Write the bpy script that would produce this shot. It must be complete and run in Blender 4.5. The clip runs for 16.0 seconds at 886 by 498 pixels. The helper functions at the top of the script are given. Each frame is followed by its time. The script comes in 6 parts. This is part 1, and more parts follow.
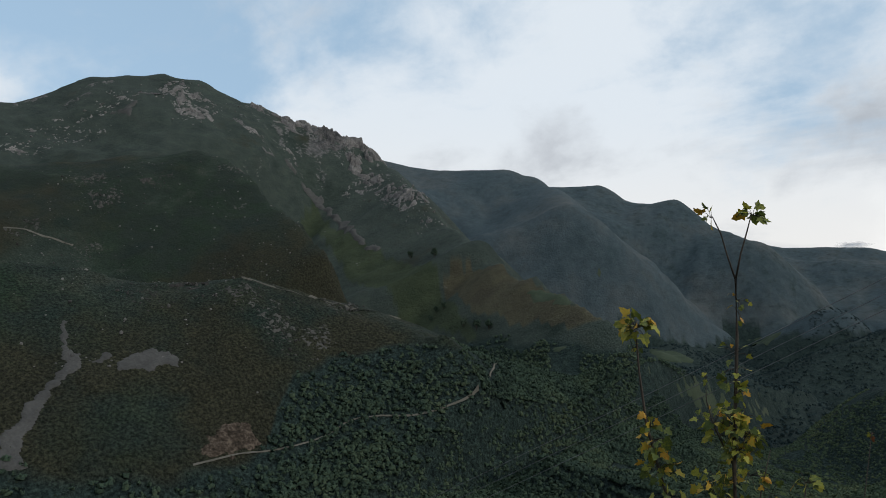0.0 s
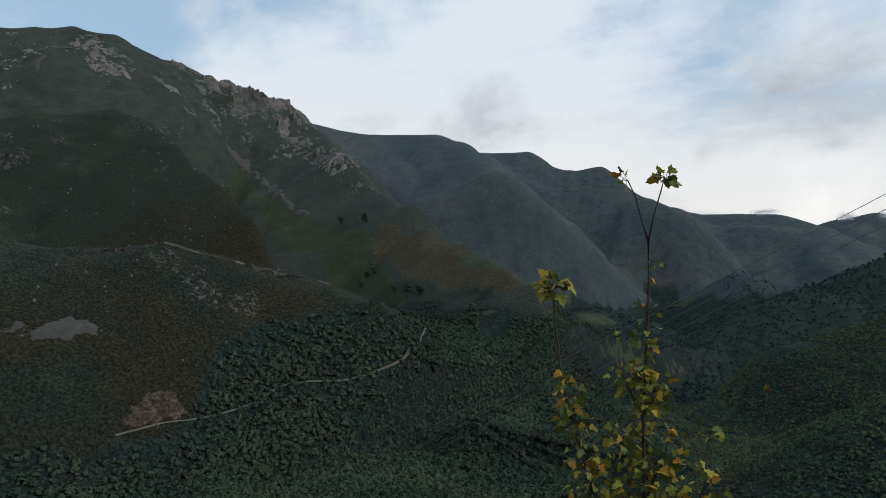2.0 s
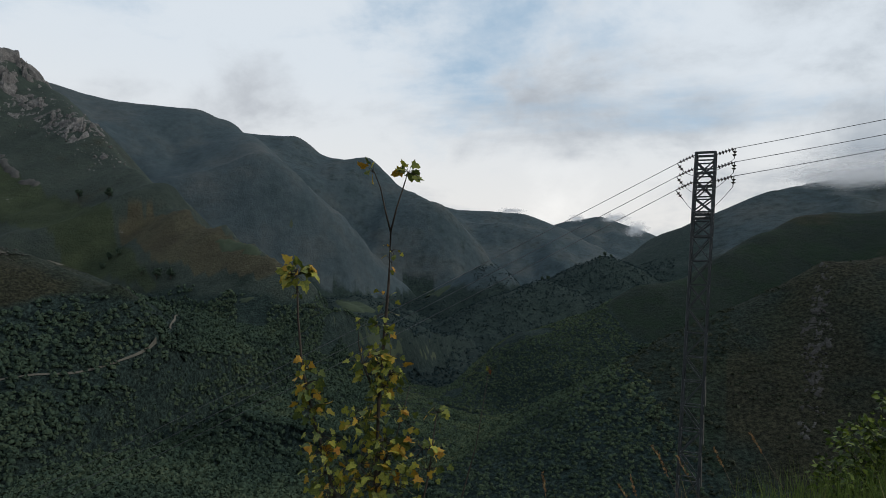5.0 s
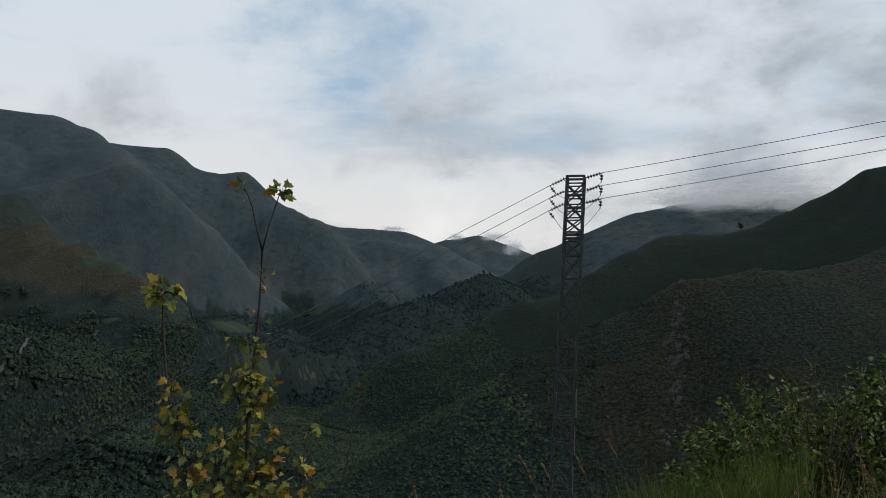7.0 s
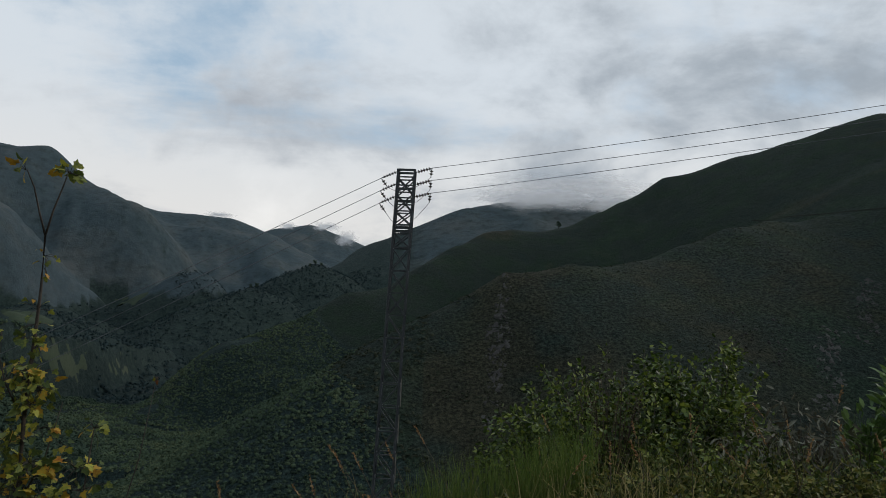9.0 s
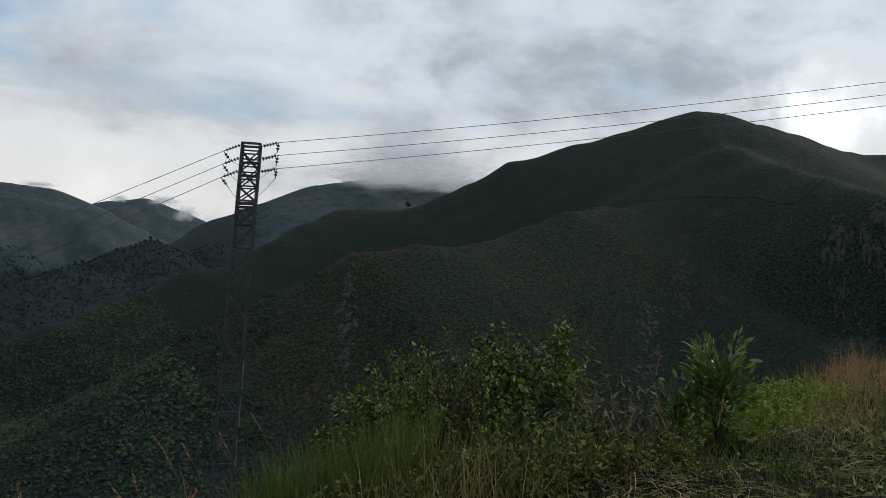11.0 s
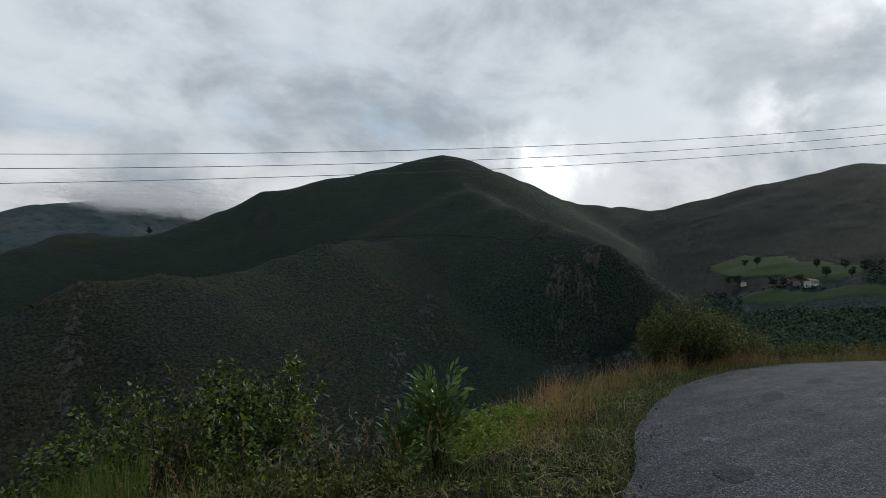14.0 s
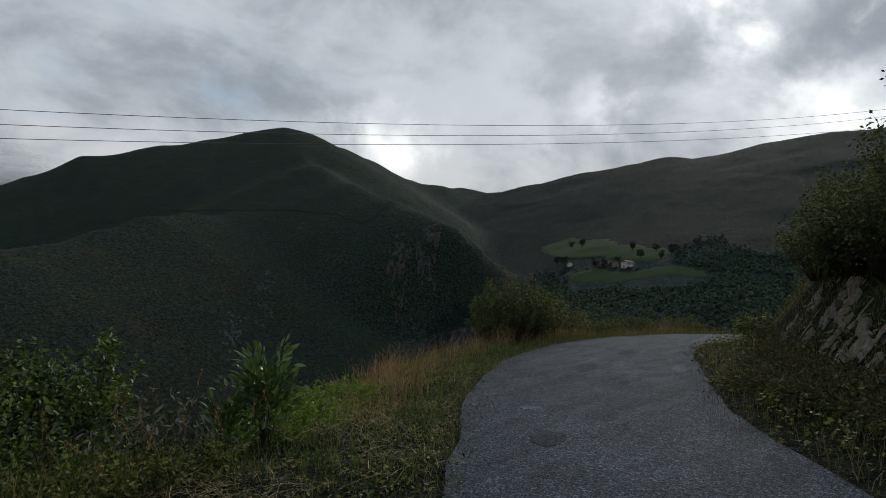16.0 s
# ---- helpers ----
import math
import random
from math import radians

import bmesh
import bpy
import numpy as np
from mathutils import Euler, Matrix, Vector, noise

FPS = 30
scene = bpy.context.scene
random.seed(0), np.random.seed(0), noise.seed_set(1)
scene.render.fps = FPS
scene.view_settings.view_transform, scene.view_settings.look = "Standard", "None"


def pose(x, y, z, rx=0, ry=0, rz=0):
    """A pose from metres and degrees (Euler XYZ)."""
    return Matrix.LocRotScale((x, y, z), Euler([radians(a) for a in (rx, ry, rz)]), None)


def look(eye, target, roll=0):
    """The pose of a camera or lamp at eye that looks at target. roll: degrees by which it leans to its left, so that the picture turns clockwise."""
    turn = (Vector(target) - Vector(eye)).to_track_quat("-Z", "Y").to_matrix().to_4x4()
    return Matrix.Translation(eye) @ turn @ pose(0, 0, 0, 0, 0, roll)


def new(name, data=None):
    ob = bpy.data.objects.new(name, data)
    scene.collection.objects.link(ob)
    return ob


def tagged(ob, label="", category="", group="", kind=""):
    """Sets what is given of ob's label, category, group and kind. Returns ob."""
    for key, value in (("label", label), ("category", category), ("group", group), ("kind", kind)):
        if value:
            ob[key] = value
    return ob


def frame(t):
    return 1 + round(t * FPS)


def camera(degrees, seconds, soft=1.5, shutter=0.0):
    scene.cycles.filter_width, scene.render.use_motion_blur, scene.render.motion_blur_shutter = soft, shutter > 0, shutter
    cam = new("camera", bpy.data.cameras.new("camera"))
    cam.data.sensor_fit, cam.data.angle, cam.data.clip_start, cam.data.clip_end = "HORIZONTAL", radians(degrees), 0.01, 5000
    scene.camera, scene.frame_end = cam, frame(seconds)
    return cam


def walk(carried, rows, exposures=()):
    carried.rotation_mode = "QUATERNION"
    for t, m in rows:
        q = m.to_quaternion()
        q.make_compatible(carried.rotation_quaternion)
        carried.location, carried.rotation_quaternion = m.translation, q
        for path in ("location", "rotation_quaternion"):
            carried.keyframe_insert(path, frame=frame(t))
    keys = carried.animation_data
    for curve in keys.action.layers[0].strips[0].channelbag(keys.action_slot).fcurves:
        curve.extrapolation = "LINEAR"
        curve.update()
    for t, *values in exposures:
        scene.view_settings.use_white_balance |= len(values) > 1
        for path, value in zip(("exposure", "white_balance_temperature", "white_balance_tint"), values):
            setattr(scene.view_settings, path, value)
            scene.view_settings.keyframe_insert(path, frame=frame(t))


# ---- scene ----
SUN_BEARING, SUN_HEIGHT = 82.0, 23.0
cam = camera(65.47, 16.0, soft=0.9)
# seconds, place in metres, turn in degrees
ROWS = [
    (0.0, -0.000, 0.000, 1.550, 96.79, -1.93, 38.85),
    (0.5, 0.009, 0.034, 1.546, 96.48, -1.59, 37.48),
    (1.0, 0.042, 0.064, 1.543, 95.55, -1.52, 36.78),
    (1.5, 0.053, 0.045, 1.535, 94.45, -1.65, 35.57),
    (2.0, 0.022, 0.034, 1.539, 94.08, -1.47, 33.11),
    (2.5, -0.005, 0.018, 1.539, 93.53, -1.41, 30.80),
    (3.0, -0.019, 0.013, 1.535, 93.16, -1.70, 28.57),
    (3.5, 0.004, 0.035, 1.535, 92.81, -2.00, 27.53),
    (4.0, 0.051, 0.050, 1.532, 92.72, -2.48, 24.45),
    (4.5, 0.081, 0.053, 1.535, 93.47, -2.63, 18.01),
    (5.0, 0.093, 0.048, 1.537, 93.73, -2.46, 13.51),
    (7.5, 0.164, -0.059, 1.537, 95.80, -1.93, -0.20),
    (8.0, 0.187, -0.086, 1.535, 95.75, -2.07, -5.11),
    (10.5, 0.297, -0.041, 1.560, 94.05, -1.90, -17.72),
    (11.0, 0.299, -0.009, 1.556, 94.03, -1.92, -22.77),
    (11.5, 0.313, -0.030, 1.563, 94.45, -2.11, -24.51),
    (12.0, 0.369, -0.072, 1.558, 94.95, -2.09, -26.70),
    (12.5, 0.398, -0.094, 1.562, 95.45, -1.73, -30.61),
    (13.0, 0.376, -0.162, 1.563, 96.07, -1.34, -34.49),
    (13.5, 0.391, -0.179, 1.575, 96.66, -1.30, -38.66),
    (14.0, 0.407, -0.221, 1.580, 97.32, -1.33, -43.08),
    (14.5, 0.412, -0.248, 1.586, 97.56, -1.16, -46.49),
    (15.0, 0.440, -0.257, 1.581, 97.10, -1.26, -49.55),
    (15.5, 0.451, -0.268, 1.575, 96.21, -1.18, -53.02),
    (16.0, 0.450, -0.286, 1.570, 95.72, -1.10, -56.21),
]
walk(cam, [(t, pose(*row)) for t, *row in ROWS], ((0.0, 0.08), (5.0, 0.0), (8.0, -0.09), (10.5, -0.09), (11.5, -0.02), (13.5, -0.08), (14.5, -0.18), (16.0, -0.34)))

# ---- sky and sun ----


def build_sky():
    world = bpy.data.worlds.new("sky")
    scene.world = world
    world.use_nodes = True
    nt = world.node_tree
    nt.nodes.clear()
    N, L = nt.nodes.new, nt.links.new

    def math_node(op, a, b=None, c=None, clamp=False):
        n = N("ShaderNodeMath")
        n.operation, n.use_clamp = op, clamp
        for i, v in enumerate((a, b, c)):
            if v is None:
                continue
            if isinstance(v, (int, float)):
                n.inputs[i].default_value = v
            else:
                L(v, n.inputs[i])
        return n.outputs[0]

    def ramp(value, lo, hi, a=0.0, b=1.0):
        n = N("ShaderNodeMapRange")
        n.interpolation_type = "SMOOTHSTEP"
        L(value, n.inputs[0])
        for i, v in enumerate((lo, hi, a, b)):
            n.inputs[1 + i].default_value = v
        return n.outputs[0]

    def noise_at(vec, scale, detail, rough, lac=2.0, dist=0.0):
        n = N("ShaderNodeTexNoise")
        L(vec, n.inputs["Vector"])
        n.inputs["Scale"].default_value, n.inputs["Detail"].default_value = scale, detail
        n.inputs["Roughness"].default_value, n.inputs["Lacunarity"].default_value = rough, lac
        n.inputs["Distortion"].default_value = dist
        return n.outputs[0]

    def mixc(fac, a, b):
        n = N("ShaderNodeMix")
        n.data_type = "RGBA"
        for s, v in ((n.inputs[0], fac), (n.inputs[6], a), (n.inputs[7], b)):
            if isinstance(v, tuple):
                s.default_value = (*v, 1)
            elif isinstance(v, (int, float)):
                s.default_value = v
            else:
                L(v, s)
        return n.outputs[2]

    tc = N("ShaderNodeTexCoord")
    sep = N("ShaderNodeSeparateXYZ")
    L(tc.outputs["Generated"], sep.inputs[0])
    x, y, z = sep.outputs
    up = math_node("MAXIMUM", z, 0.0)
    div = math_node("ADD", up, 0.30)
    # cloud layer seen in plan, so that it closes up towards the horizon
    com = N("ShaderNodeCombineXYZ")
    L(math_node("DIVIDE", x, div), com.inputs[0])
    L(math_node("DIVIDE", y, div), com.inputs[1])
    com.inputs[2].default_value = CLOUD_SEED
    plan = com.outputs[0]
    stretch = N("ShaderNodeMapping")
    L(plan, stretch.inputs[0])
    stretch.inputs["Rotation"].default_value = (0, 0, radians(24))
    stretch.inputs["Scale"].default_value = (0.8, 1.15, 1.0)
    soft = noise_at(stretch.outputs[0], 1.35, 8, 0.55, 2.1, 0.3)
    flat = N("ShaderNodeMapping")
    L(tc.outputs["Generated"], flat.inputs[0])
    flat.inputs["Scale"].default_value = (1.0, 1.0, 1.5)
    puff = noise_at(flat.outputs[0], 6.0, 9, 0.58, 2.1, 0.25)
    shade = noise_at(stretch.outputs[0], 2.3, 7, 0.55, 2.0, 0.35)
    # bearing towards the sun: thicker, darker cloud on the sun's side, thin veil away from it
    sx, sy = math.sin(radians(SUN_BEARING)), math.cos(radians(SUN_BEARING))
    side = math_node("ADD", math_node("MULTIPLY", x, sx), math_node("MULTIPLY", y, sy))
    sunv = Vector((sx * math.cos(radians(SUN_HEIGHT)), sy * math.cos(radians(SUN_HEIGHT)), math.sin(radians(SUN_HEIGHT))))
    dot = math_node("ADD", math_node("ADD", math_node("MULTIPLY", x, sunv.x), math_node("MULTIPLY", y, sunv.y)), math_node("MULTIPLY", z, sunv.z))
    bend = N("ShaderNodeTexNoise")
    L(tc.outputs["Generated"], bend.inputs["Vector"])
    bend.inputs["Scale"].default_value, bend.inputs["Detail"].default_value, bend.inputs["Roughness"].default_value = 5.0, 6, 0.6
    moved = N("ShaderNodeVectorMath")
    moved.operation = "MULTIPLY_ADD"
    L(bend.outputs["Color"], moved.inputs[0])
    moved.inputs[1].default_value = (0.34, 0.34, 0.20)
    away = N("ShaderNodeVectorMath")
    L(tc.outputs["Generated"], away.inputs[0])
    away.inputs[1].default_value = (-0.17, -0.17, -0.10)
    L(away.outputs[0], moved.inputs[2])
    torn = N("ShaderNodeSeparateXYZ")
    unit = N("ShaderNodeVectorMath")
    unit.operation = "NORMALIZE"
    L(moved.outputs[0], unit.inputs[0])
    L(unit.outputs[0], torn.inputs[0])
    bx, by, bz = torn.outputs

    def blob(bearing, rise, width):
        """Nearness, 0 to 1, to a direction of the sky."""
        b, e = radians(bearing), radians(rise)
        v = (math.sin(b) * math.cos(e), math.cos(b) * math.cos(e), math.sin(e))
        d = math_node("ADD", math_node("ADD", math_node("MULTIPLY", bx, v[0]), math_node("MULTIPLY", by, v[1])), math_node("MULTIPLY", bz, v[2]))
        return math_node("POWER", math_node("MAXIMUM", d, 0.0), 1.4 / math.radians(width) ** 2)

    def summed(spots):
        total = 0.0
        for bearing, rise, width, amount in spots:
            total = math_node("MULTIPLY_ADD", blob(bearing, rise, width), amount, total)
        return total

    gaps, banks = summed(SKY_GAPS), summed(SKY_BANKS)
    cover_in = math_node("ADD", math_node("ADD", soft, math_node("MULTIPLY", puff, 0.45)), math_node("MULTIPLY", side, 0.045))
    cover_in = math_node("ADD", math_node("SUBTRACT", cover_in, math_node("MULTIPLY", gaps, 0.62)), ramp(z, 0.16, 0.30, 0.16, 0.0))
    cover = ramp(cover_in, 0.50, 0.80)
    thick = ramp(math_node("ADD", math_node("ADD", shade, math_node("MULTIPLY", puff, 0.95)), math_node("ADD", math_node("MULTIPLY", side, 0.12), banks)), 0.88, 1.40)
    glow = math_node("POWER", math_node("MAXIMUM", dot, 0.0), 45.0)
    wide = math_node("POWER", math_node("MAXIMUM", dot, 0.0), 4.0)
    sky = N("ShaderNodeTexSky")
    sky.sky_type, sky.sun_disc = "NISHITA", False
    sky.sun_elevation, sky.sun_rotation = radians(SUN_HEIGHT), radians(SUN_BEARING)
    sky.air_density, sky.dust_density = 1.0, 1.5
    dim = N("ShaderNodeVectorMath")
    dim.operation = "SCALE"
    L(sky.outputs[0], dim.inputs[0])
    dim.inputs["Scale"].default_value = 0.085
    blue = mixc(0.62, dim.outputs[0], (0.46, 0.66, 0.86))
    lit = mixc(ramp(z, 0.06, 0.34), (0.82, 0.81, 0.79), (0.70, 0.765, 0.83))
    dark = mixc(ramp(side, -0.5, 0.7), (0.47, 0.50, 0.545), (0.36, 0.415, 0.475))
    cloud = mixc(thick, lit, dark)
    col = mixc(cover, blue, cloud)
    # light that breaks through round the hidden sun
    gap = ramp(math_node("SUBTRACT", puff, math_node("MULTIPLY", thick, 0.25)), 0.28, 0.60)
    boost = math_node("ADD", math_node("MULTIPLY", math_node("MULTIPLY", glow, gap), 0.75), math_node("ADD", math_node("MULTIPLY", wide, 0.03), math_node("MULTIPLY", summed(SKY_LIT), gap)))
    add = N("ShaderNodeVectorMath")
    add.operation = "MULTIPLY_ADD"
    warm = N("ShaderNodeCombineXYZ")
    for i, v in enumerate((1.0, 0.97, 0.92)):
        warm.inputs[i].default_value = v
    bv = N("ShaderNodeCombineXYZ")
    for i in range(3):
        L(boost, bv.inputs[i])
    L(warm.outputs[0], add.inputs[0]), L(bv.outputs[0], add.inputs[1]), L(col, add.inputs[2])
    bg = N("ShaderNodeBackground")
    L(add.outputs[0], bg.inputs[0])
    bg.inputs[1].default_value = 1.0
    out = N("ShaderNodeOutputWorld")
    L(bg.outputs[0], out.inputs[0])


CLOUD_SEED = 3.7
# where the cloud is thin and where it is thick: bearing, height above the horizon, width, amount
SKY_GAPS = ((-71, 19, 10, 0.24), (-60, 21, 7, 0.14), (-17, 22.5, 7, 0.22), (-10, 21.5, 5, 0.24), (-2, 16, 5, -0.12), (0, 20.5, 4, 0.06), (40, 16, 4, 0.14), (-48, 16, 12, -0.22), (-34, 15, 11, -0.22), (20, 16, 13, -0.2), (60, 18, 16, -0.25), (85, 18, 11, -0.25))
SKY_BANKS = ((-16, 13, 5, 0.06), (-7, 12, 5, 0.08), (1, 14, 4, 0.06), (32, 19, 7, 0.05), (18, 9.5, 6, 0.2), (47, 20, 7, 0.08), (71, 18, 4, 0.12), (77, 21, 4, 0.13), (85, 18, 5, 0.16), (-35, 11, 9, 0.06), (-5, 8, 3.5, -0.25), (10, 23, 7, -0.2), (53, 14.6, 3.0, -0.5), (81, 24, 3.5, -0.4), (70, 19, 2, -0.2), (88, 14, 4, -0.3), (-20, 17, 7, -0.2), (61, 17, 4, -0.12))
# holes through which the hidden sun shines on thin cloud
SKY_LIT = ((53, 14.6, 1.8, 0.7), (81, 25, 4.5, 0.6), (88, 13.5, 3, 0.3), (-4, 8, 3, 0.12), (70, 19, 1.6, 0.15))
build_sky()
sun_data = bpy.data.lights.new("sun", "SUN")
sun_data.energy, sun_data.angle, sun_data.color = 1.2, radians(10), (1.0, 0.93, 0.84)
sun = new("sun", sun_data)
sun.matrix_world = look((0, 0, 0), (-math.sin(radians(SUN_BEARING)), -math.cos(radians(SUN_BEARING)), -math.tan(radians(SUN_HEIGHT))))

# ---- materials ----


def material(name, colours, scale=1.0, rough=0.8, bump=0.3, fine=None, random_mix=0.0, island=0.0, detail=6, metal=0.0, spec=0.3, translucent=0.0, coords="Object", backs=False, contrast=(0.3, 0.7), depth=0.02):
    """Colours blended by noise at two scales, with relief; random_mix varies it from piece to piece, island within a joined mesh."""
    m = bpy.data.materials.new(name)
    m.use_nodes = True
    nt = m.node_tree
    N, L = nt.nodes.new, nt.links.new
    b = nt.nodes["Principled BSDF"]
    b.inputs["Roughness"].default_value, b.inputs["Metallic"].default_value = rough, metal
    b.inputs["Specular IOR Level"].default_value = spec
    tc = N("ShaderNodeTexCoord")
    n1, n2 = N("ShaderNodeTexNoise"), N("ShaderNodeTexNoise")
    for n, s in ((n1, scale), (n2, fine or scale * 9)):
        L(tc.outputs[coords], n.inputs["Vector"])
        n.inputs["Scale"].default_value, n.inputs["Detail"].default_value, n.inputs["Roughness"].default_value = s, detail, 0.6
    f = N("ShaderNodeMath")
    f.operation = "MULTIPLY_ADD"
    L(n2.outputs[0], f.inputs[0])
    f.inputs[1].default_value = 0.45
    g = N("ShaderNodeMath")
    g.operation = "MULTIPLY"
    L(n1.outputs[0], g.inputs[0])
    g.inputs[1].default_value = 0.55
    L(g.outputs[0], f.inputs[2])
    value = f.outputs[0]
    for amount, node, sock in ((random_mix, "ShaderNodeObjectInfo", "Random"), (island, "ShaderNodeNewGeometry", "Random Per Island")):
        if amount:
            r = N(node)
            a = N("ShaderNodeMath")
            a.operation = "SUBTRACT"
            L(r.outputs[sock], a.inputs[0])
            a.inputs[1].default_value = 0.5
            c = N("ShaderNodeMath")
            c.operation = "MULTIPLY_ADD"
            L(a.outputs[0], c.inputs[0])
            c.inputs[1].default_value = amount
            L(value, c.inputs[2])
            value = c.outputs[0]
    cr = N("ShaderNodeValToRGB")
    L(value, cr.inputs[0])
    lo, hi = contrast
    els = cr.color_ramp.elements
    for i, col in enumerate(colours):
        p = lo + (hi - lo) * i / max(1, len(colours) - 1)
        e = els[i] if i < 2 else els.new(p)
        e.position, e.color = p, (*col, 1)
    L(cr.outputs[0], b.inputs["Base Color"])
    if bump:
        bp = N("ShaderNodeBump")
        bp.inputs["Strength"].default_value, bp.inputs["Distance"].default_value = bump, depth
        L(n2.outputs[0], bp.inputs["Height"])
        L(bp.outputs[0], b.inputs["Normal"])
    if translucent:
        tr = N("ShaderNodeBsdfTranslucent")
        L(cr.outputs[0], tr.inputs[0])
        mx = N("ShaderNodeMixShader")
        mx.inputs[0].default_value = translucent
        L(b.outputs[0], mx.inputs[1]), L(tr.outputs[0], mx.inputs[2])
        L(mx.outputs[0], nt.nodes["Material Output"].inputs[0])
    return m


def ground_material():
    """Hill ground: heath, grass, bracken, rock; the zones are written on the mesh as plain amounts."""
    m = bpy.data.materials.new("hill_ground")
    m.use_nodes = True
    nt = m.node_tree
    N, L = nt.nodes.new, nt.links.new
    b = nt.nodes["Principled BSDF"]
    b.inputs["Roughness"].default_value, b.inputs["Specular IOR Level"].default_value = 0.95, 0.1
    tc = N("ShaderNodeTexCoord")

    def noi(scale, detail=8, rough=0.62):
        n = N("ShaderNodeTexNoise")
        L(tc.outputs["Object"], n.inputs["Vector"])
        n.inputs["Scale"].default_value, n.inputs["Detail"].default_value, n.inputs["Roughness"].default_value = scale, detail, rough
        return n.outputs[0]

    def ramp(v, stops):
        r = N("ShaderNodeValToRGB")
        L(v, r.inputs[0])
        for i, (p, c) in enumerate(stops):
            e = r.color_ramp.elements[i] if i < 2 else r.color_ramp.elements.new(p)
            e.position, e.color = p, (*c, 1)
        return r.outputs[0]

    def mix(f, a, c):
        n = N("ShaderNodeMix")
        n.data_type = "RGBA"
        L(f, n.inputs[0]), L(a, n.inputs[6]), L(c, n.inputs[7])
        return n.outputs[2]

    def attr(name):
        a = N("ShaderNodeAttribute")
        a.attribute_name = name
        return a.outputs["Fac"]

    def edge(amount, by, width=0.25):
        """An amount made ragged by noise."""
        s = N("ShaderNodeMath")
        s.operation = "ADD"
        L(amount, s.inputs[0]), L(by, s.inputs[1])
        r = N("ShaderNodeMapRange")
        r.interpolation_type = "SMOOTHSTEP"
        L(s.outputs[0], r.inputs[0])
        r.inputs[1].default_value, r.inputs[2].default_value = 1.0 - width, 1.0 + width
        return r.outputs[0]

    big, mid, small, tiny = noi(0.006), noi(0.035), noi(0.16, 6), noi(0.9, 4)
    heath = ramp(mid, ((0.30, (0.0158, 0.0262, 0.0215)), (0.45, (0.0205, 0.0285, 0.0225)), (0.60, (0.0178, 0.0310, 0.0190)), (0.75, (0.0240, 0.0312, 0.0205))))
    grass = ramp(mid, ((0.30, (0.0335, 0.0450, 0.0400)), (0.55, (0.0400, 0.0530, 0.0450)), (0.75, (0.0500, 0.0590, 0.0520))))
    brown = ramp(mid, ((0.30, (0.0215, 0.0225, 0.0155)), (0.60, (0.0295, 0.0290, 0.0185)), (0.80, (0.0350, 0.0370, 0.0225))))
    # moor colour with the blue of distance haze painted into it
    hazy_moor = ramp(big, ((0.32, (0.0400, 0.0600, 0.0690)), (0.46, (0.0490, 0.0690, 0.0790)), (0.56, (0.0590, 0.0750, 0.0810)), (0.68, (0.0720, 0.0820, 0.0840))))
    litter = ramp(noi(3.0), ((0.30, (0.007799, 0.0112, 0.0035)), (0.50, (0.01314, 0.01736, 0.006252)), (0.70, (0.02027, 0.02149, 0.0105))))
    stone = ramp(small, ((0.35, (0.05, 0.052, 0.052)), (0.55, (0.10, 0.10, 0.098)), (0.75, (0.16, 0.156, 0.15))))
    col = mix(edge(attr("grass"), mid), heath, grass)
    col = mix(edge(attr("brown"), mid), col, brown)
    col = mix(edge(attr("hazy_moor"), mid, 0.4), col, hazy_moor)
    # near-black green that paints the backlit shade of the east ridge
    ridge_shade = ramp(small, ((0.35, (0.0045, 0.0095, 0.0088)), (0.65, (0.0085, 0.0150, 0.0122))))
    col = mix(edge(attr("ridge_shade"), mid, 0.4), col, ridge_shade)
    # greener turf colour that paints sunlight on the slope below the crags
    sunlit_grass = ramp(mid, ((0.35, (0.032, 0.044, 0.025)), (0.65, (0.042, 0.054, 0.031))))
    hay = ramp(mid, ((0.35, (0.050, 0.046, 0.031)), (0.65, (0.068, 0.064, 0.041))))
    col = mix(edge(attr("sunlit_grass"), mid, 0.5), col, sunlit_grass)
    col = mix(edge(attr("hay"), mid, 0.3), col, hay)
    col = mix(edge(attr("rock"), small, 0.08), col, stone)
    # forest ground darkened as canopy shade and blued as distance haze
    shaded_hazy_forest = ramp(small, ((0.35, (0.013, 0.0220, 0.0215)), (0.5, (0.020, 0.0325, 0.0300)), (0.65, (0.028, 0.0430, 0.0370))))
    col = mix(edge(attr("wood"), mid), col, shaded_hazy_forest)
    col = mix(edge(attr("verge"), mid), col, litter)
    # clumps of low shrubs, darker than the turf between them
    tuft = N("ShaderNodeMix")
    tuft.data_type, tuft.blend_type = "RGBA", "MULTIPLY"
    tuft.inputs[0].default_value = 0.9
    L(col, tuft.inputs[6])
    clump = noi(0.62, 6, 0.68)
    near_tuft = ramp(clump, ((0.39, (0.28, 0.31, 0.31)), (0.50, (0.88, 0.92, 0.90)), (0.63, (1.85, 1.85, 1.75))))
    far_tuft = ramp(noi(0.045, 10, 0.72), ((0.34, (0.80, 0.82, 0.80)), (0.50, (1.0, 1.0, 1.0)), (0.66, (1.25, 1.22, 1.16))))
    L(mix(attr("distance"), near_tuft, far_tuft), tuft.inputs[7])
    L(tuft.outputs[2], b.inputs["Base Color"])
    last = None
    for v, s, d in ((mid, 0.25, 4.0), (small, 0.9, 2.2), (clump, 1.0, 1.2)):
        bp = N("ShaderNodeBump")
        bp.inputs["Strength"].default_value, bp.inputs["Distance"].default_value = s, d
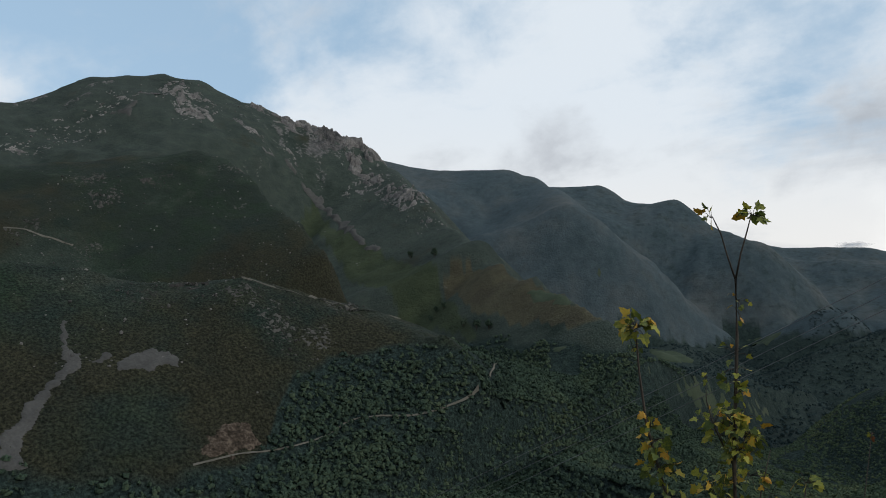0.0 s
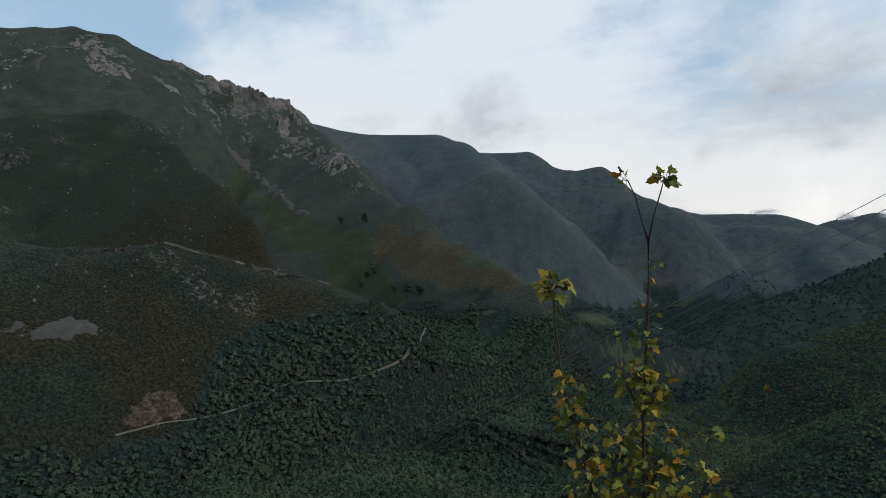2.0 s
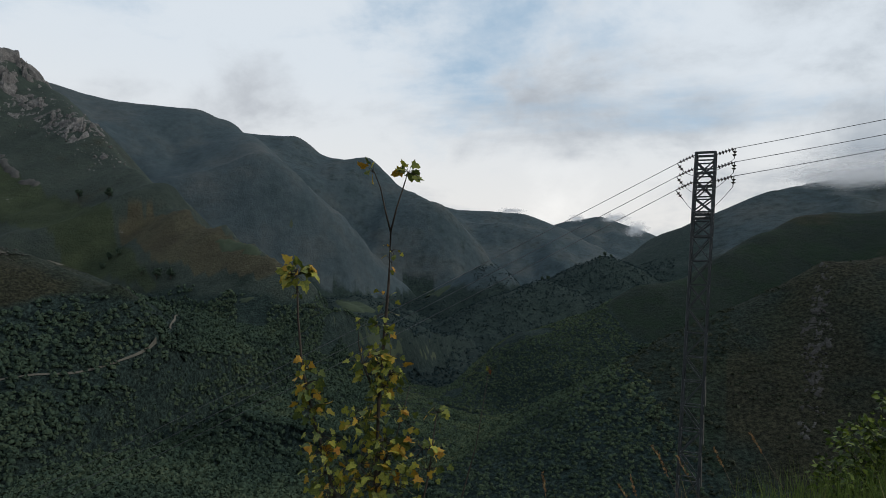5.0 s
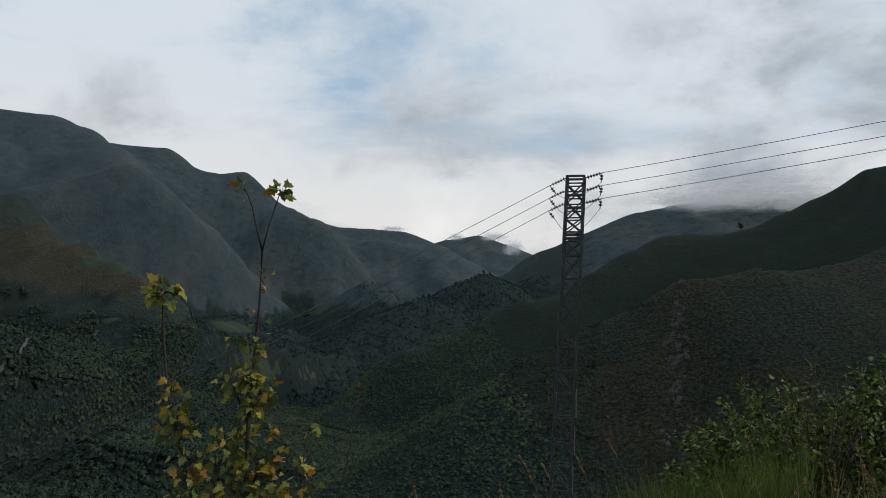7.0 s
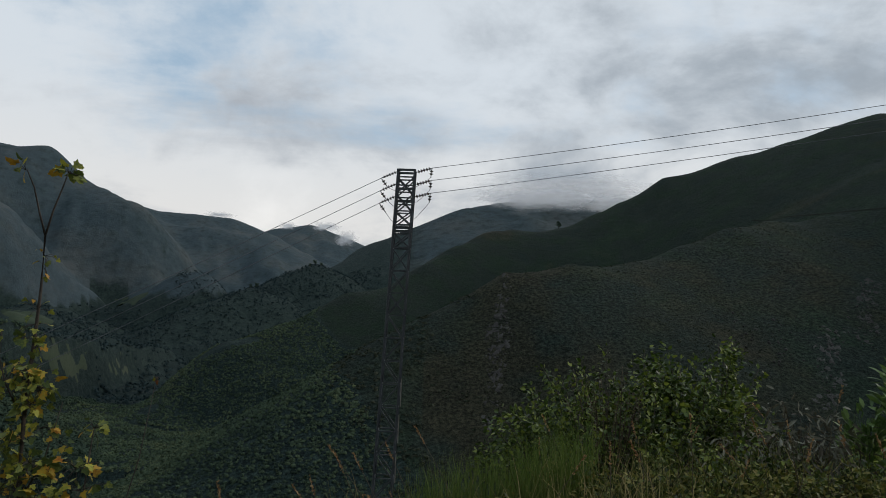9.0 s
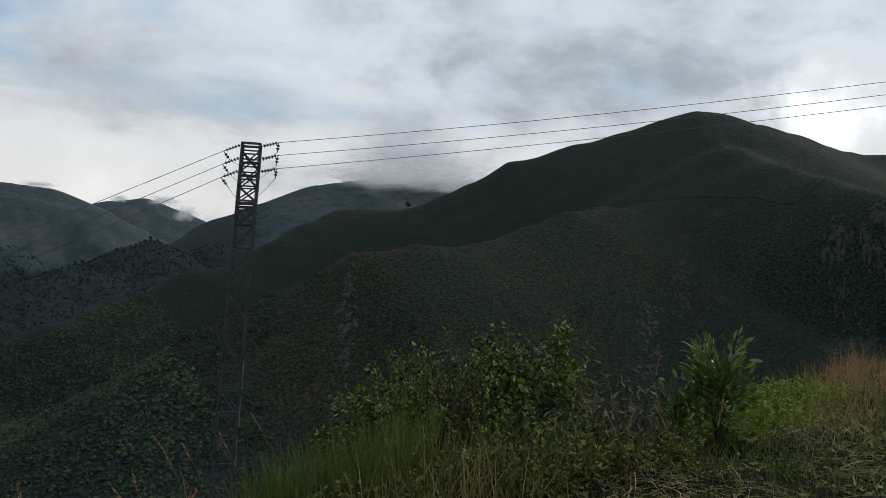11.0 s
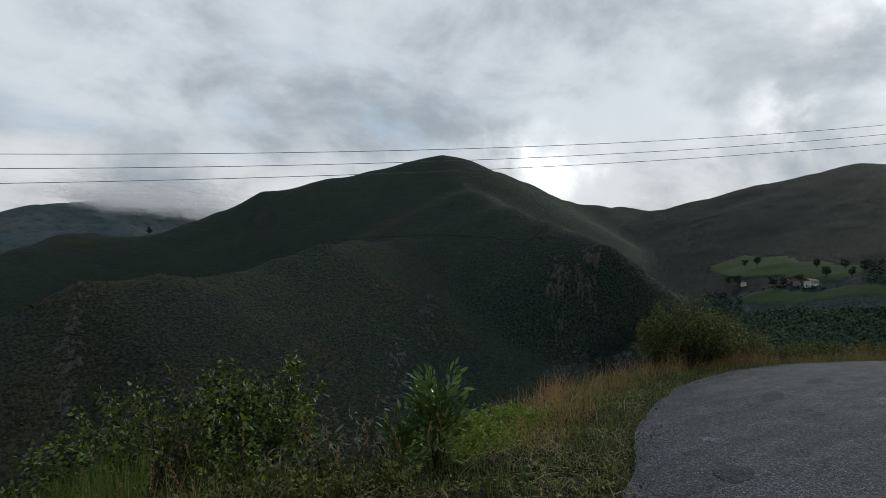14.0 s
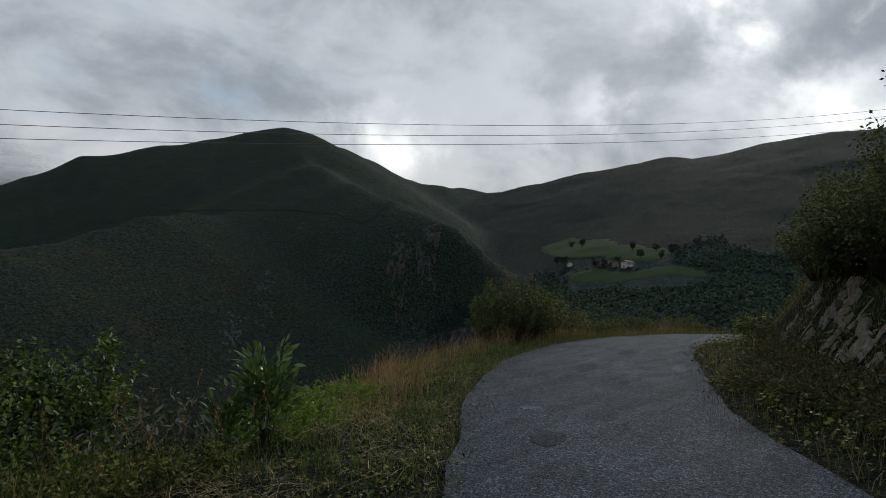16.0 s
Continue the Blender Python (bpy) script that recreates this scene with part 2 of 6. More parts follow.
        L(v, bp.inputs["Height"])
        if last:
            L(last, bp.inputs["Normal"])
        last = bp.outputs[0]
    L(last, b.inputs["Normal"])
    return m


def asphalt_material(name="worn_asphalt", tone=1.0):
    """Coarse grey chippings in dark tar, worn in streaks along the wheel tracks."""
    m = bpy.data.materials.new(name)
    m.use_nodes = True
    nt = m.node_tree
    N, L = nt.nodes.new, nt.links.new
    b = nt.nodes["Principled BSDF"]
    b.inputs["Roughness"].default_value, b.inputs["Specular IOR Level"].default_value = 0.9, 0.15
    tc = N("ShaderNodeTexCoord")
    chips, grit, wear, stain = N("ShaderNodeTexVoronoi"), N("ShaderNodeTexNoise"), N("ShaderNodeTexNoise"), N("ShaderNodeTexNoise")
    stretch = N("ShaderNodeMapping")
    stretch.inputs["Rotation"].default_value = (0, 0, radians(-30))
    stretch.inputs["Scale"].default_value = (0.35, 1.5, 1.0)
    L(tc.outputs["Object"], stretch.inputs[0])
    for n, sc, det in ((chips, 75, 0), (grit, 28, 6), (wear, 2.2, 6), (stain, 0.45, 4)):
        L(stretch.outputs[0] if n is wear else tc.outputs["Object"], n.inputs["Vector"])
        n.inputs["Scale"].default_value = sc
        if det:
            n.inputs["Detail"].default_value, n.inputs["Roughness"].default_value = det, 0.65
    r = N("ShaderNodeValToRGB")
    hue = N("ShaderNodeSeparateColor")
    L(chips.outputs["Color"], hue.inputs[0])
    L(hue.outputs[0], r.inputs[0])
    for i, (p, c) in enumerate(((0.0, (0.012, 0.013, 0.015)), (0.45, (0.038, 0.042, 0.048)), (0.8, (0.068, 0.073, 0.082)), (1.0, (0.17, 0.175, 0.185)))):
        e = r.color_ramp.elements[i] if i < 2 else r.color_ramp.elements.new(p)
        e.position, e.color = p, (0.92 * c[0] * tone, 0.99 * c[1] * tone, 1.06 * c[2] * tone, 1)
    col = r.outputs[0]
    for src, lo, hi in ((grit, 0.62, 1.38), (wear, 0.74, 1.26), (stain, 0.88, 1.12)):
        mr = N("ShaderNodeMapRange")
        L(src.outputs[0], mr.inputs[0])
        mr.inputs[1].default_value, mr.inputs[2].default_value, mr.inputs[3].default_value, mr.inputs[4].default_value = 0.36, 0.64, lo, hi
        k = N("ShaderNodeVectorMath")
        k.operation = "SCALE"
        L(col, k.inputs[0]), L(mr.outputs[0], k.inputs["Scale"])
        col = k.outputs[0]
    L(col, b.inputs["Base Color"])
    last = None
    for src, dist, strength in ((chips.outputs["Distance"], 0.008, 0.7), (grit.outputs[0], 0.02, 0.6), (wear.outputs[0], 0.02, 0.5)):
        bp = N("ShaderNodeBump")
        bp.inputs["Strength"].default_value, bp.inputs["Distance"].default_value = strength, dist
        L(src, bp.inputs["Height"])
        if last:
            L(last, bp.inputs["Normal"])
        last = bp.outputs[0]
    L(last, b.inputs["Normal"])
    return m


M_GROUND = ground_material()
M_ROAD = asphalt_material()
M_WOODS = material("woodland_leaves", ((0.0250, 0.0405, 0.0330), (0.0380, 0.0600, 0.0430), (0.0520, 0.0770, 0.0500), (0.0740, 0.0930, 0.0560)), 0.02, 0.95, 0.9, fine=1.2, island=0.10, depth=0.4, spec=0.05, contrast=(0.37, 0.63))
M_SCRUBWOOD = material("scrub_leaves", ((0.02901, 0.04364, 0.03307), (0.04908, 0.07274, 0.0467), (0.07139, 0.0982, 0.05642), (0.1071, 0.1236, 0.06421)), 0.02, 0.95, 0.9, fine=0.5, island=0.10, depth=0.35, spec=0.05, contrast=(0.37, 0.63))
# bluer copy of the woodland leaves, distance haze painted in
M_HAZYWOODS = material("hazy_woodland_leaves", ((0.0200, 0.0335, 0.0360), (0.0270, 0.0430, 0.0450), (0.0360, 0.0540, 0.0530)), 0.03, 0.95, 0.0, fine=0.2, island=0.12, spec=0.05)
M_FARMFIELD = material("farm_pasture_grass", ((0.02652, 0.0432, 0.018), (0.03588, 0.05616, 0.0234), (0.0468, 0.06624, 0.0288)), 0.02, 0.95, 0.4, fine=0.3, depth=0.4, random_mix=0.1, spec=0.05)
M_BRACKEN = material("brown_green_bracken", ((0.027, 0.0297, 0.013), (0.06075, 0.0675, 0.0234), (0.1148, 0.0945, 0.0364), (0.1755, 0.1553, 0.052)), 1.5, 0.8, 0.0, fine=14, island=0.6, translucent=0.2, contrast=(0.2, 0.85))
M_WEED = material("low_weed_leaf", ((0.0208, 0.0336, 0.008), (0.065, 0.0896, 0.016), (0.143, 0.1568, 0.028), (0.221, 0.1904, 0.05)), 1.2, 0.6, 0.0, fine=16, island=0.8, translucent=0.25, contrast=(0.15, 0.85))
M_PALESTRAW = material("bleached_straw", ((0.115, 0.085, 0.0375), (0.253, 0.19, 0.09), (0.414, 0.32, 0.165)), 1.0, 0.8, 0.0, fine=8, island=0.9, contrast=(0.15, 0.85))
M_BANKGRASS = material("rough_bank_grass", ((0.030, 0.034, 0.010), (0.09, 0.085, 0.028), (0.17, 0.14, 0.05), (0.26, 0.20, 0.09)), 0.7, 0.8, 0.0, fine=8, island=0.8, translucent=0.25, contrast=(0.15, 0.85))
M_STEEL = material("weathered_galvanised_steel", ((0.032, 0.036, 0.038), (0.060, 0.065, 0.068), (0.105, 0.112, 0.115)), 2.0, 0.6, 0.15, metal=0.15, depth=0.004)
M_CABLE = material("aluminium_cable", ((0.10, 0.10, 0.11), (0.18, 0.18, 0.19)), 1.0, 0.5, 0.0, metal=0.3)
M_GLASSY = material("brown_glazed_insulator", ((0.035, 0.025, 0.02), (0.06, 0.045, 0.035)), 4.0, 0.25, 0.0)
# track earth darkened to paint the shadow in its cut
M_SHADETRACK = material("shaded_track_earth", ((0.010, 0.012, 0.009), (0.018, 0.020, 0.015), (0.030, 0.030, 0.022)), 0.2, 0.95, 0.5, fine=1.5, depth=0.1, spec=0.05)
M_TRACK = material("pale_dirt_track", ((0.07594, 0.07172, 0.05906), (0.1097, 0.1055, 0.0886), (0.1519, 0.1435, 0.1266)), 0.15, 0.95, 0.5, fine=1.5, depth=0.1, spec=0.05)
M_SCREE = material("grey_scree", ((0.04675, 0.04675, 0.0451), (0.06875, 0.06875, 0.066), (0.0935, 0.0924, 0.088)), 0.08, 0.95, 0.8, fine=0.8, depth=0.5, spec=0.05)
M_ROCK = material("grey_limestone", ((0.050, 0.052, 0.053), (0.125, 0.120, 0.116), (0.25, 0.237, 0.225)), 0.06, 0.9, 1.0, fine=0.4, depth=2.2, random_mix=0.1, island=0.15, spec=0.05)
M_BANKROCK = material("ochre_grey_rock", ((0.075, 0.05985, 0.0459), (0.15, 0.1226, 0.0945), (0.255, 0.2138, 0.1688)), 1.2, 0.9, 0.9, fine=9, depth=0.06, random_mix=0.2)
M_FIELD = material("pasture_grass", ((0.03399, 0.04826, 0.03079), (0.04971, 0.06435, 0.04262), (0.06801, 0.07938, 0.0568)), 0.02, 0.95, 0.4, fine=0.4, depth=0.4, random_mix=0.15, spec=0.05)
M_EARTH = material("bare_reddish_earth", ((0.018, 0.016, 0.012), (0.050, 0.039, 0.030), (0.125, 0.100, 0.078)), 0.25, 0.95, 0.9, fine=0.7, depth=0.9, spec=0.05, contrast=(0.38, 0.62))
M_SHRUB = material("dark_heather_shrub", ((0.02277, 0.03036, 0.01897), (0.03416, 0.04048, 0.02588), (0.04807, 0.05313, 0.0345)), 0.1, 0.95, 0.8, fine=1.2, island=0.35, depth=0.5, spec=0.1)
M_BARK = material("grey_brown_bark", ((0.030, 0.024, 0.019), (0.055, 0.045, 0.036), (0.085, 0.072, 0.06)), 12, 0.9, 0.6, fine=90, depth=0.003)
M_MAPLE = material("turning_maple_leaf", ((0.27, 0.085, 0.014), (0.46, 0.27, 0.030), (0.26, 0.27, 0.035), (0.055, 0.085, 0.022), (0.10, 0.13, 0.03), (0.36, 0.35, 0.05)), 14, 0.55, 0.3, fine=120, random_mix=0.75, depth=0.002, translucent=0.25, spec=0.25, contrast=(0.0, 0.85))
M_MAPLE_JOINED = material("turning_maple_leaves", ((0.27, 0.085, 0.014), (0.46, 0.27, 0.030), (0.26, 0.27, 0.035), (0.055, 0.085, 0.022), (0.10, 0.13, 0.03), (0.36, 0.35, 0.05)), 14, 0.55, 0.3, fine=120, island=0.75, depth=0.002, translucent=0.25, spec=0.25, contrast=(0.0, 0.85))
M_MAPLE_DRY = material("withered_red_leaf", ((0.10, 0.030, 0.014), (0.16, 0.055, 0.02)), 20, 0.7, 0.3, fine=120, random_mix=0.4, depth=0.002, translucent=0.25)
M_HAZEL = material("green_bush_leaf", ((0.0130, 0.0255, 0.0041), (0.0430, 0.0740, 0.0103), (0.0900, 0.1340, 0.0190), (0.2200, 0.2600, 0.0380)), 1.6, 0.5, 0.0, fine=20, island=0.6, translucent=0.3, spec=0.4, contrast=(0.2, 0.8))
M_LAUREL = material("glossy_green_leaf", ((0.05655, 0.1028, 0.02475), (0.1028, 0.1748, 0.0396), (0.1646, 0.2417, 0.05941)), 2, 0.38, 0.0, fine=20, island=0.4, translucent=0.2, spec=0.5)
M_GREYLEAF = material("grey_green_leaf", ((0.060, 0.048, 0.030), (0.105, 0.100, 0.062), (0.21, 0.215, 0.17)), 3, 0.6, 0.0, fine=20, island=0.6, translucent=0.2, contrast=(0.2, 0.8))
M_BRAMBLE = material("yellow_green_bramble", ((0.08552, 0.131, 0.0153), (0.1555, 0.2184, 0.02678), (0.2255, 0.2708, 0.03825)), 2, 0.6, 0.0, fine=20, island=0.5, translucent=0.3, contrast=(0.2, 0.8))
M_DARKBUSH = material("dark_bush_leaf", ((0.03888, 0.06384, 0.0189), (0.07776, 0.1064, 0.02835), (0.1458, 0.149, 0.04158), (0.2065, 0.1596, 0.0567)), 0.8, 0.7, 0.0, fine=12, island=0.5, translucent=0.15, contrast=(0.2, 0.85))
M_GRASS = material("fresh_green_grass", ((0.0525, 0.0936, 0.015), (0.0975, 0.1482, 0.02625), (0.1575, 0.1872, 0.045)), 1.5, 0.7, 0.0, fine=10, island=0.5, translucent=0.3, contrast=(0.2, 0.8))
M_MIXGRASS = material("mown_verge_grass", ((0.0216, 0.03172, 0.0077), (0.07425, 0.0976, 0.0176), (0.1485, 0.1403, 0.0396), (0.3375, 0.2684, 0.121)), 0.8, 0.8, 0.0, fine=8, island=0.8, translucent=0.25, contrast=(0.15, 0.85))
M_STRAW = material("dry_orange_grass", ((0.20, 0.105, 0.042), (0.32, 0.185, 0.080), (0.43, 0.29, 0.145)), 1.0, 0.8, 0.0, fine=8, island=0.9, translucent=0.3, contrast=(0.15, 0.85))
M_DEADSTEM = material("dead_brown_stem", ((0.036, 0.0255, 0.0153), (0.068, 0.051, 0.0306), (0.104, 0.085, 0.05525)), 4, 0.85, 0.0, fine=40, island=0.5)
M_WHITEWALL = material("whitewashed_wall", ((0.50, 0.49, 0.46), (0.62, 0.61, 0.58)), 0.4, 0.9, 0.2, fine=3, depth=0.05)
M_STONEWALL = material("rubble_stone_wall", ((0.14, 0.12, 0.10), (0.22, 0.20, 0.17), (0.30, 0.27, 0.23)), 1.0, 0.9, 0.6, fine=4, depth=0.1)
M_ROOF = material("clay_tile_roof", ((0.12, 0.065, 0.045), (0.19, 0.11, 0.08), (0.25, 0.16, 0.12)), 0.8, 0.85, 0.5, fine=4, depth=0.1)
M_DARKGLASS = material("dark_window_glass", ((0.01, 0.012, 0.014), (0.018, 0.02, 0.022)), 1, 0.15, 0.0)
M_PATCH = asphalt_material("pale_worn_tar_patch", 1.5)
M_DARKPATCH = asphalt_material("dark_tar_patch", 0.62)
M_OUTCROP = material("lichened_grey_rock", ((0.02527, 0.02494, 0.02326), (0.05476, 0.0532, 0.04984), (0.1011, 0.09805, 0.09142)), 0.3, 0.95, 0.9, fine=1.5, depth=0.4, island=0.25, spec=0.05)
M_GRAVEL = material("grey_road_gravel", ((0.05005, 0.05005, 0.05346), (0.1073, 0.1073, 0.1129), (0.1859, 0.183, 0.1857)), 3, 0.9, 0.0, fine=30, island=0.5, spec=0.1)

# ---- shape of the land ----


def vnoise(x, y, seed=0):
    """Smooth value noise, -1 to 1, over arrays."""
    xi, yi = np.floor(x), np.floor(y)
    xf, yf = x - xi, y - yi
    u, v = xf * xf * xf * (xf * (xf * 6 - 15) + 10), yf * yf * yf * (yf * (yf * 6 - 15) + 10)

    def h(a, b):
        k = (a.astype(np.int64) * 374761393 + b.astype(np.int64) * 668265263 + seed * 974634777) & 0xFFFFFFFF
        k = ((k ^ (k >> 13)) * 1274126177) & 0xFFFFFFFF
        return ((k ^ (k >> 16)) & 0xFFFF) / 32767.5 - 1

    a, b, c, d = h(xi, yi), h(xi + 1, yi), h(xi, yi + 1), h(xi + 1, yi + 1)
    return (a + (b - a) * u) * (1 - v) + (c + (d - c) * u) * v


def fbm(x, y, wave, octaves=4, seed=0, gain=0.5):
    s, a, f = 0.0, 1.0, 1.0 / wave
    for i in range(octaves):
        s = s + a * vnoise(x * f + 17.3 * i, y * f - 9.1 * i, seed + i)
        a, f = a * gain, f * 2.03
    return s


EYE = 1.55


def far(bearing, distance, rise):
    """A point of a crest: bearing clockwise from +y in degrees, metres, degrees above eye level."""
    b = radians(bearing)
    return (distance * math.sin(b), distance * math.cos(b), EYE + distance * math.tan(radians(rise)))


# crest lines of the hills: (steepness, rounding, points as bearing, distance, rise)
RIDGES = {
    "rocky_mountain": ((0.58, 0.95), 16, ((-130, 1500, 12), (-100, 1500, 12), (-80, 1500, 12.5), (-72.9, 1500, 14.78), (-67.2, 1540, 17.71), (-64.9, 1555, 18.42), (-62.3, 1560, 18.93), (-59.5, 1540, 18.76), (-55.2, 1500, 17.48), (-50.1, 1470, 16.24), (-45.8, 1440, 15.14), (-43.8, 1390, 13.25), (-41.3, 1180, 11.54), (-38.4, 1030, 8.55), (-36, 900, 7.61), (-34, 810, -11.24))),
    "meadow_spur": ((0.85, 1.6), 10, ((-36, 930, 7.4), (-34.1, 840, 6.05), (-31.2, 770, 5.6), (-28.9, 720, 4.38), (-27.3, 690, 2.73), (-24.9, 660, 1.74), (-23.8, 640, -1.5))),
    "front_shoulder": ((0.5, 1.5), 10, ((-120, 900, 8), (-95, 900, 9), (-80, 900, 9.6), (-72.5, 900, 10.68), (-69, 900, 11.51), (-64.2, 890, 12.7), (-59.3, 870, 13.97), (-57.1, 850, 13.36), (-55.3, 810, 12.03), (-52.5, 730, 9.84), (-51, 690, 9.08), (-48.6, 630, 7.87), (-45.7, 580, -9.92), (-43.3, 545, -13.27), (-40, 510, -2))),
    "lower_bench": ((0.62, 0.1), 8, ((-110, 520, 6), (-80, 510, 6), (-71.4, 500, 4.4), (-67.4, 495, 4.0), (-63.4, 490, 3.3), (-59, 485, 3.54), (-55.2, 485, 5.25), (-51.2, 485, 3.99), (-47.5, 480, 2.77), (-43.8, 470, 1.93), (-40.9, 455, 0.34), (-38.6, 440, 4.19), (-35.7, 425, 4.24), (-33.9, 415, -34.17), (-31, 405, -5.5), (-28, 395, -9))),
    "second_mountain": ((0.5, 0.85), 40, ((-60, 2400, 12), (-50, 2350, 13), (-44.3, 2300, 13.8), (-39.5, 2250, 13.25), (-33.8, 2200, 13.53), (-31.8, 2150, 12.96), (-30.2, 2050, 12.04), (-28.5, 1750, 10.71), (-25.5, 1400, -25.24), (-22, 1150, -67.81))),
    "third_mountain": ((0.5, 0.85), 40, ((-36, 2700, 12), (-30.4, 2700, 12.05), (-26.2, 2700, 12.2), (-23.1, 2650, 10.67), (-20.3, 2600, 10.97), (-16.9, 2500, 8.47), (-14.5, 2350, 7.61), (-12, 2100, -0.94), (-9.5, 1850, 2.59), (-8, 1650, -2.76))),
    "back_ridge": (0.45, 70, ((-18, 3500, 7.4), (-15, 3500, 7.5), (-12.6, 3500, 7.0), (-9.8, 3500, 7.0), (-7.6, 3480, 6.9), (-6, 3450, 6.3), (-4.8, 3400, 5.7), (-2.5, 3200, 3.8), (0, 2900, 2.0))),
    "farthest_peak": (0.45, 60, ((-8, 4400, 4.5), (-4.8, 4400, 5.8), (-3.2, 4400, 6.4), (-1, 4400, 6.8), (0.8, 4400, 6.2), (3.7, 4350, 5.1), (8, 4300, 4.2))),
    "wooded_ridge": (0.48, 25, ((-11, 1380, -57.8), (-8, 1450, 0.28), (-5.2, 1550, 1.47), (-3.3, 1650, -2.09), (-0.3, 1800, 3.55), (3.6, 2000, -8.11), (8, 2200, -13.45), (10.2, 2300, -1.31), (12.2, 2350, 8.84), (14.7, 2400, 9.32), (17.5, 2420, 9.6), (23, 2450, 9.6), (30, 2450, 9.2))),
    "round_hill": ((0.6, 0.6), 22, ((-11, 600, -7.9), (-6.9, 620, -2.84), (-2.6, 640, -1.12), (2.5, 680, 1.84), (5.3, 700, 2.14), (8.7, 740, 4.38), (11.2, 780, 6.05), (13.9, 830, 7.34), (15.8, 850, 7.63), (18.6, 860, 7.28), (20.4, 870, 7.62), (22.3, 880, 8.88), (24.4, 890, 9.87), (27.9, 900, 12.03), (32.5, 900, 12.63), (33.4, 900, 13.06), (36.7, 900, 14.02), (39.7, 900, 14.7), (41.3, 900, 15.1), (42.7, 900, 15.61), (44.1, 903, 15.13), (45.0, 930, 14.63), (47.2, 996, 14.06), (49.4, 1062, 13.18), (51.5, 1125, 12.2), (53.1, 1173, 11.66), (55.5, 1150, 11.1), (57.7, 1200, 11.0), (62, 1250, 10.4), (64.3, 1290, 11.1))),
    "near_hill": ((0.5, 0.5), 14, ((-9, 300, -14), (-5.5, 310, -11.3), (-3, 318, -8.9), (0.5, 332, -5.4), (3.2, 345, -2.9), (5.9, 358, -0.8), (8.6, 372, 1.0), (11.8, 388, 2.5), (15.3, 400, 5.68), (20.6, 420, 5.62), (23.4, 440, 4.68), (25.7, 460, 5.38), (29.4, 490, 6.79), (32.6, 520, 8.11), (35.4, 560, 8.32), (39.3, 620, 8.6))),
    "east_spur": ((0.52, 0.52), 25, ((43.3, 860, 13.4), (45.5, 720, 12.41), (48.5, 650, 11.24), (51.6, 600, 10.2), (54, 560, 9.37), (56.8, 520, 9.7), (59.7, 480, -6.17), (61.8, 440, -15.07), (64, 400, 0.5))),
    "east_ridge": (0.37, 30, ((62, 1260, 10.4), (64.3, 1300, 11.1), (68.5, 1320, 12.0), (72.1, 1330, 12.5), (74.5, 1330, 12.9), (75.6, 1330, 12.6), (77.7, 1330, 12.8), (80.1, 1330, 13.1), (82.1, 1320, 13.5), (85.9, 1300, 13.8), (88.5, 1300, 13.7), (96, 1300, 14), (120, 1300, 14))),
    "east_knoll": (0.40, 20, ((72, 330, 0.3), (74.5, 320, 1.3), (76.6, 310, 2.1), (80.3, 300, 2.4), (84, 300, 2.3), (95, 300, 3))),
}
FLOOR = -92.0
# middle line of the road, in plan
ROAD = ((-420, -250), (-60, -37), (-14, -9.4), (-6, -5.5), (0.32, -1.92), (5.52, 1.17), (9.55, 3.3), (13.3, 4.65), (17.1, 5.6), (20.4, 5.7), (23.2, 4.5), (24.8, 2.0), (25.4, -2), (25, -8), (21, -24), (0, -80), (-60, -320))
ROAD_HALF = 1.57


def road_wide(x):
    """How much the road widens at its bend."""
    return 1 + 0.19 * np.exp(-((x - 13.5) / 4.5) ** 2)


def road_side(x, y):
    """Signed distance from the road's middle line, in even widths: positive on its uphill side."""
    best = np.full(np.shape(x), 1e9)
    side = np.zeros(np.shape(x))
    for (ax, ay), (bx, by) in zip(ROAD, ROAD[1:]):
        dx, dy = bx - ax, by - ay
        t = np.clip(((x - ax) * dx + (y - ay) * dy) / (dx * dx + dy * dy), 0, 1)
        ex, ey = x - ax - t * dx, y - ay - t * dy
        d = np.hypot(ex, ey)
        s = np.sign(dy * ex - dx * ey)
        near = d < best - 1e-9
        side = np.where(near, s, side)
        best = np.minimum(best, d)
    return best * np.where(side == 0, 1, side) / road_wide(np.where(np.abs(y) < 30, x, 90))


def road_level(x, y):
    return 0.05 * np.clip(0.86 * x + 0.5 * y, -60, 26) + 0.02


def near_side(x, y):
    """The hillside that carries the road: bank above it, verge and steep drop below."""
    s = road_side(x, y)
    base = road_level(x, y)
    out = -s - ROAD_HALF
    wide = np.interp(x, (2.5, 5.0, 7.5, 14, 18, 28, 40), (3.3, 2.2, 1.7, 1.6, 2.2, 2.6, 3.0))
    drop = np.where(out > 0, 0.03 * np.minimum(out, wide) + 0.62 * np.maximum(out - wide, 0) + 0.12 * (np.sqrt((out - wide) ** 2 + 0.5) - np.abs(out - wide)), 0)
    inn = s - ROAD_HALF
    rise = np.where(inn > 0, 0.22 * np.minimum(inn, 1.4) + 1.6 * np.clip(inn - 1.4, 0, 1.3) + 0.55 * np.maximum(inn - 2.7, 0), 0)
    bump = np.clip(np.abs(s) - ROAD_HALF, 0, 3) / 3
    return base - drop + rise - 0.05 + bump * (0.10 * fbm(x, y, 2.2, 3, 5) + 0.3 * fbm(x, y, 14, 3, 6) * np.clip(np.abs(s) / 15, 0, 1))


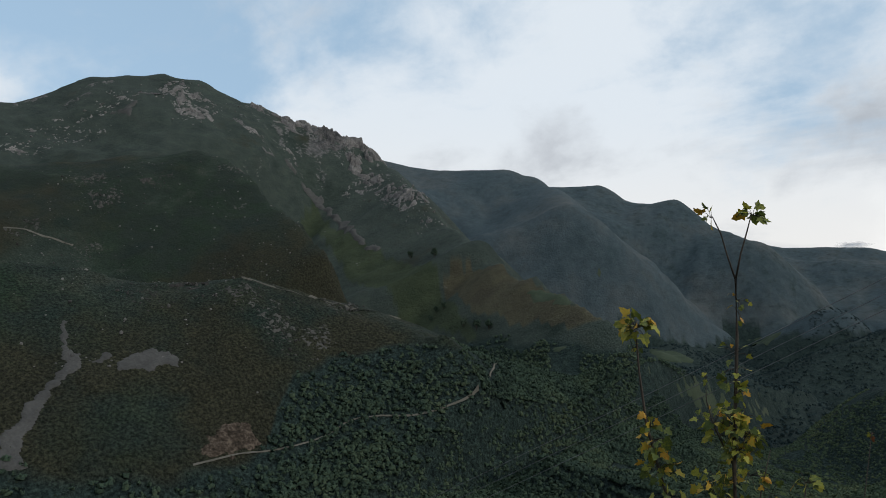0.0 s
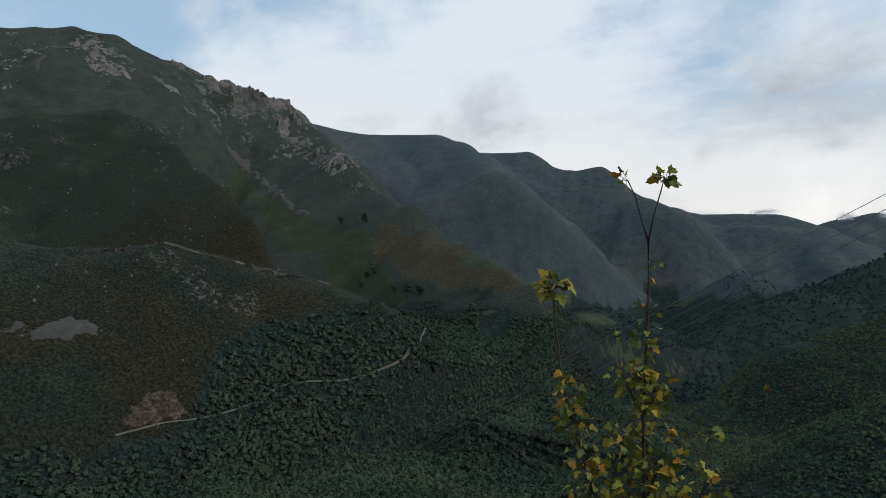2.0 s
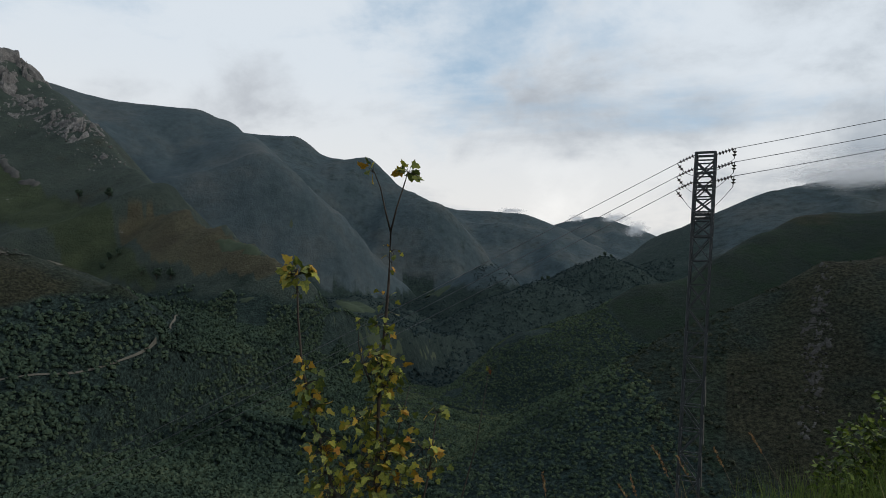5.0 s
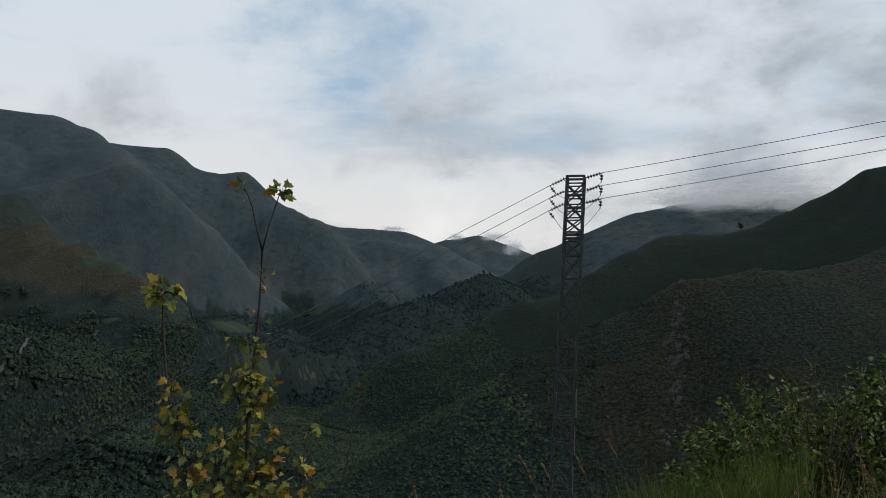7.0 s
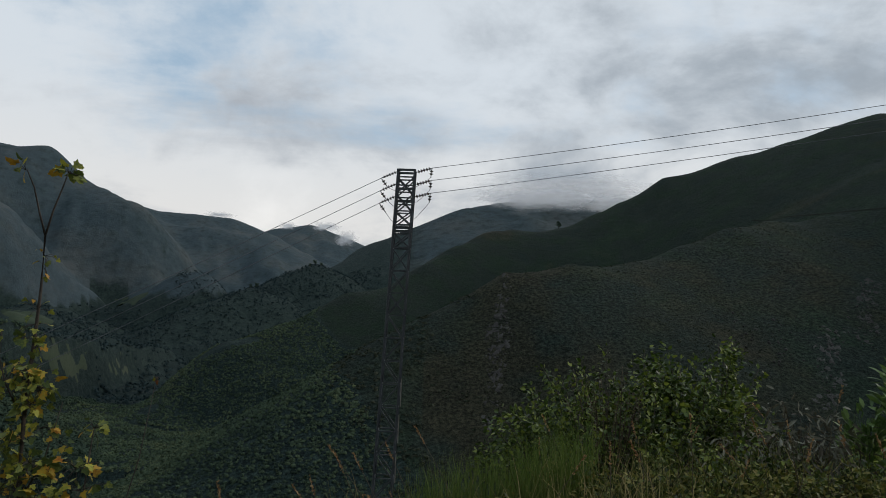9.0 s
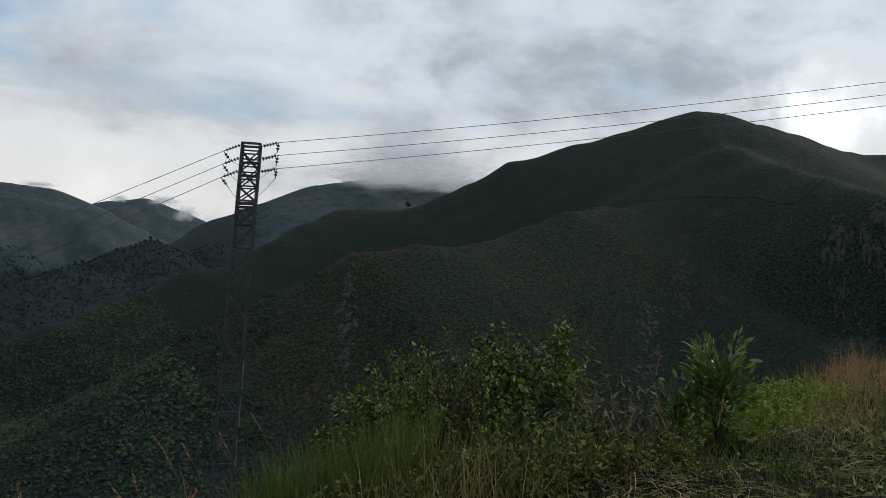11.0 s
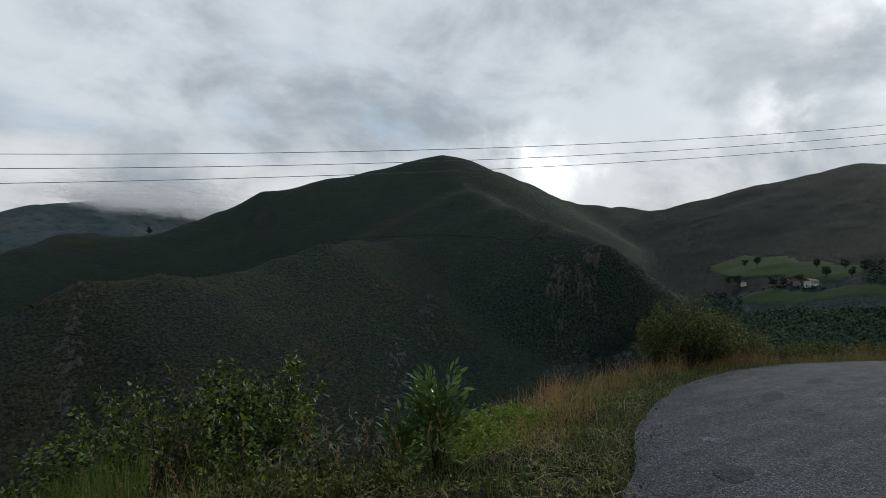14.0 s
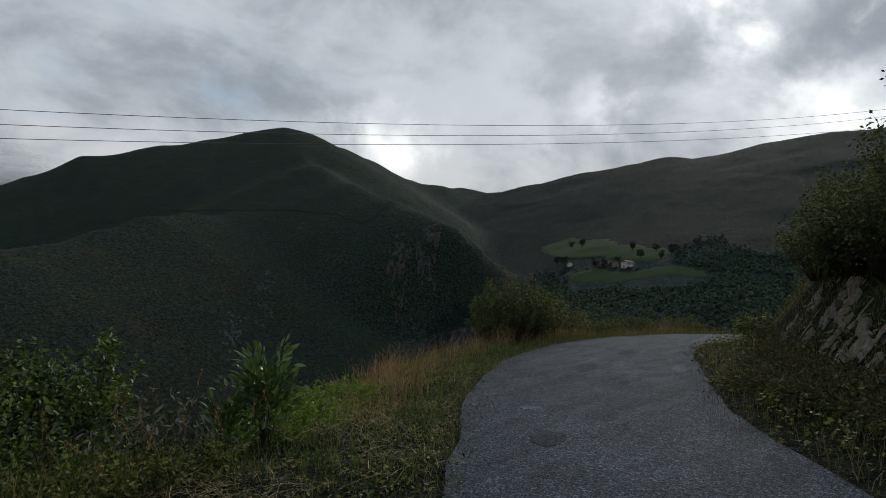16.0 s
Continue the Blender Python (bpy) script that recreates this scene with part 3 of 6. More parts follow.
def ridge_height(name, x, y):
    """Height of one hill and the distance from its crest; a pair of steepnesses means its near and its far side."""
    steep, soft, pts = RIDGES[name]
    line = [far(*p) for p in pts]
    best, off = np.full(np.shape(x), -1e9), np.full(np.shape(x), 1e9)
    pairs = []
    for (ax, ay, az), (bx, by, bz) in zip(line, line[1:]):
        dx, dy = bx - ax, by - ay
        t = np.clip(((x - ax) * dx + (y - ay) * dy) / (dx * dx + dy * dy), 0, 1)
        ex, ey = x - ax - t * dx, y - ay - t * dy
        d = np.hypot(ex, ey)
        off = np.minimum(off, d)
        fall = np.sqrt(d * d + soft * soft) - soft
        z = az + t * (bz - az)
        if isinstance(steep, tuple):
            h = z - np.where(dy * ex - dx * ey > 0, steep[0], steep[1]) * fall
            pairs.append((d, h))
            best = np.maximum(best, h)
        else:
            best = np.maximum(best, z - steep * fall)
    if pairs:
        total, weight = 0.0, 0.0
        for d, h in pairs:
            w = np.exp(-np.clip((d - off) / 30, 0, 30))
            total, weight = total + w * h, weight + w
        best = total / weight
    return best, off


def land(x, y):
    """Height of the ground, and which hill it belongs to."""
    x, y = np.asarray(x, float), np.asarray(y, float)
    r = np.hypot(x, y)
    both = {n: ridge_height(n, x, y) for n in RIDGES}
    hs, off = {n: b[0] for n, b in both.items()}, {n: b[1] for n, b in both.items()}
    top = np.maximum.reduce(list(hs.values()))
    floor = FLOOR + 5 * fbm(x, y, 160, 3, 11) + 0.07 * np.clip(r - 500, 0, 1100) * np.clip((-x - 0.20 * y) / (0.12 * y + 60), 0, 1)
    k = 4.0
    big = np.maximum(top, floor)
    soft = big + k * np.log(sum(np.exp(np.clip((h - big) / k, -40, 0)) for h in hs.values()) + np.exp(np.clip((floor - big) / k, -40, 0)))
    # gullies that deepen away from the crests
    reach = np.min([np.where(hs[n] >= top - 2, off[n], 1e9) for n in hs], 0)
    below = np.clip((reach - 12) / 130, 0.0, 1.0) * np.clip(r / 700, 0.25, 1.5)
    deep = np.clip((reach - 50) / 260, 0.0, 1.0) * np.clip((r - 600) / 600, 0, 1)
    deep = deep * np.clip(1 - (x - 0.3 * y) / 500, 0.25, 1.0)
    massif = np.maximum.reduce([hs["rocky_mountain"], hs["front_shoulder"], hs["lower_bench"]])
    plain = np.clip((massif - top + 14) / 14, 0, 1)
    deep = deep * (1 - 0.88 * plain) * np.clip((top - floor) / 70, 0, 1) * 0.5
    ridged = 1 - np.abs(fbm(x + 30 * fbm(x, y, 220, 2, 31), y, 170, 4, 21)) * 1.6
    broad = 1 - np.abs(fbm(x, y, 420, 3, 25)) * 1.7
    below = below * np.where(x > -60, np.clip(1 - (x + 60) / 120, 0.16, 1), 1)
    soft = soft + below * 9.0 * (ridged - 0.6) + deep * np.clip(r / 1300, 0.8, 1.6) * 48 * (broad - 0.6) + (0.3 + 1.3 * below) * fbm(x, y, 32, 5, 41)
    side = near_side(x, y)
    k2 = 3.0
    d = np.clip((side - soft) / k2, -40, 40)
    z = np.where(d > 0, side, soft) + k2 * np.log1p(np.exp(-np.abs(d))) * np.clip((r - 40) / 40, 0, 1)
    z = np.where(r < 40, side, z)
    return z, hs, side


def fast_mesh(name, verts, faces):
    verts, faces = np.asarray(verts, np.float32), np.asarray(faces, np.int32)
    me = bpy.data.meshes.new(name)
    n, k = faces.shape
    me.vertices.add(len(verts)), me.loops.add(n * k), me.polygons.add(n)
    me.vertices.foreach_set("co", verts.ravel())
    me.loops.foreach_set("vertex_index", faces.ravel())
    me.polygons.foreach_set("loop_start", np.arange(0, n * k, k, dtype=np.int32))
    me.update(calc_edges=True)
    return me


def smooth(me):
    me.polygons.foreach_set("use_smooth", np.ones(len(me.polygons), bool))
    return me


def part(name, bm, mat, parent=None, label=""):
    """Links a bmesh or mesh as one object under a thing or under a part."""
    me = bm
    if isinstance(bm, bmesh.types.BMesh):
        me = bpy.data.meshes.new(name)
        bm.to_mesh(me)
        bm.free()
    if mat and not me.materials:
        me.materials.append(mat)
    ob = new(name, me)
    if parent:
        ob.parent = parent
    return tagged(ob, label)


def wood_limit(b):
    """Height up to which trees grow, by bearing."""
    return np.interp(b, (-80, -57.6, -53.5, -52.6, -51.9, -50.8, -47.3, -43.6, -39.9, -36.7, -33.5, -30.7, -27, -24, -18, -12, -4, 2, 8, 60, 64, 80, 95), (-66, -68, -66, -62, -46, -28, -17, -10, -5, -8, -3, 3, 0, -4, -2, 20, 40, -20, -60, -60, 34, 62, 66))


def inside(px, py, outline):
    r = np.zeros(np.shape(px), bool)
    for (ax, ay), (bx, by) in zip(outline, outline[1:] + outline[:1]):
        cut = (ay > py) != (by > py)
        r ^= cut & (px < (bx - ax) * (py - ay) / (by - ay + 1e-12) + ax)
    return r


# sunlight painted on the grass slope under the crags; hay meadow on the spur
SUNLIT = [(-973, 824), (-800, 756), (-659, 719), (-537, 666), (-439, 594), (-417, 576), (-511, 609), (-578, 624), (-672, 655), (-800, 711), (-961, 777)]
HAY = [(-550, 673), (-521, 707), (-455, 686), (-388, 645), (-317, 609), (-291, 581), (-322, 584), (-374, 596), (-443, 614), (-520, 655), (-551, 665)]

# ---- ground ----
CX, CY = 0.2, -0.1
bearings = np.concatenate([np.arange(-82, 96, 0.26), np.arange(96, 278, 2.0)])
radii = np.concatenate([[0.004, 0.05, 0.12, 0.2], 0.3 * np.exp(np.arange(0, math.log(100), 0.03)), 30 * np.exp(np.arange(0.03, math.log(160), 0.016)), [4950]])
tb, rr = np.meshgrid(np.radians(bearings), radii)
gx, gy = CX + rr * np.sin(tb), CY + rr * np.cos(tb)
gz, hills, side = land(gx, gy)
gz[-1] = gz[-2] - 60
nr, nc = gx.shape
idx = np.arange(nr * nc).reshape(nr, nc)
nxt = np.roll(idx, -1, axis=1)
quads = np.stack([idx[:-1], nxt[:-1], nxt[1:], idx[1:]], -1).reshape(-1, 4)[:, ::-1]
ground_me = smooth(fast_mesh("ground", np.stack([gx, gy, gz], -1).reshape(-1, 3), quads))


def zone(values, name):
    a = ground_me.attributes.new(name, "FLOAT", "POINT")
    a.data.foreach_set("value", np.clip(values, 0, 1).astype(np.float32).ravel())


bear = np.degrees(np.arctan2(gx, gy))
lead = np.stack(list(hills.values()))
who = np.argmax(lead, 0)
order = list(RIDGES)
is_hill = {n: who == i for i, n in enumerate(order)}
top_of = lead.max(0)


def share(*names):
    """How far the ground belongs to the named hills, with soft borders."""
    return np.clip(1 + (np.maximum.reduce([hills[n] for n in names]) - top_of) / 14, 0, 1)


def within(outline, blur):
    """Inside an outline of the plan, with a ragged border."""
    wx, wy = gx + blur * fbm(gx, gy, blur * 4, 3, 57), gy + blur * fbm(gx, gy, blur * 4, 3, 58)
    return inside(wx, wy, outline).astype(float)


reach = np.hypot(gx, gy)
patch = fbm(gx, gy, 120, 4, 51)
heathy = share("front_shoulder", "lower_bench")
zone(np.where(gx > 0, 0.02, 0.30 + 0.42 * share("rocky_mountain", "meadow_spur") * (1 - heathy)) + np.where(gx > 0, 0.2, 0.24) * patch, "grass")
zone(0.40 * share("front_shoulder") + 0.50 * share("lower_bench") + 0.22 * share("near_hill") * (bear > 9) + 0.06 + 0.30 * share("near_hill") * np.exp(-((bear - 14) / 6) ** 2) + 0.34 * fbm(gx, gy, 90, 4, 61), "brown")
# far hills take the moor colour that has haze mixed in
zone(0.85 * share("second_mountain", "third_mountain", "back_ridge", "farthest_peak", "wooded_ridge") * (1 - heathy), "hazy_moor")
zone((reach - 520) / 320, "distance")
crag = np.exp(-((bear + 50) / 7.0) ** 2) * np.clip((hills["rocky_mountain"] - 250) / 120, 0, 1) * is_hill["rocky_mountain"]
zone(0.40 * crag + 0.30 * fbm(gx + 0.4 * gy, gz * 4.0, 30, 4, 71) * (gz > 40) * (gx < 0), "rock")
# the forest colour is also spread over the farther mountains to dim them
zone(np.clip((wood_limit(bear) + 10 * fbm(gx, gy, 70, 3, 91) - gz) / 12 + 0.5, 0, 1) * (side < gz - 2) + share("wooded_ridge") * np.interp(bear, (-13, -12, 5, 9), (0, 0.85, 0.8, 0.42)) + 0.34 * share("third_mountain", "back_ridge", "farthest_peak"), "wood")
# shade of the backlit eastern hills, put in as ground colour
zone(0.95 * share("east_ridge", "east_knoll") * (bear > 55), "ridge_shade")
zone(np.clip((45 - reach) / 15, 0, 1), "verge")
zone(within(SUNLIT, 5), "sunlit_grass")
zone(within(HAY, 8), "hay")
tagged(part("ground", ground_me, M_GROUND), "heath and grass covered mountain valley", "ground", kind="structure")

# ---- road ----


def smooth_line(pts, step):
    """Points along a Catmull-Rom curve."""
    out = []
    p = [Vector(q) for q in pts]
    for i in range(1, len(p) - 2):
        n = max(2, int((p[i + 1] - p[i]).length / step))
        for j in range(n):
            t = j / n
            a, b, c, d = p[i - 1], p[i], p[i + 1], p[i + 2]
            out.append(0.5 * ((2 * b) + (c - a) * t + (2 * a - 5 * b + 4 * c - d) * t * t + (3 * b - a - 3 * c + d) * t ** 3))
    out.append(p[-2])
    return out


def ribbon(name, centre, half, across, lift, level, wobble=0.0, seed=0):
    """A strip laid on the ground along a line."""
    c = np.array([(v.x, v.y) for v in centre])
    t = np.gradient(c, axis=0)
    t /= np.linalg.norm(t, axis=1)[:, None]
    nrm = np.stack([-t[:, 1], t[:, 0]], -1)
    u = np.linspace(-1, 1, across)
    run = np.concatenate([[0], np.cumsum(np.linalg.norm(np.diff(c, axis=0), axis=1))])
    e1 = wobble * fbm(run, run * 0 + 3.0 + seed, 1.1, 3, seed)
    e2 = wobble * fbm(run, run * 0 + 9.0 + seed, 1.1, 3, seed + 4)
    w = np.where(u[None] < 0, u[None] * (half + e1[:, None]), u[None] * (half + e2[:, None]))
    if name == "road":
        w = w * road_wide(c[:, 0])[:, None]
    px, py = c[:, 0, None] + w * nrm[:, 0, None], c[:, 1, None] + w * nrm[:, 1, None]
    pz = level(px, py) + lift - 0.10 * lift * np.abs(u[None]) ** 6
    n, k = px.shape
    i = np.arange(n * k).reshape(n, k)
    q = np.stack([i[:-1, :-1], i[:-1, 1:], i[1:, 1:], i[1:, :-1]], -1).reshape(-1, 4)[:, ::-1]
    return smooth(fast_mesh(name, np.stack([px, py, pz], -1).reshape(-1, 3), q))


road_line = smooth_line([(*p, 0) for p in ROAD[1:-1]], 0.25)
tagged(part("road", ribbon("road", road_line, ROAD_HALF, 25, 0.0, lambda x, y: road_level(x, y) + 0.012 * fbm(x, y, 1.6, 3, 81) + 0.03 * (1 - (road_side(x, y) / ROAD_HALF) ** 2), 0.035, 3), M_ROAD), "narrow worn grey asphalt mountain road", "road", kind="structure")

# ---- patches, tracks ----


def level(x, y):
    return land(x, y)[0]


CLEAR = [HAY]  # outlines kept free of trees


def patch_mesh(name, outline, step, lift, ragged, relief=0.0, seed=0):
    """A sheet laid on the ground inside a rough-edged outline."""
    xs, ys = [p[0] for p in outline], [p[1] for p in outline]
    x, y = np.meshgrid(np.arange(min(xs) - 2 * ragged, max(xs) + 2 * ragged, step), np.arange(min(ys) - 2 * ragged, max(ys) + 2 * ragged, step))
    wx, wy = x + ragged * fbm(x, y, ragged * 3.5, 4, seed, 0.6), y + ragged * fbm(x, y, ragged * 3.5, 4, seed + 7, 0.6)
    keep = inside(wx, wy, list(outline))
    z = level(x, y) + lift + relief * fbm(x, y, step * 3, 2, seed + 3)
    i = np.arange(x.size).reshape(x.shape)
    ok = keep[:-1, :-1] & keep[1:, :-1] & keep[:-1, 1:] & keep[1:, 1:]
    q = np.stack([i[:-1, :-1], i[:-1, 1:], i[1:, 1:], i[1:, :-1]], -1)[ok]
    count = np.bincount(q.ravel(), minlength=x.size).reshape(x.shape)
    z = np.where((count > 0) & (count < 4), z - 1.6 * lift, z)
    used, inv = np.unique(q, return_inverse=True)
    v = np.stack([x, y, z], -1).reshape(-1, 3)[used]
    return smooth(fast_mesh(name, v, inv.reshape(-1, 4)))


def lay(name, outline, mat, step, lift, ragged, label, category, relief=0.0, seed=0, clear=False):
    me = patch_mesh(name, outline, step, lift, ragged, relief, seed)
    if clear:
        CLEAR.append(list(outline))
    return tagged(part(name, me, mat), label, category, kind="structure")


def track(name, pts, half, lift, label, clear=0, mat=None):
    line = smooth_line([(*p, 0) for p in ([pts[0]] + list(pts) + [pts[-1]])], 2.5)
    if clear:
        LANES.append([(v.x, v.y, clear) for v in line])
    return tagged(part(name, ribbon(name, line, half, 5, lift, level, 0.35 * half, 7), mat or M_TRACK), label, "track", kind="structure")


LANES = []

track("dirt_track", ((-300, 188), (-299, 195), (-297, 214), (-291, 239), (-286, 261), (-285, 273), (-278, 283), (-262, 304), (-253, 328), (-248, 344)), 0.42, 0.6, "pale dirt track winding along the wooded slope", 1.7)
track("dirt_track", ((-260, 373), (-267, 386), (-289, 424)), 0.5, 0.6, "pale dirt track climbing out of the woods", 1.9)
track("hill_path", ((-397, 275), (-390, 290), (-378, 303), (-372, 318), (-365, 333), (-349, 345), (-341, 366), (-330, 385)), 0.8, 0.5, "pale trodden bank along the brow of the slope")
track("hill_path", ((-693, 227), (-684, 240), (-669, 253), (-654, 272)), 0.8, 0.5, "pale footpath across the heather slope")
lay("scree", ((-413, 169), (-406, 171), (-390, 166), (-372, 166), (-367, 157), (-362, 149), (-352, 139), (-343, 132), (-333, 127), (-326, 128), (-328, 118), (-332, 116), (-344, 119), (-355, 130), (-363, 140), (-371, 150), (-380, 158), (-396, 162)), M_SCREE, 0.9, 0.6, 1.6, "grey scree tongue running down heather slope", "scree", 0.35, 1)
lay("scree", ((-375, 169), (-378, 179), (-373, 183), (-369, 176), (-372, 170)), M_SCREE, 0.8, 0.6, 1.6, "grey scree patch on heather slope", "scree", 0.35, 5)
lay("scree", ((-369, 179), (-369, 195), (-366, 206), (-358, 212), (-349, 209), (-353, 199), (-358, 190), (-358, 182), (-361, 177)), M_SCREE, 0.8, 0.6, 2.2, "broad grey scree patch on heather slope", "scree", 0.35, 7)
lay("scree", ((-1005, 818), (-986, 841), (-927, 828), (-862, 802), (-775, 757), (-692, 727), (-734, 736), (-783, 744), (-892, 798), (-959, 816), (-985, 810)), M_SCREE, 2.2, 2.6, 9.0, "long grey scree run on steep grass slope", "scree", 0.6, 9)
lay("scree", ((-1043, 790), (-1037, 811), (-1025, 827), (-1017, 803), (-1024, 781)), M_SCREE, 2.2, 2.6, 7.0, "small grey scree patch below crags", "scree", 0.6, 13)
lay("scree", ((-1261, 531), (-1225, 569), (-1223, 603), (-1185, 575), (-1224, 551)), M_SCREE, 2.6, 2.6, 9.0, "grey scree near the mountain top", "scree", 0.6, 17)
lay("bare_slope", ((-310, 202), (-312, 213), (-304, 228), (-299, 227), (-299, 212), (-300, 203), (-301, 195), (-308, 196)), M_EARTH, 1.0, 0.5, 4.0, "bare eroded reddish earth above the track", "bare earth", 0.5, 21)
lay("pasture", ((-399, 630), (-382, 644), (-317, 609), (-341, 606), (-378, 613)), M_FIELD, 3.0, 0.8, 4.0, "green pasture on the brow of a spur", "field", 0.0, 29, True)
lay("pasture", ((-325, 561), (-318, 550), (-312, 549), (-305, 551), (-302, 552), (-298, 554), (-292, 558), (-293, 560), (-295, 563), (-322, 562)), M_FIELD, 2.5, 1.2, 3.0, "small green field between woods in valley", "field", 0.0, 33, True)
lay("pasture", ((-572, 1388), (-525, 1273), (-499, 1251), (-477, 1255), (-470, 1257), (-465, 1264), (-446, 1298), (-449, 1306), (-530, 1369), (-543, 1379), (-565, 1391)), M_FIELD, 2.5, 1.2, 3.0, "small green field between woods in valley", "field", 0.0, 37, True)
lay("pasture", ((-238, 551), (-235, 552), (-233, 555), (-230, 565), (-233, 622), (-235, 636)), M_FIELD, 2.5, 1.2, 3.0, "small green field between woods in valley", "field", 0.0, 41, True)
lay("pasture", ((-234, 674), (-231, 588), (-229, 584), (-226, 607), (-225, 619), (-222, 761), (-225, 770), (-228, 754), (-232, 726), (-234, 691)), M_FIELD, 2.5, 1.2, 3.0, "small green field between woods in valley", "field", 0.0, 45, True)
lay("pasture", ((-225, 820), (-224, 795), (-222, 788), (-221, 785), (-220, 783), (-219, 788), (-218, 797), (-216, 854), (-216, 877), (-217, 895), (-218, 898), (-221, 894), (-224, 881), (-225, 872)), M_FIELD, 2.5, 1.2, 3.0, "small green field between woods in valley", "field", 0.0, 49, True)
lay("pasture", ((-587, 2073), (-495, 2100), (-384, 1712), (-450, 1736)), M_FIELD, 6.0, 0.7, 10.0, "pale green field at the foot of a far hill", "field", 0.0, 53, True)
lay("pasture", ((-773, 1496), (-745, 1528), (-716, 1548), (-752, 1501)), M_FIELD, 6.0, 0.7, 10.0, "pale green field at the foot of a far hill", "field", 0.0, 57, True)
lay("pasture", ((633, 313), (668, 288), (612, 214), (574, 162), (537, 145), (532, 168), (559, 215), (558, 256)), M_FARMFIELD, 3.0, 0.5, 5.0, "bright green pasture above a farm", "field", 0.0, 49, True)
lay("pasture", ((516, 227), (524, 202), (513, 166), (521, 139), (497, 106), (484, 133), (485, 169), (485, 209)), M_FARMFIELD, 3.0, 0.5, 5.0, "green pasture below a farm", "field", 0.0, 53, True)
# trodden track, its colour dark for the shadow of the cut
track("sheep_track", ((402, 586), (405, 522), (415, 455), (423, 397), (434, 356), (599, 424)), 0.8, 0.3, "narrow trodden track across the round hill", mat=M_SHADETRACK)

# ---- woods ----


def ball(level):
    bm = bmesh.new()
    bmesh.ops.create_icosphere(bm, subdivisions=level, radius=1)
    v = np.array([w.co[:] for w in bm.verts])
    f = np.array([[w.index for w in q.verts] for q in bm.faces])
    bm.free()
    return v, f


def crowns(name, px, py, pz, size, tufts, seed, squash=1.0, grain=0.42):
    """Many tree crowns in one mesh: an uneven dome each, broken up by small leaf tufts."""
    rng = np.random.default_rng(seed)
    n = len(px)
    v, f = ICOSA
    centre = np.stack([px, py, pz + size * 0.7 * squash], -1)[:, None]
    lump = rng.uniform(0.75, 1.25, (n, 1, 3)) * np.array([1, 1, squash])
    dome = centre + v[None] * lump * (size[:, None] * (0.60 + 0.17 * rng.normal(size=(n, len(v)))))[..., None]
    d = rng.normal(size=(n, tufts, 3))
    d[:, :, 2] = np.abs(d[:, :, 2]) * 1.1 - 0.2
    d /= np.linalg.norm(d, axis=2)[:, :, None]
    mid = centre + d * lump * (size[:, None, None] * rng.uniform(0.55, 1.05, (n, tufts, 1)))
    nrm = d + 0.7 * rng.normal(size=d.shape) + np.array([0, 0, 0.3])
    nrm /= np.linalg.norm(nrm, axis=2)[:, :, None]
    u = np.cross(nrm, rng.normal(size=d.shape))
    u /= np.linalg.norm(u, axis=2)[:, :, None] + 1e-9
    w = np.cross(nrm, u)
    s = (size[:, None] * grain * rng.uniform(0.6, 1.5, (n, tufts)))[:, :, None]
    leaf = np.stack([mid + s * u, mid + s * (0.8 * w - 0.5 * u), mid - s * (0.7 * w + 0.5 * u)], 2)
    co = np.concatenate([dome.reshape(-1, 3), leaf.reshape(-1, 3)])
    faces = np.concatenate([(f[None] + (np.arange(n) * len(v))[:, None, None]).reshape(-1, 3), n * len(v) + np.arange(n * tufts * 3).reshape(-1, 3)])
    return smooth(fast_mesh(name, co, faces))


def icosahedron():
    bm = bmesh.new()
    bmesh.ops.create_icosphere(bm, subdivisions=1, radius=1)
    low = [w for w in bm.verts if w.co.z < -0.8]
    bmesh.ops.delete(bm, geom=low, context="VERTS")
    bm.verts.index_update()
    v = np.array([w.co[:] for w in bm.verts])
    f = np.array([[w.index for w in q.verts] for q in bm.faces])
    bm.free()
    return v, f


ICOSA = icosahedron()


def scatter_woods(n, r0, r1, seed):
    rng = np.random.default_rng(seed)
    b = rng.uniform(-80, 92, n)
    r = np.sqrt(rng.uniform(r0 * r0, r1 * r1, n))
    x, y = r * np.sin(np.radians(b)), r * np.cos(np.radians(b))
    z, hs, side = land(x, y)
    top = np.maximum.reduce(list(hs.values()))
    lim = wood_limit(b)
    keep = (z < np.where((b > -11) & (b < 5) & (r > 1150), 160, lim) + 14 * fbm(x, y, 70, 3, 91)) & (side < z - 4)
    keep &= (fbm(x, y, 60, 3, 95) > -0.95) & (z > -0.38 * r)
    keep &= rng.uniform(0, 1, n) < np.clip((np.where((b > -11) & (b < 5), 999, lim) - z) / 30, 0.16, 1)
    for outline in CLEAR:
        for back in (0, 7, 14, 21):
            keep &= ~inside(x * (1 + back / r), y * (1 + back / r), outline)
    for lane in LANES:
        for lx, ly, w in lane[::2]:
            for back in (0, 4, 7):
                keep &= np.hypot(x * (1 + back / r) - lx, y * (1 + back / r) - ly) > w
    return x[keep], y[keep], z[keep], b[keep], r[keep], rng


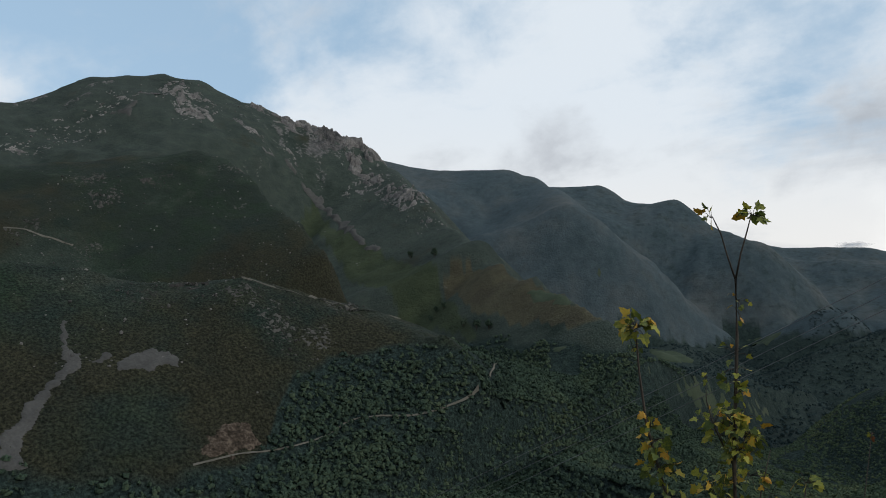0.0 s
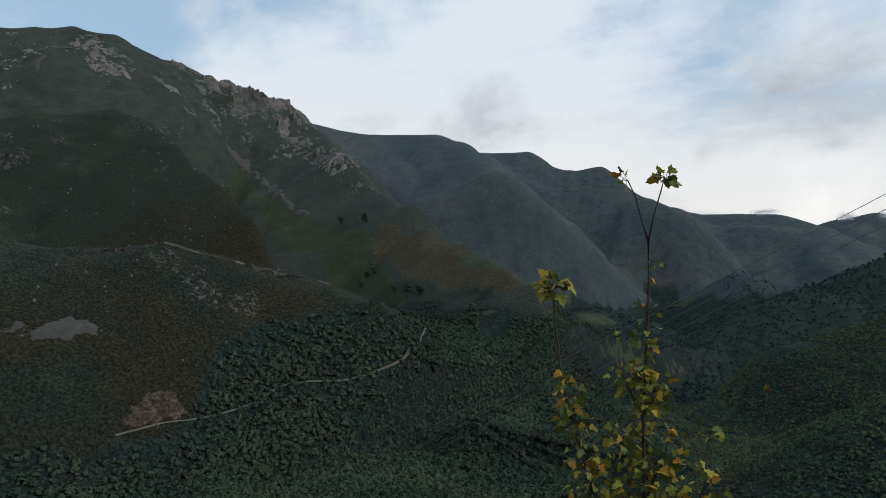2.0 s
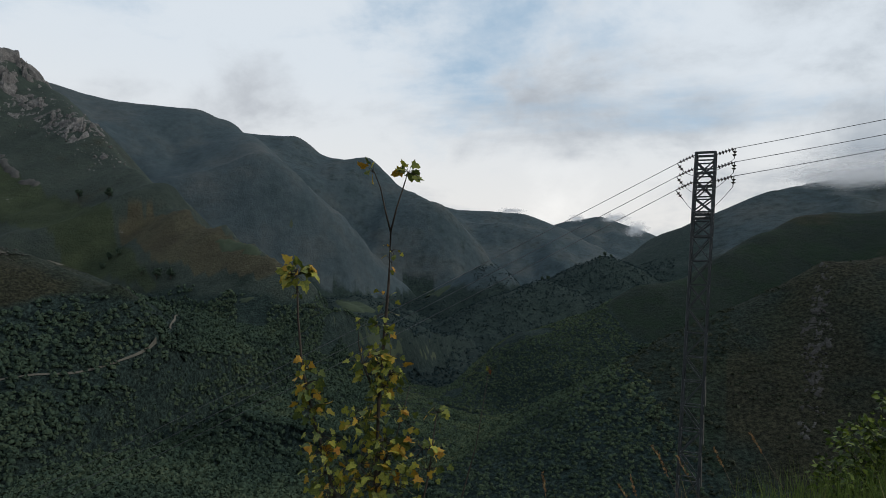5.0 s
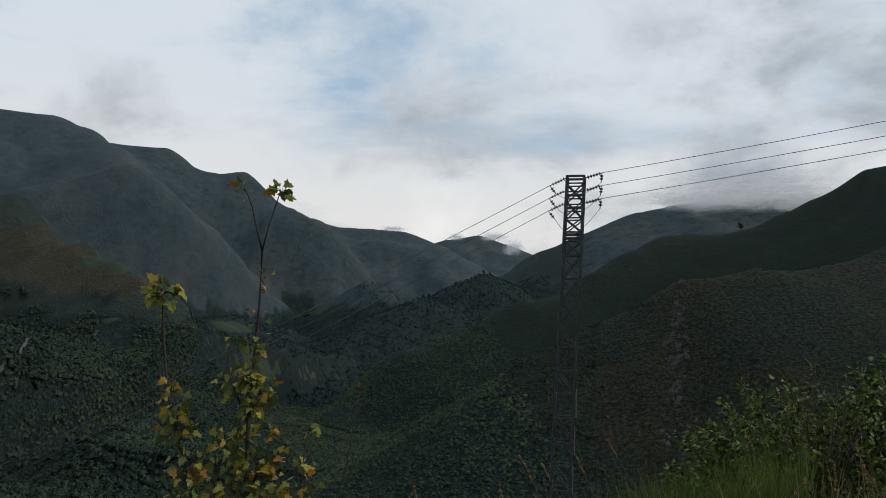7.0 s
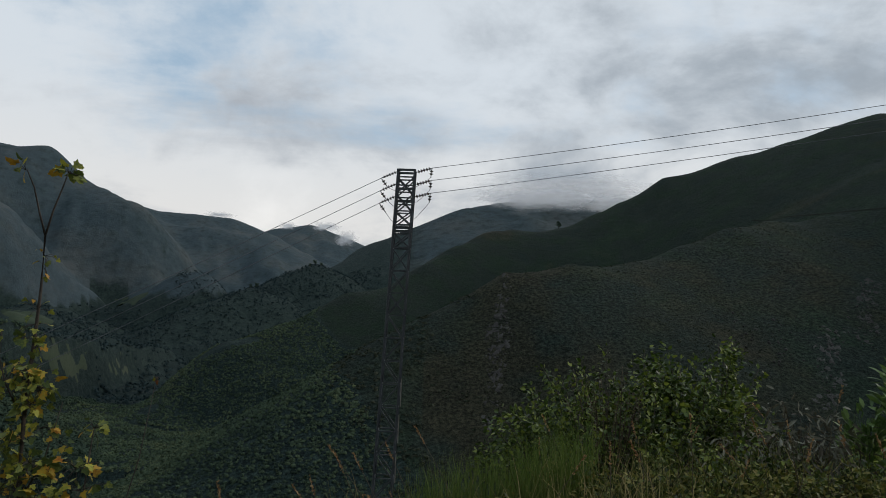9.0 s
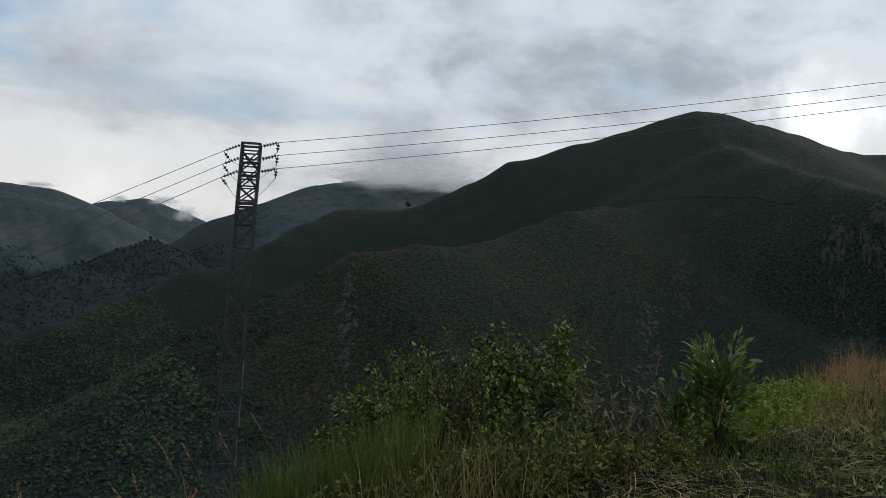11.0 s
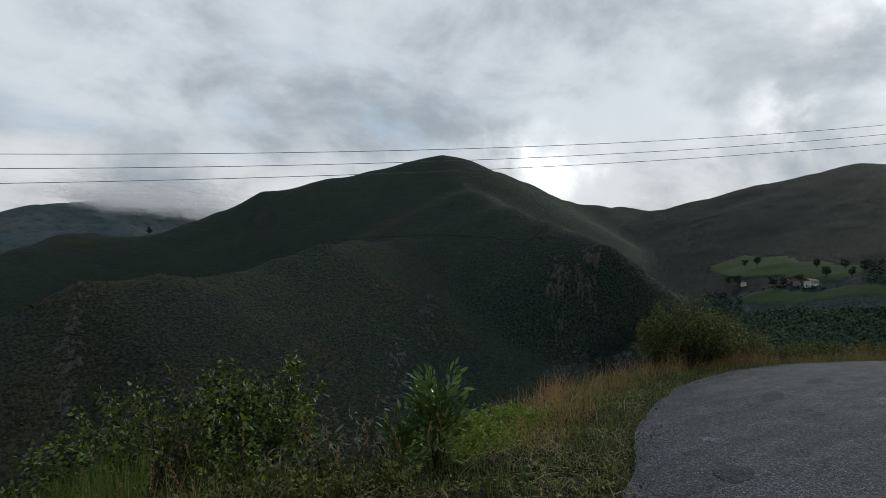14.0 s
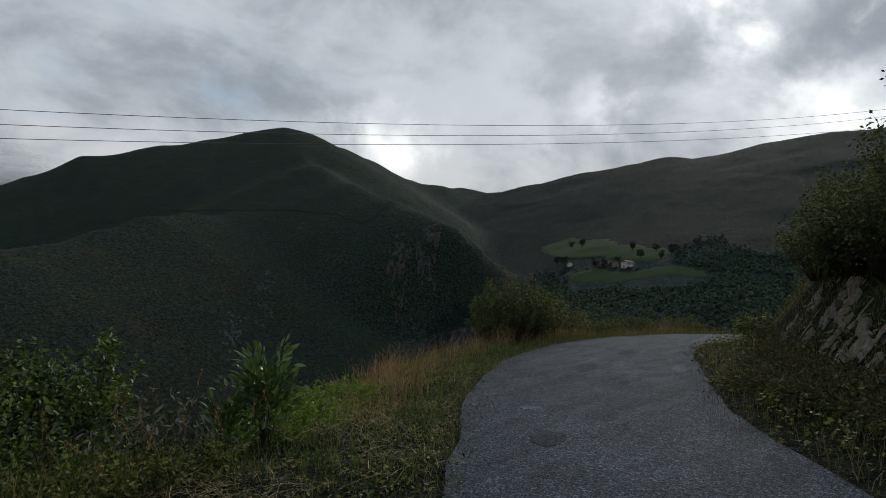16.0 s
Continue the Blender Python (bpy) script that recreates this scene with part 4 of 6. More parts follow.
for nm, cnt, r0, r1, lev, seed, mat in (("woodland", 46000, 110, 330, 11, 1, M_WOODS), ("far_woodland", 170000, 330, 700, 6, 2, M_WOODS), ("distant_woodland", 60000, 700, 1900, 4, 3, M_HAZYWOODS)):
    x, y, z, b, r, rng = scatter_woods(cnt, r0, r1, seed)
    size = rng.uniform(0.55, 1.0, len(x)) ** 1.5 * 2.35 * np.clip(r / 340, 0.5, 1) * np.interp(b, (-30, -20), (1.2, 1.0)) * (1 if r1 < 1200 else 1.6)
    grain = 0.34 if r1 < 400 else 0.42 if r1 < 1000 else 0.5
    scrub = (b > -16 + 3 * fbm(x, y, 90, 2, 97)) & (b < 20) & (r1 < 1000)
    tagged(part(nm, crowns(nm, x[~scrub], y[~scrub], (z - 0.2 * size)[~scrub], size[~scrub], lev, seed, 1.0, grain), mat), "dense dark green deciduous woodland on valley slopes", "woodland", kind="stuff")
    if scrub.any():
        tagged(part("scrub", crowns("scrub", x[scrub], y[scrub], (z - 0.35 * size)[scrub], 0.8 * size[scrub], int(0.75 * lev), seed + 50, 0.8, grain), M_SCRUBWOOD), "grey-green scrub and small trees on a hillside", "scrub", kind="stuff")

# ---- shapes for things ----


def holder(name, at, label, category, group=""):
    ob = new(name)
    ob.location = at
    ob.empty_display_size = 0.2
    return tagged(ob, label, category, group)


def under(name, me, mat, parent, label=""):
    """A part given in world places, put under its thing."""
    ob = part(name, me, mat, parent, label)
    ob.matrix_parent_inverse = Matrix.Translation(-Vector(parent.location)) if parent.parent is None else parent.matrix_parent_inverse.copy()
    return ob


def bars(segments, sides=4):
    """Straight bars as one mesh: (start, end, radius at start, radius at end)."""
    vs, fs = [], []
    for a, b, ra, rb in segments:
        a, b = Vector(a), Vector(b)
        q = (b - a).to_track_quat("Z", "Y")
        n = len(vs)
        for end, rad in ((a, ra), (b, rb)):
            for k in range(sides):
                w = 2 * math.pi * (k + 0.5) / sides
                vs.append(end + q @ Vector((rad * math.cos(w), rad * math.sin(w), 0)))
        for k in range(sides):
            j = (k + 1) % sides
            fs.append((n + k, n + j, n + sides + j, n + sides + k))
        if sides == 4:
            fs += [(n + 3, n + 2, n + 1, n), (n + 4, n + 5, n + 6, n + 7)]
    me = bpy.data.meshes.new("bars")
    me.from_pydata([v[:] for v in vs], [], fs)
    return me


def tube(points, radii, sides=6):
    """A round bent stem through the points."""
    pts = [Vector(p) for p in points]
    vs, fs = [], []
    for i, p in enumerate(pts):
        d = (pts[min(i + 1, len(pts) - 1)] - pts[max(i - 1, 0)]).normalized()
        q = d.to_track_quat("Z", "Y")
        for k in range(sides):
            w = 2 * math.pi * k / sides
            vs.append(p + q @ Vector((radii[i] * math.cos(w), radii[i] * math.sin(w), 0)))
    for i in range(len(pts) - 1):
        for k in range(sides):
            j = (k + 1) % sides
            fs.append((i * sides + k, i * sides + j, (i + 1) * sides + j, (i + 1) * sides + k))
    fs.append(tuple(range(sides))[::-1])
    fs.append(tuple((len(pts) - 1) * sides + k for k in range(sides)))
    me = bpy.data.meshes.new("tube")
    me.from_pydata([v[:] for v in vs], [], fs)
    return smooth(me)


def join_tubes(lines, sides=3):
    vs, fs = [], []
    for points, radii in lines:
        me = tube(points, radii, sides)
        n = len(vs)
        vs += [v.co[:] for v in me.vertices]
        fs += [tuple(n + i for i in p.vertices) for p in me.polygons]
        bpy.data.meshes.remove(me)
    me = bpy.data.meshes.new("stem")
    me.from_pydata(vs, [], fs)
    return smooth(me)


LEAVES = {
    "ovate": (((0, 0, 0), (-0.30, 0.34, 0.07), (0, 0.40, 0), (0.30, 0.34, 0.07), (-0.22, 0.72, 0.04), (0.22, 0.72, 0.04), (0, 1, -0.06)), ((0, 2, 1), (0, 3, 2), (1, 2, 4), (2, 3, 5), (4, 2, 6), (2, 5, 6))),
    "lance": (((0, 0, 0), (-0.11, 0.30, 0.04), (0, 0.42, 0), (0.11, 0.30, 0.04), (-0.10, 0.70, 0.0), (0.10, 0.70, 0.0), (0, 1, -0.12)), ((0, 2, 1), (0, 3, 2), (1, 2, 4), (2, 3, 5), (4, 2, 6), (2, 5, 6))),
    "laurel": (((0, 0, 0), (-0.15, 0.32, 0.05), (0, 0.42, 0), (0.15, 0.32, 0.05), (-0.15, 0.68, 0.02), (0.15, 0.68, 0.02), (0, 1, -0.08)), ((0, 2, 1), (0, 3, 2), (1, 2, 4), (2, 3, 5), (4, 2, 6), (2, 5, 6))),
    "small": (((0, 0, 0), (-0.27, 0.5, 0.06), (0, 1, 0), (0.27, 0.5, 0.06)), ((0, 2, 1), (0, 3, 2))),
}


def leaf_mesh(kind, pos, way, size, rng, flat=0.6):
    """Many leaves in one mesh: places, directions from stalk to tip, lengths."""
    tv, tf = (np.array(a, float) for a in LEAVES[kind])
    pos, way = np.asarray(pos, float), np.asarray(way, float)
    n = len(pos)
    y = way / np.linalg.norm(way, axis=1)[:, None]
    up = np.array([0, 0, 1.0]) * flat + rng.normal(size=(n, 3)) * (1 - flat * 0.6)
    x = np.cross(y, up)
    x /= np.linalg.norm(x, axis=1)[:, None] + 1e-9
    z = np.cross(x, y)
    s = np.asarray(size)[:, None, None]
    co = pos[:, None] + s * (tv[None, :, 0, None] * x[:, None] + tv[None, :, 1, None] * y[:, None] + tv[None, :, 2, None] * z[:, None])
    f = (tf.astype(int)[None] + (np.arange(n) * len(tv))[:, None, None]).reshape(-1, 3)
    return fast_mesh("leaves", co.reshape(-1, 3), f)


def bush(name, at, height, spread, branches, per, kind, size, leaf_mat, label, seed, low=0.15, lean=(0, 0), category="bush", stem_mat=None, droop=0.2, group="", upright=0.0):
    """A shrub of bent stems from one foot with leaves along them."""
    rng = np.random.default_rng(seed)
    root = holder(name, at, label, category, group)
    base = np.array(at, float)
    stems, pos, way = [], [], []
    for i in range(branches):
        ang = rng.uniform(0, 2 * math.pi)
        out = spread * math.sqrt(rng.uniform(0.02, 1)) * (1 - upright)
        top = height * rng.uniform(0.55, 1.0) * math.sqrt(max(0.1, 1 - 0.62 * (out / max(spread, 1e-6)) ** 2))
        end = base + np.array([out * math.cos(ang) + lean[0] * top, out * math.sin(ang) + lean[1] * top, top])
        foot = base + np.array([0.12 * spread * math.cos(ang), 0.12 * spread * math.sin(ang), -0.05])
        mid = foot * 0.5 + end * 0.5 + np.array([*(rng.normal(size=2) * 0.06 * spread), 0.16 * top])
        ts = np.linspace(0, 1, 6)
        line = [(1 - t) ** 2 * foot + 2 * t * (1 - t) * mid + t * t * end for t in ts]
        r0 = 0.004 + 0.006 * height / 2
        stems.append((line, [r0 * (1 - 0.8 * t) for t in ts]))
        for t in low + (1 - low) * np.sqrt(rng.uniform(0, 1, per)):
            p = (1 - t) ** 2 * foot + 2 * t * (1 - t) * mid + t * t * end
            d = rng.normal(size=3) + np.array([math.cos(ang), math.sin(ang), 0.35 - droop])
            d /= np.linalg.norm(d)
            pos.append(p + d * rng.uniform(0.2, 1.6) * size)
            way.append(d - np.array([0, 0, droop]))
    under("stem", join_tubes(stems), stem_mat or M_BARK, root)
    under("foliage", leaf_mesh(kind, pos, way, size * rng.uniform(0.6, 1.15, len(pos)), rng), leaf_mat, root)
    return root


def blades(px, py, pz, high, wide, rng, lean=0.35, wind=(0, 0)):
    """Grass blades, each a narrow strip that bends over."""
    n = len(px)
    ang = rng.uniform(0, 2 * math.pi, n)
    dx, dy = np.cos(ang), np.sin(ang)
    bend = rng.uniform(0.1, 1, n) * lean
    face = rng.uniform(0, 2 * math.pi, n)
    fx, fy = np.cos(face), np.sin(face)
    co = np.zeros((n, 7, 3))
    for k, (t, w) in enumerate(((0, 1.0), (0.4, 0.85), (0.75, 0.55))):
        ox, oy = (bend * dx + wind[0]) * high * t * t, (bend * dy + wind[1]) * high * t * t
        for j, sgn in ((0, -1), (1, 1)):
            co[:, 2 * k + j, 0] = px + ox + sgn * w * wide * fx / 2
            co[:, 2 * k + j, 1] = py + oy + sgn * w * wide * fy / 2
            co[:, 2 * k + j, 2] = pz + high * (t - 0.25 * bend * t * t)
    co[:, 6, 0], co[:, 6, 1], co[:, 6, 2] = px + (bend * dx + wind[0]) * high, py + (bend * dy + wind[1]) * high, pz + high * (1 - 0.3 * bend)
    tri = np.array([(0, 1, 3), (0, 3, 2), (2, 3, 5), (2, 5, 4), (4, 5, 6)])
    return fast_mesh("blades", co.reshape(-1, 3), (tri[None] + (np.arange(n) * 7)[:, None, None]).reshape(-1, 3))


def rock_shape(seed, level_=3, cuts=16, stretch=(1, 1, 1)):
    """An angular stone: a ball cut by planes, with a rough skin."""
    rng = np.random.default_rng(seed)
    v, f = ball(level_)
    nrm = rng.normal(size=(cuts, 3))
    nrm /= np.linalg.norm(nrm, axis=1)[:, None]
    h = rng.uniform(0.55, 0.95, cuts)
    dots = v @ nrm.T
    r = np.min(np.where(dots > 0.05, h / np.maximum(dots, 0.05), 9), axis=1)
    r = np.minimum(r, 1.25) * (1 + 0.025 * rng.normal(size=len(v)))
    return fast_mesh("rock", v * r[:, None] * np.array(stretch), f)


# ---- crags and boulders ----


def blocks(x, y, cell, seed):
    """Blocky ground noise: a height and a tilt for each cell, and the distance to the cell's edge."""
    cx, cy = x / cell, y / cell
    ix, iy = np.floor(cx), np.floor(cy)
    d1, d2, val = np.full(x.shape, 9.0), np.full(x.shape, 9.0), np.zeros(x.shape)
    for dx in (-1, 0, 1):
        for dy in (-1, 0, 1):
            jx, jy = ix + dx, iy + dy
            fx, fy = jx + 0.5 + 0.45 * vnoise(jx, jy, seed), jy + 0.5 + 0.45 * vnoise(jx, jy, seed + 1)
            d = np.hypot(cx - fx, cy - fy)
            v = vnoise(jx, jy, seed + 2) + 0.7 * ((cx - fx) * vnoise(jx, jy, seed + 3) + (cy - fy) * vnoise(jx, jy, seed + 4))
            near = d < d1
            d2 = np.where(near, d1, np.minimum(d2, d))
            val = np.where(near, v, val)
            d1 = np.where(near, d, d1)
    return val, d2 - d1


def outcrop(name, spine, half, high, cell, step, bare, label, seed, mat=None, group="crags along the crest"):
    """Rock blocks breaking through the turf along a line of bearing, distance; what sinks below the turf stays hidden."""
    line = np.array([(d * math.sin(radians(bg)), d * math.cos(radians(bg))) for bg, d in spine])
    run = np.concatenate([[0], np.cumsum(np.hypot(*np.diff(line, axis=0).T))])
    u = np.arange(0, run[-1], step)
    c = np.stack([np.interp(u, run, line[:, 0]), np.interp(u, run, line[:, 1])], -1)
    t = np.gradient(c, axis=0)
    t /= np.linalg.norm(t, axis=1)[:, None]
    w = np.arange(-half, half + step, step)
    x, y = c[:, 0, None] - t[:, 1, None] * w, c[:, 1, None] + t[:, 0, None] * w
    qx, qy = np.broadcast_to(u[:, None], x.shape), np.broadcast_to(w[None], x.shape)
    qx, qy = qx + 0.3 * cell * fbm(qx, qy, cell * 1.5, 2, seed), qy + 0.3 * cell * fbm(qy, qx, cell * 1.5, 2, seed + 5)
    b1, e1 = blocks(qx, qy * 1.3, cell, seed)
    b2, e2 = blocks(qx * 1.2, qy, cell * 0.38, seed + 9)
    fade = np.clip(1 - np.abs(w[None]) / half, 0, 1) ** 0.6 * np.clip(np.minimum(u, run[-1] - u)[:, None] / (2 * cell), 0, 1) ** 0.5
    rise = (b1 - bare + 0.15 * b2 + 0.35 * fbm(x, y, cell * 3, 2, seed + 20)) * high * np.minimum(1, 3.5 * e1 + 0.35)
    rise = high * (np.tanh(rise / high) + 0.18 * b2 + 0.12 * fbm(x, y, cell * 0.25, 2, seed + 30))
    rise = np.where(fade > 0.02, rise * fade - 0.10 * high * (1 - fade), -0.3 * high)
    z = level(x, y) + rise
    i = np.arange(x.size).reshape(x.shape)
    q = np.stack([i[:-1, :-1], i[:-1, 1:], i[1:, 1:], i[1:, :-1]], -1)
    shows = (rise[:-1, :-1] > -0.25 * high) | (rise[1:, 1:] > -0.25 * high) | (rise[1:, :-1] > -0.25 * high) | (rise[:-1, 1:] > -0.25 * high)
    q = q[shows][:, ::-1]
    used, inv = np.unique(q, return_inverse=True)
    q = inv.reshape(-1, 4)
    tri = np.concatenate([q[:, [0, 1, 2]], q[:, [0, 2, 3]]])
    me = fast_mesh(name, np.stack([x, y, z], -1).reshape(-1, 3)[used], tri)
    return tagged(part(name, me, mat or M_ROCK), label, "rock", group)


CREST = "pale grey limestone crag on the mountain crest"
outcrop("rock_crag", ((-55.9, 1478), (-54.6, 1464), (-53.2, 1454)), 26, 12, 12, 1.6, 0.15, CREST, 301)
outcrop("rock_crag", ((-53.5, 1456), (-51.8, 1446), (-50.2, 1436)), 42, 17, 15, 1.6, 0.0, CREST, 311)
outcrop("rock_crag", ((-50.5, 1438), (-49.0, 1424), (-47.6, 1414)), 52, 20, 17, 1.6, -0.05, CREST, 321)
outcrop("rock_crag", ((-48.4, 1398), (-46.9, 1402), (-45.7, 1396), (-44.9, 1378)), 60, 30, 22, 1.6, -0.2, "pale limestone buttress with a rounded top", 331)
outcrop("rock_crag", ((-46.6, 1335), (-45.6, 1318), (-44.4, 1290)), 40, 12, 12, 1.6, 0.15, "broken grey limestone crag below the buttress", 341)
outcrop("rock_crag", ((-44.2, 1275), (-43.3, 1240), (-42.6, 1205)), 30, 9, 9, 1.4, 0.2, "broken grey limestone crag on a grass slope", 351)
outcrop("rock_crag", ((-42.8, 1195), (-42.1, 1165), (-41.4, 1125)), 30, 10, 9, 1.4, 0.12, "broken grey limestone crag on a grass slope", 361)
outcrop("rock_crag", ((-61.9, 1495), (-61.3, 1440), (-60.6, 1385), (-59.9, 1345), (-59.3, 1310)), 32, 7, 10, 1.6, 0.12, "streak of pale rock ledges below the summit", 371)
outcrop("rock_crag", ((-59.8, 1450), (-59.0, 1410), (-58.4, 1385)), 16, 6, 8, 1.6, 0.2, "streak of pale rock ledges below the summit", 381)
for i, (bg, d, hw) in enumerate(((-71.2, 1480, 20), (-68.3, 1410, 22), (-66.9, 1470, 14), (-65.6, 1366, 26), (-67.3, 1294, 20), (-68.6, 1308, 20), (-70.5, 1235, 24), (-71.8, 1247, 22), (-70.1, 1346, 18), (-67.8, 1342, 14), (-63.4, 1400, 14))):
    outcrop("rock_ledge", ((bg - 1.2, d - 12), (bg, d + 3), (bg + 1.2, d + 12)), hw * 0.6, 4, 5, 1.6, 0.62, "low grey rock ledges in mountain turf", 400 + 10 * i, group="rock ledges on the mountain")
for i, (bg, d) in enumerate(((-55.3, 1329), (-54.3, 1313), (-52.2, 1330), (-47.4, 1290), (-56.5, 1360), (-40.6, 1080))):
    outcrop("rock_ledge", ((bg - 0.5, d + 16), (bg, d), (bg + 0.6, d - 22)), 11, 5, 6, 1.8, 0.35, "low grey rock ledges in mountain turf", 500 + 10 * i, group="rock ledges on the mountain")
for i, (bg, d, hw, hi) in enumerate(((-66.7, 808, 12, 1.8), (-65.5, 777, 12, 1.8), (-70.5, 727, 7, 3.0), (-66.6, 700, 8, 1.6), (-62.4, 474, 7, 1.8), (-59.0, 487, 7, 1.8), (-52.8, 455, 12, 1.5), (-51.9, 443, 10, 1.5), (-49.1, 446, 9, 1.3), (-55.2, 470, 9, 1.5), (-47.2, 492, 6, 2.0), (-56.6, 823, 8, 2.4), (-55.8, 743, 7, 1.8), (-62.0, 800, 8, 1.8))):
    outcrop("rock_outcrop", ((bg - 1.1, d - 5), (bg, d + 2), (bg + 1.1, d + 5)), 1.2 * hw, hi, 2.2, 0.6, 0.66, "grey rocks breaking through heather on the slope", 600 + 10 * i, M_OUTCROP, "rocks on the heather slope")
for i, (bg, d, hw, hi) in enumerate(((14.5, 336, 6, 1.6), (15.3, 357, 6, 1.5), (39.4, 378, 9, 2.2), (41.8, 452, 9, 2.0), (52.6, 482, 11, 2.2), (55.0, 490, 11, 2.2), (51.7, 384, 6, 1.6), (53.5, 445, 8, 2.0), (57.4, 438, 9, 2.0), (59.9, 431, 7, 1.8))):
    outcrop("rock_outcrop", ((bg - 0.5, d - 42), (bg + 0.3, d - 12), (bg - 0.2, d + 14), (bg + 0.4, d + 42)), 0.7 * hw, 0.9 * hi, 2.3, 0.6, 0.60, "grey rock streak on a dark heath slope", 750 + 10 * i, M_OUTCROP, "rock streaks on the heath hill")


def stones(name, pts, sizes, mat, label, seed):
    """Many stones in one mesh."""
    rng = np.random.default_rng(seed)
    v, f = ball(1)
    n = len(pts)
    nrm = rng.normal(size=(n, 9, 3))
    nrm /= np.linalg.norm(nrm, axis=2)[:, :, None]
    dots = np.einsum("nkc,vc->nkv", nrm, v)
    r = np.min(np.where(dots > 0.05, 0.7 / np.maximum(dots, 0.05), 9), 1)
    r = np.minimum(r, 1.3)
    co = v[None] * r[:, :, None] * (np.asarray(sizes)[:, None, None] * rng.uniform(0.6, 1.3, (n, 1, 3)))
    co += np.asarray(pts)[:, None]
    tagged(part(name, fast_mesh(name, co.reshape(-1, 3), (f[None] + (np.arange(n) * len(v))[:, None, None]).reshape(-1, 3)), mat), label, "rocks", kind="stuff")


rng = np.random.default_rng(77)


def strewn(spots, spread_b, spread_r, count, s0, s1):
    """Stones strewn about places given as bearing and distance."""
    pts, sizes = [], []
    for bg, d in spots:
        b = bg + rng.normal(size=count) * spread_b
        r = d + rng.normal(size=count) * spread_r
        x, y = r * np.sin(np.radians(b)), r * np.cos(np.radians(b))
        s = s0 + (s1 - s0) * rng.uniform(0, 1, count) ** 3
        pts.append(np.stack([x, y, level(x, y) + 0.1 * s], -1))
        sizes.append(s)
    return np.concatenate(pts), np.concatenate(sizes)


p, s = strewn(((-61.4, 1460), (-60.6, 1390), (-59.6, 1340), (-58.7, 1399), (-45, 1300), (-43.5, 1240), (-42.3, 1174), (-41.5, 1130), (-48, 1390), (-52, 1410), (-66, 1400), (-70, 1300), (-68, 1310), (-40.5, 1080)), 1.1, 30, 46, 0.7, 3.0)
stones("upper_boulders", p, s, M_ROCK, "grey boulders and ledges below the crags", 1)
p, s = strewn(((-62.4, 474), (-59.0, 488), (-55.2, 470), (-52.8, 455), (-51.9, 443), (-49.1, 446), (-47.2, 492), (-66.7, 808), (-65.5, 777), (-66.6, 700), (-70.5, 727), (-56.6, 823), (-62, 800), (-64, 560), (-57, 640)), 1.0, 12, 52, 0.35, 1.6)
stones("slope_boulders", p, s * 0.8, M_OUTCROP, "grey stones strewn over a heather slope", 2)
p, s = strewn(((14.5, 336), (15.3, 357), (39.7, 405), (39.2, 370), (41.5, 440), (42.1, 475), (52.3, 491), (53.1, 471), (54.7, 494), (55.3, 486), (53.5, 445), (57.0, 424), (57.6, 448), (59.9, 431), (51.2, 390), (33.7, 386), (36.2, 387), (49.8, 616), (51.4, 547)), 0.45, 14, 40, 0.5, 2.2)
stones("hill_outcrops", p, s * 0.5, M_OUTCROP, "grey rock outcrops on a dark heath slope", 3)

p, s = strewn(((-69, 760), (-65, 790), (-61, 760), (-57, 780), (-68, 600), (-62, 560), (-56, 580), (-53, 620), (-66, 480), (-58, 470)), 2.2, 50, 60, 0.3, 1.3)
stones("scattered_stones", p, s, M_ROCK, "pale stones scattered over the mountain flank", 4)

# low shrubs on the heath
n = 24000
b = rng.uniform(-10, 66, n)
r = 170 + 400 * rng.uniform(0, 1, n)
x, y = r * np.sin(np.radians(b)), r * np.cos(np.radians(b))
z, hs, side = land(x, y)
thick = fbm(x, y, 45, 3, 131) + 0.5 * np.clip((12 - b) / 14, -0.6, 1.5)
keep = (side < z - 3) & (thick > -0.25) & (z > wood_limit(b) - 20) 
x, y, z = x[keep], y[keep], z[keep]
tagged(part("heath_shrubs", crowns("heath_shrubs", x, y, z - 0.8, rng.uniform(0.5, 1.25, len(x)) * np.interp(b[keep], (8, 18), (1.5, 1.0)), 4, 12, 0.65, 0.42), M_SHRUB), "low dark heather and gorse shrubs on the slopes", "shrubs", kind="stuff")
n = 6000
b = rng.uniform(-78, -38, n)
r = np.sqrt(rng.uniform(340 ** 2, 760 ** 2, n))
x, y = r * np.sin(np.radians(b)), r * np.cos(np.radians(b))
z, hs, side = land(x, y)
keep = fbm(x, y, 40, 3, 141) > 0.15
x, y, z = x[keep], y[keep], z[keep]
tagged(part("slope_shrubs", crowns("slope_shrubs", x, y, z - 0.7, rng.uniform(0.4, 1.0, len(x)), 5, 13, 0.7, 0.35), M_SHRUB), "low heather clumps on the mountain slope", "shrubs", kind="stuff")


# ---- single trees far off ----


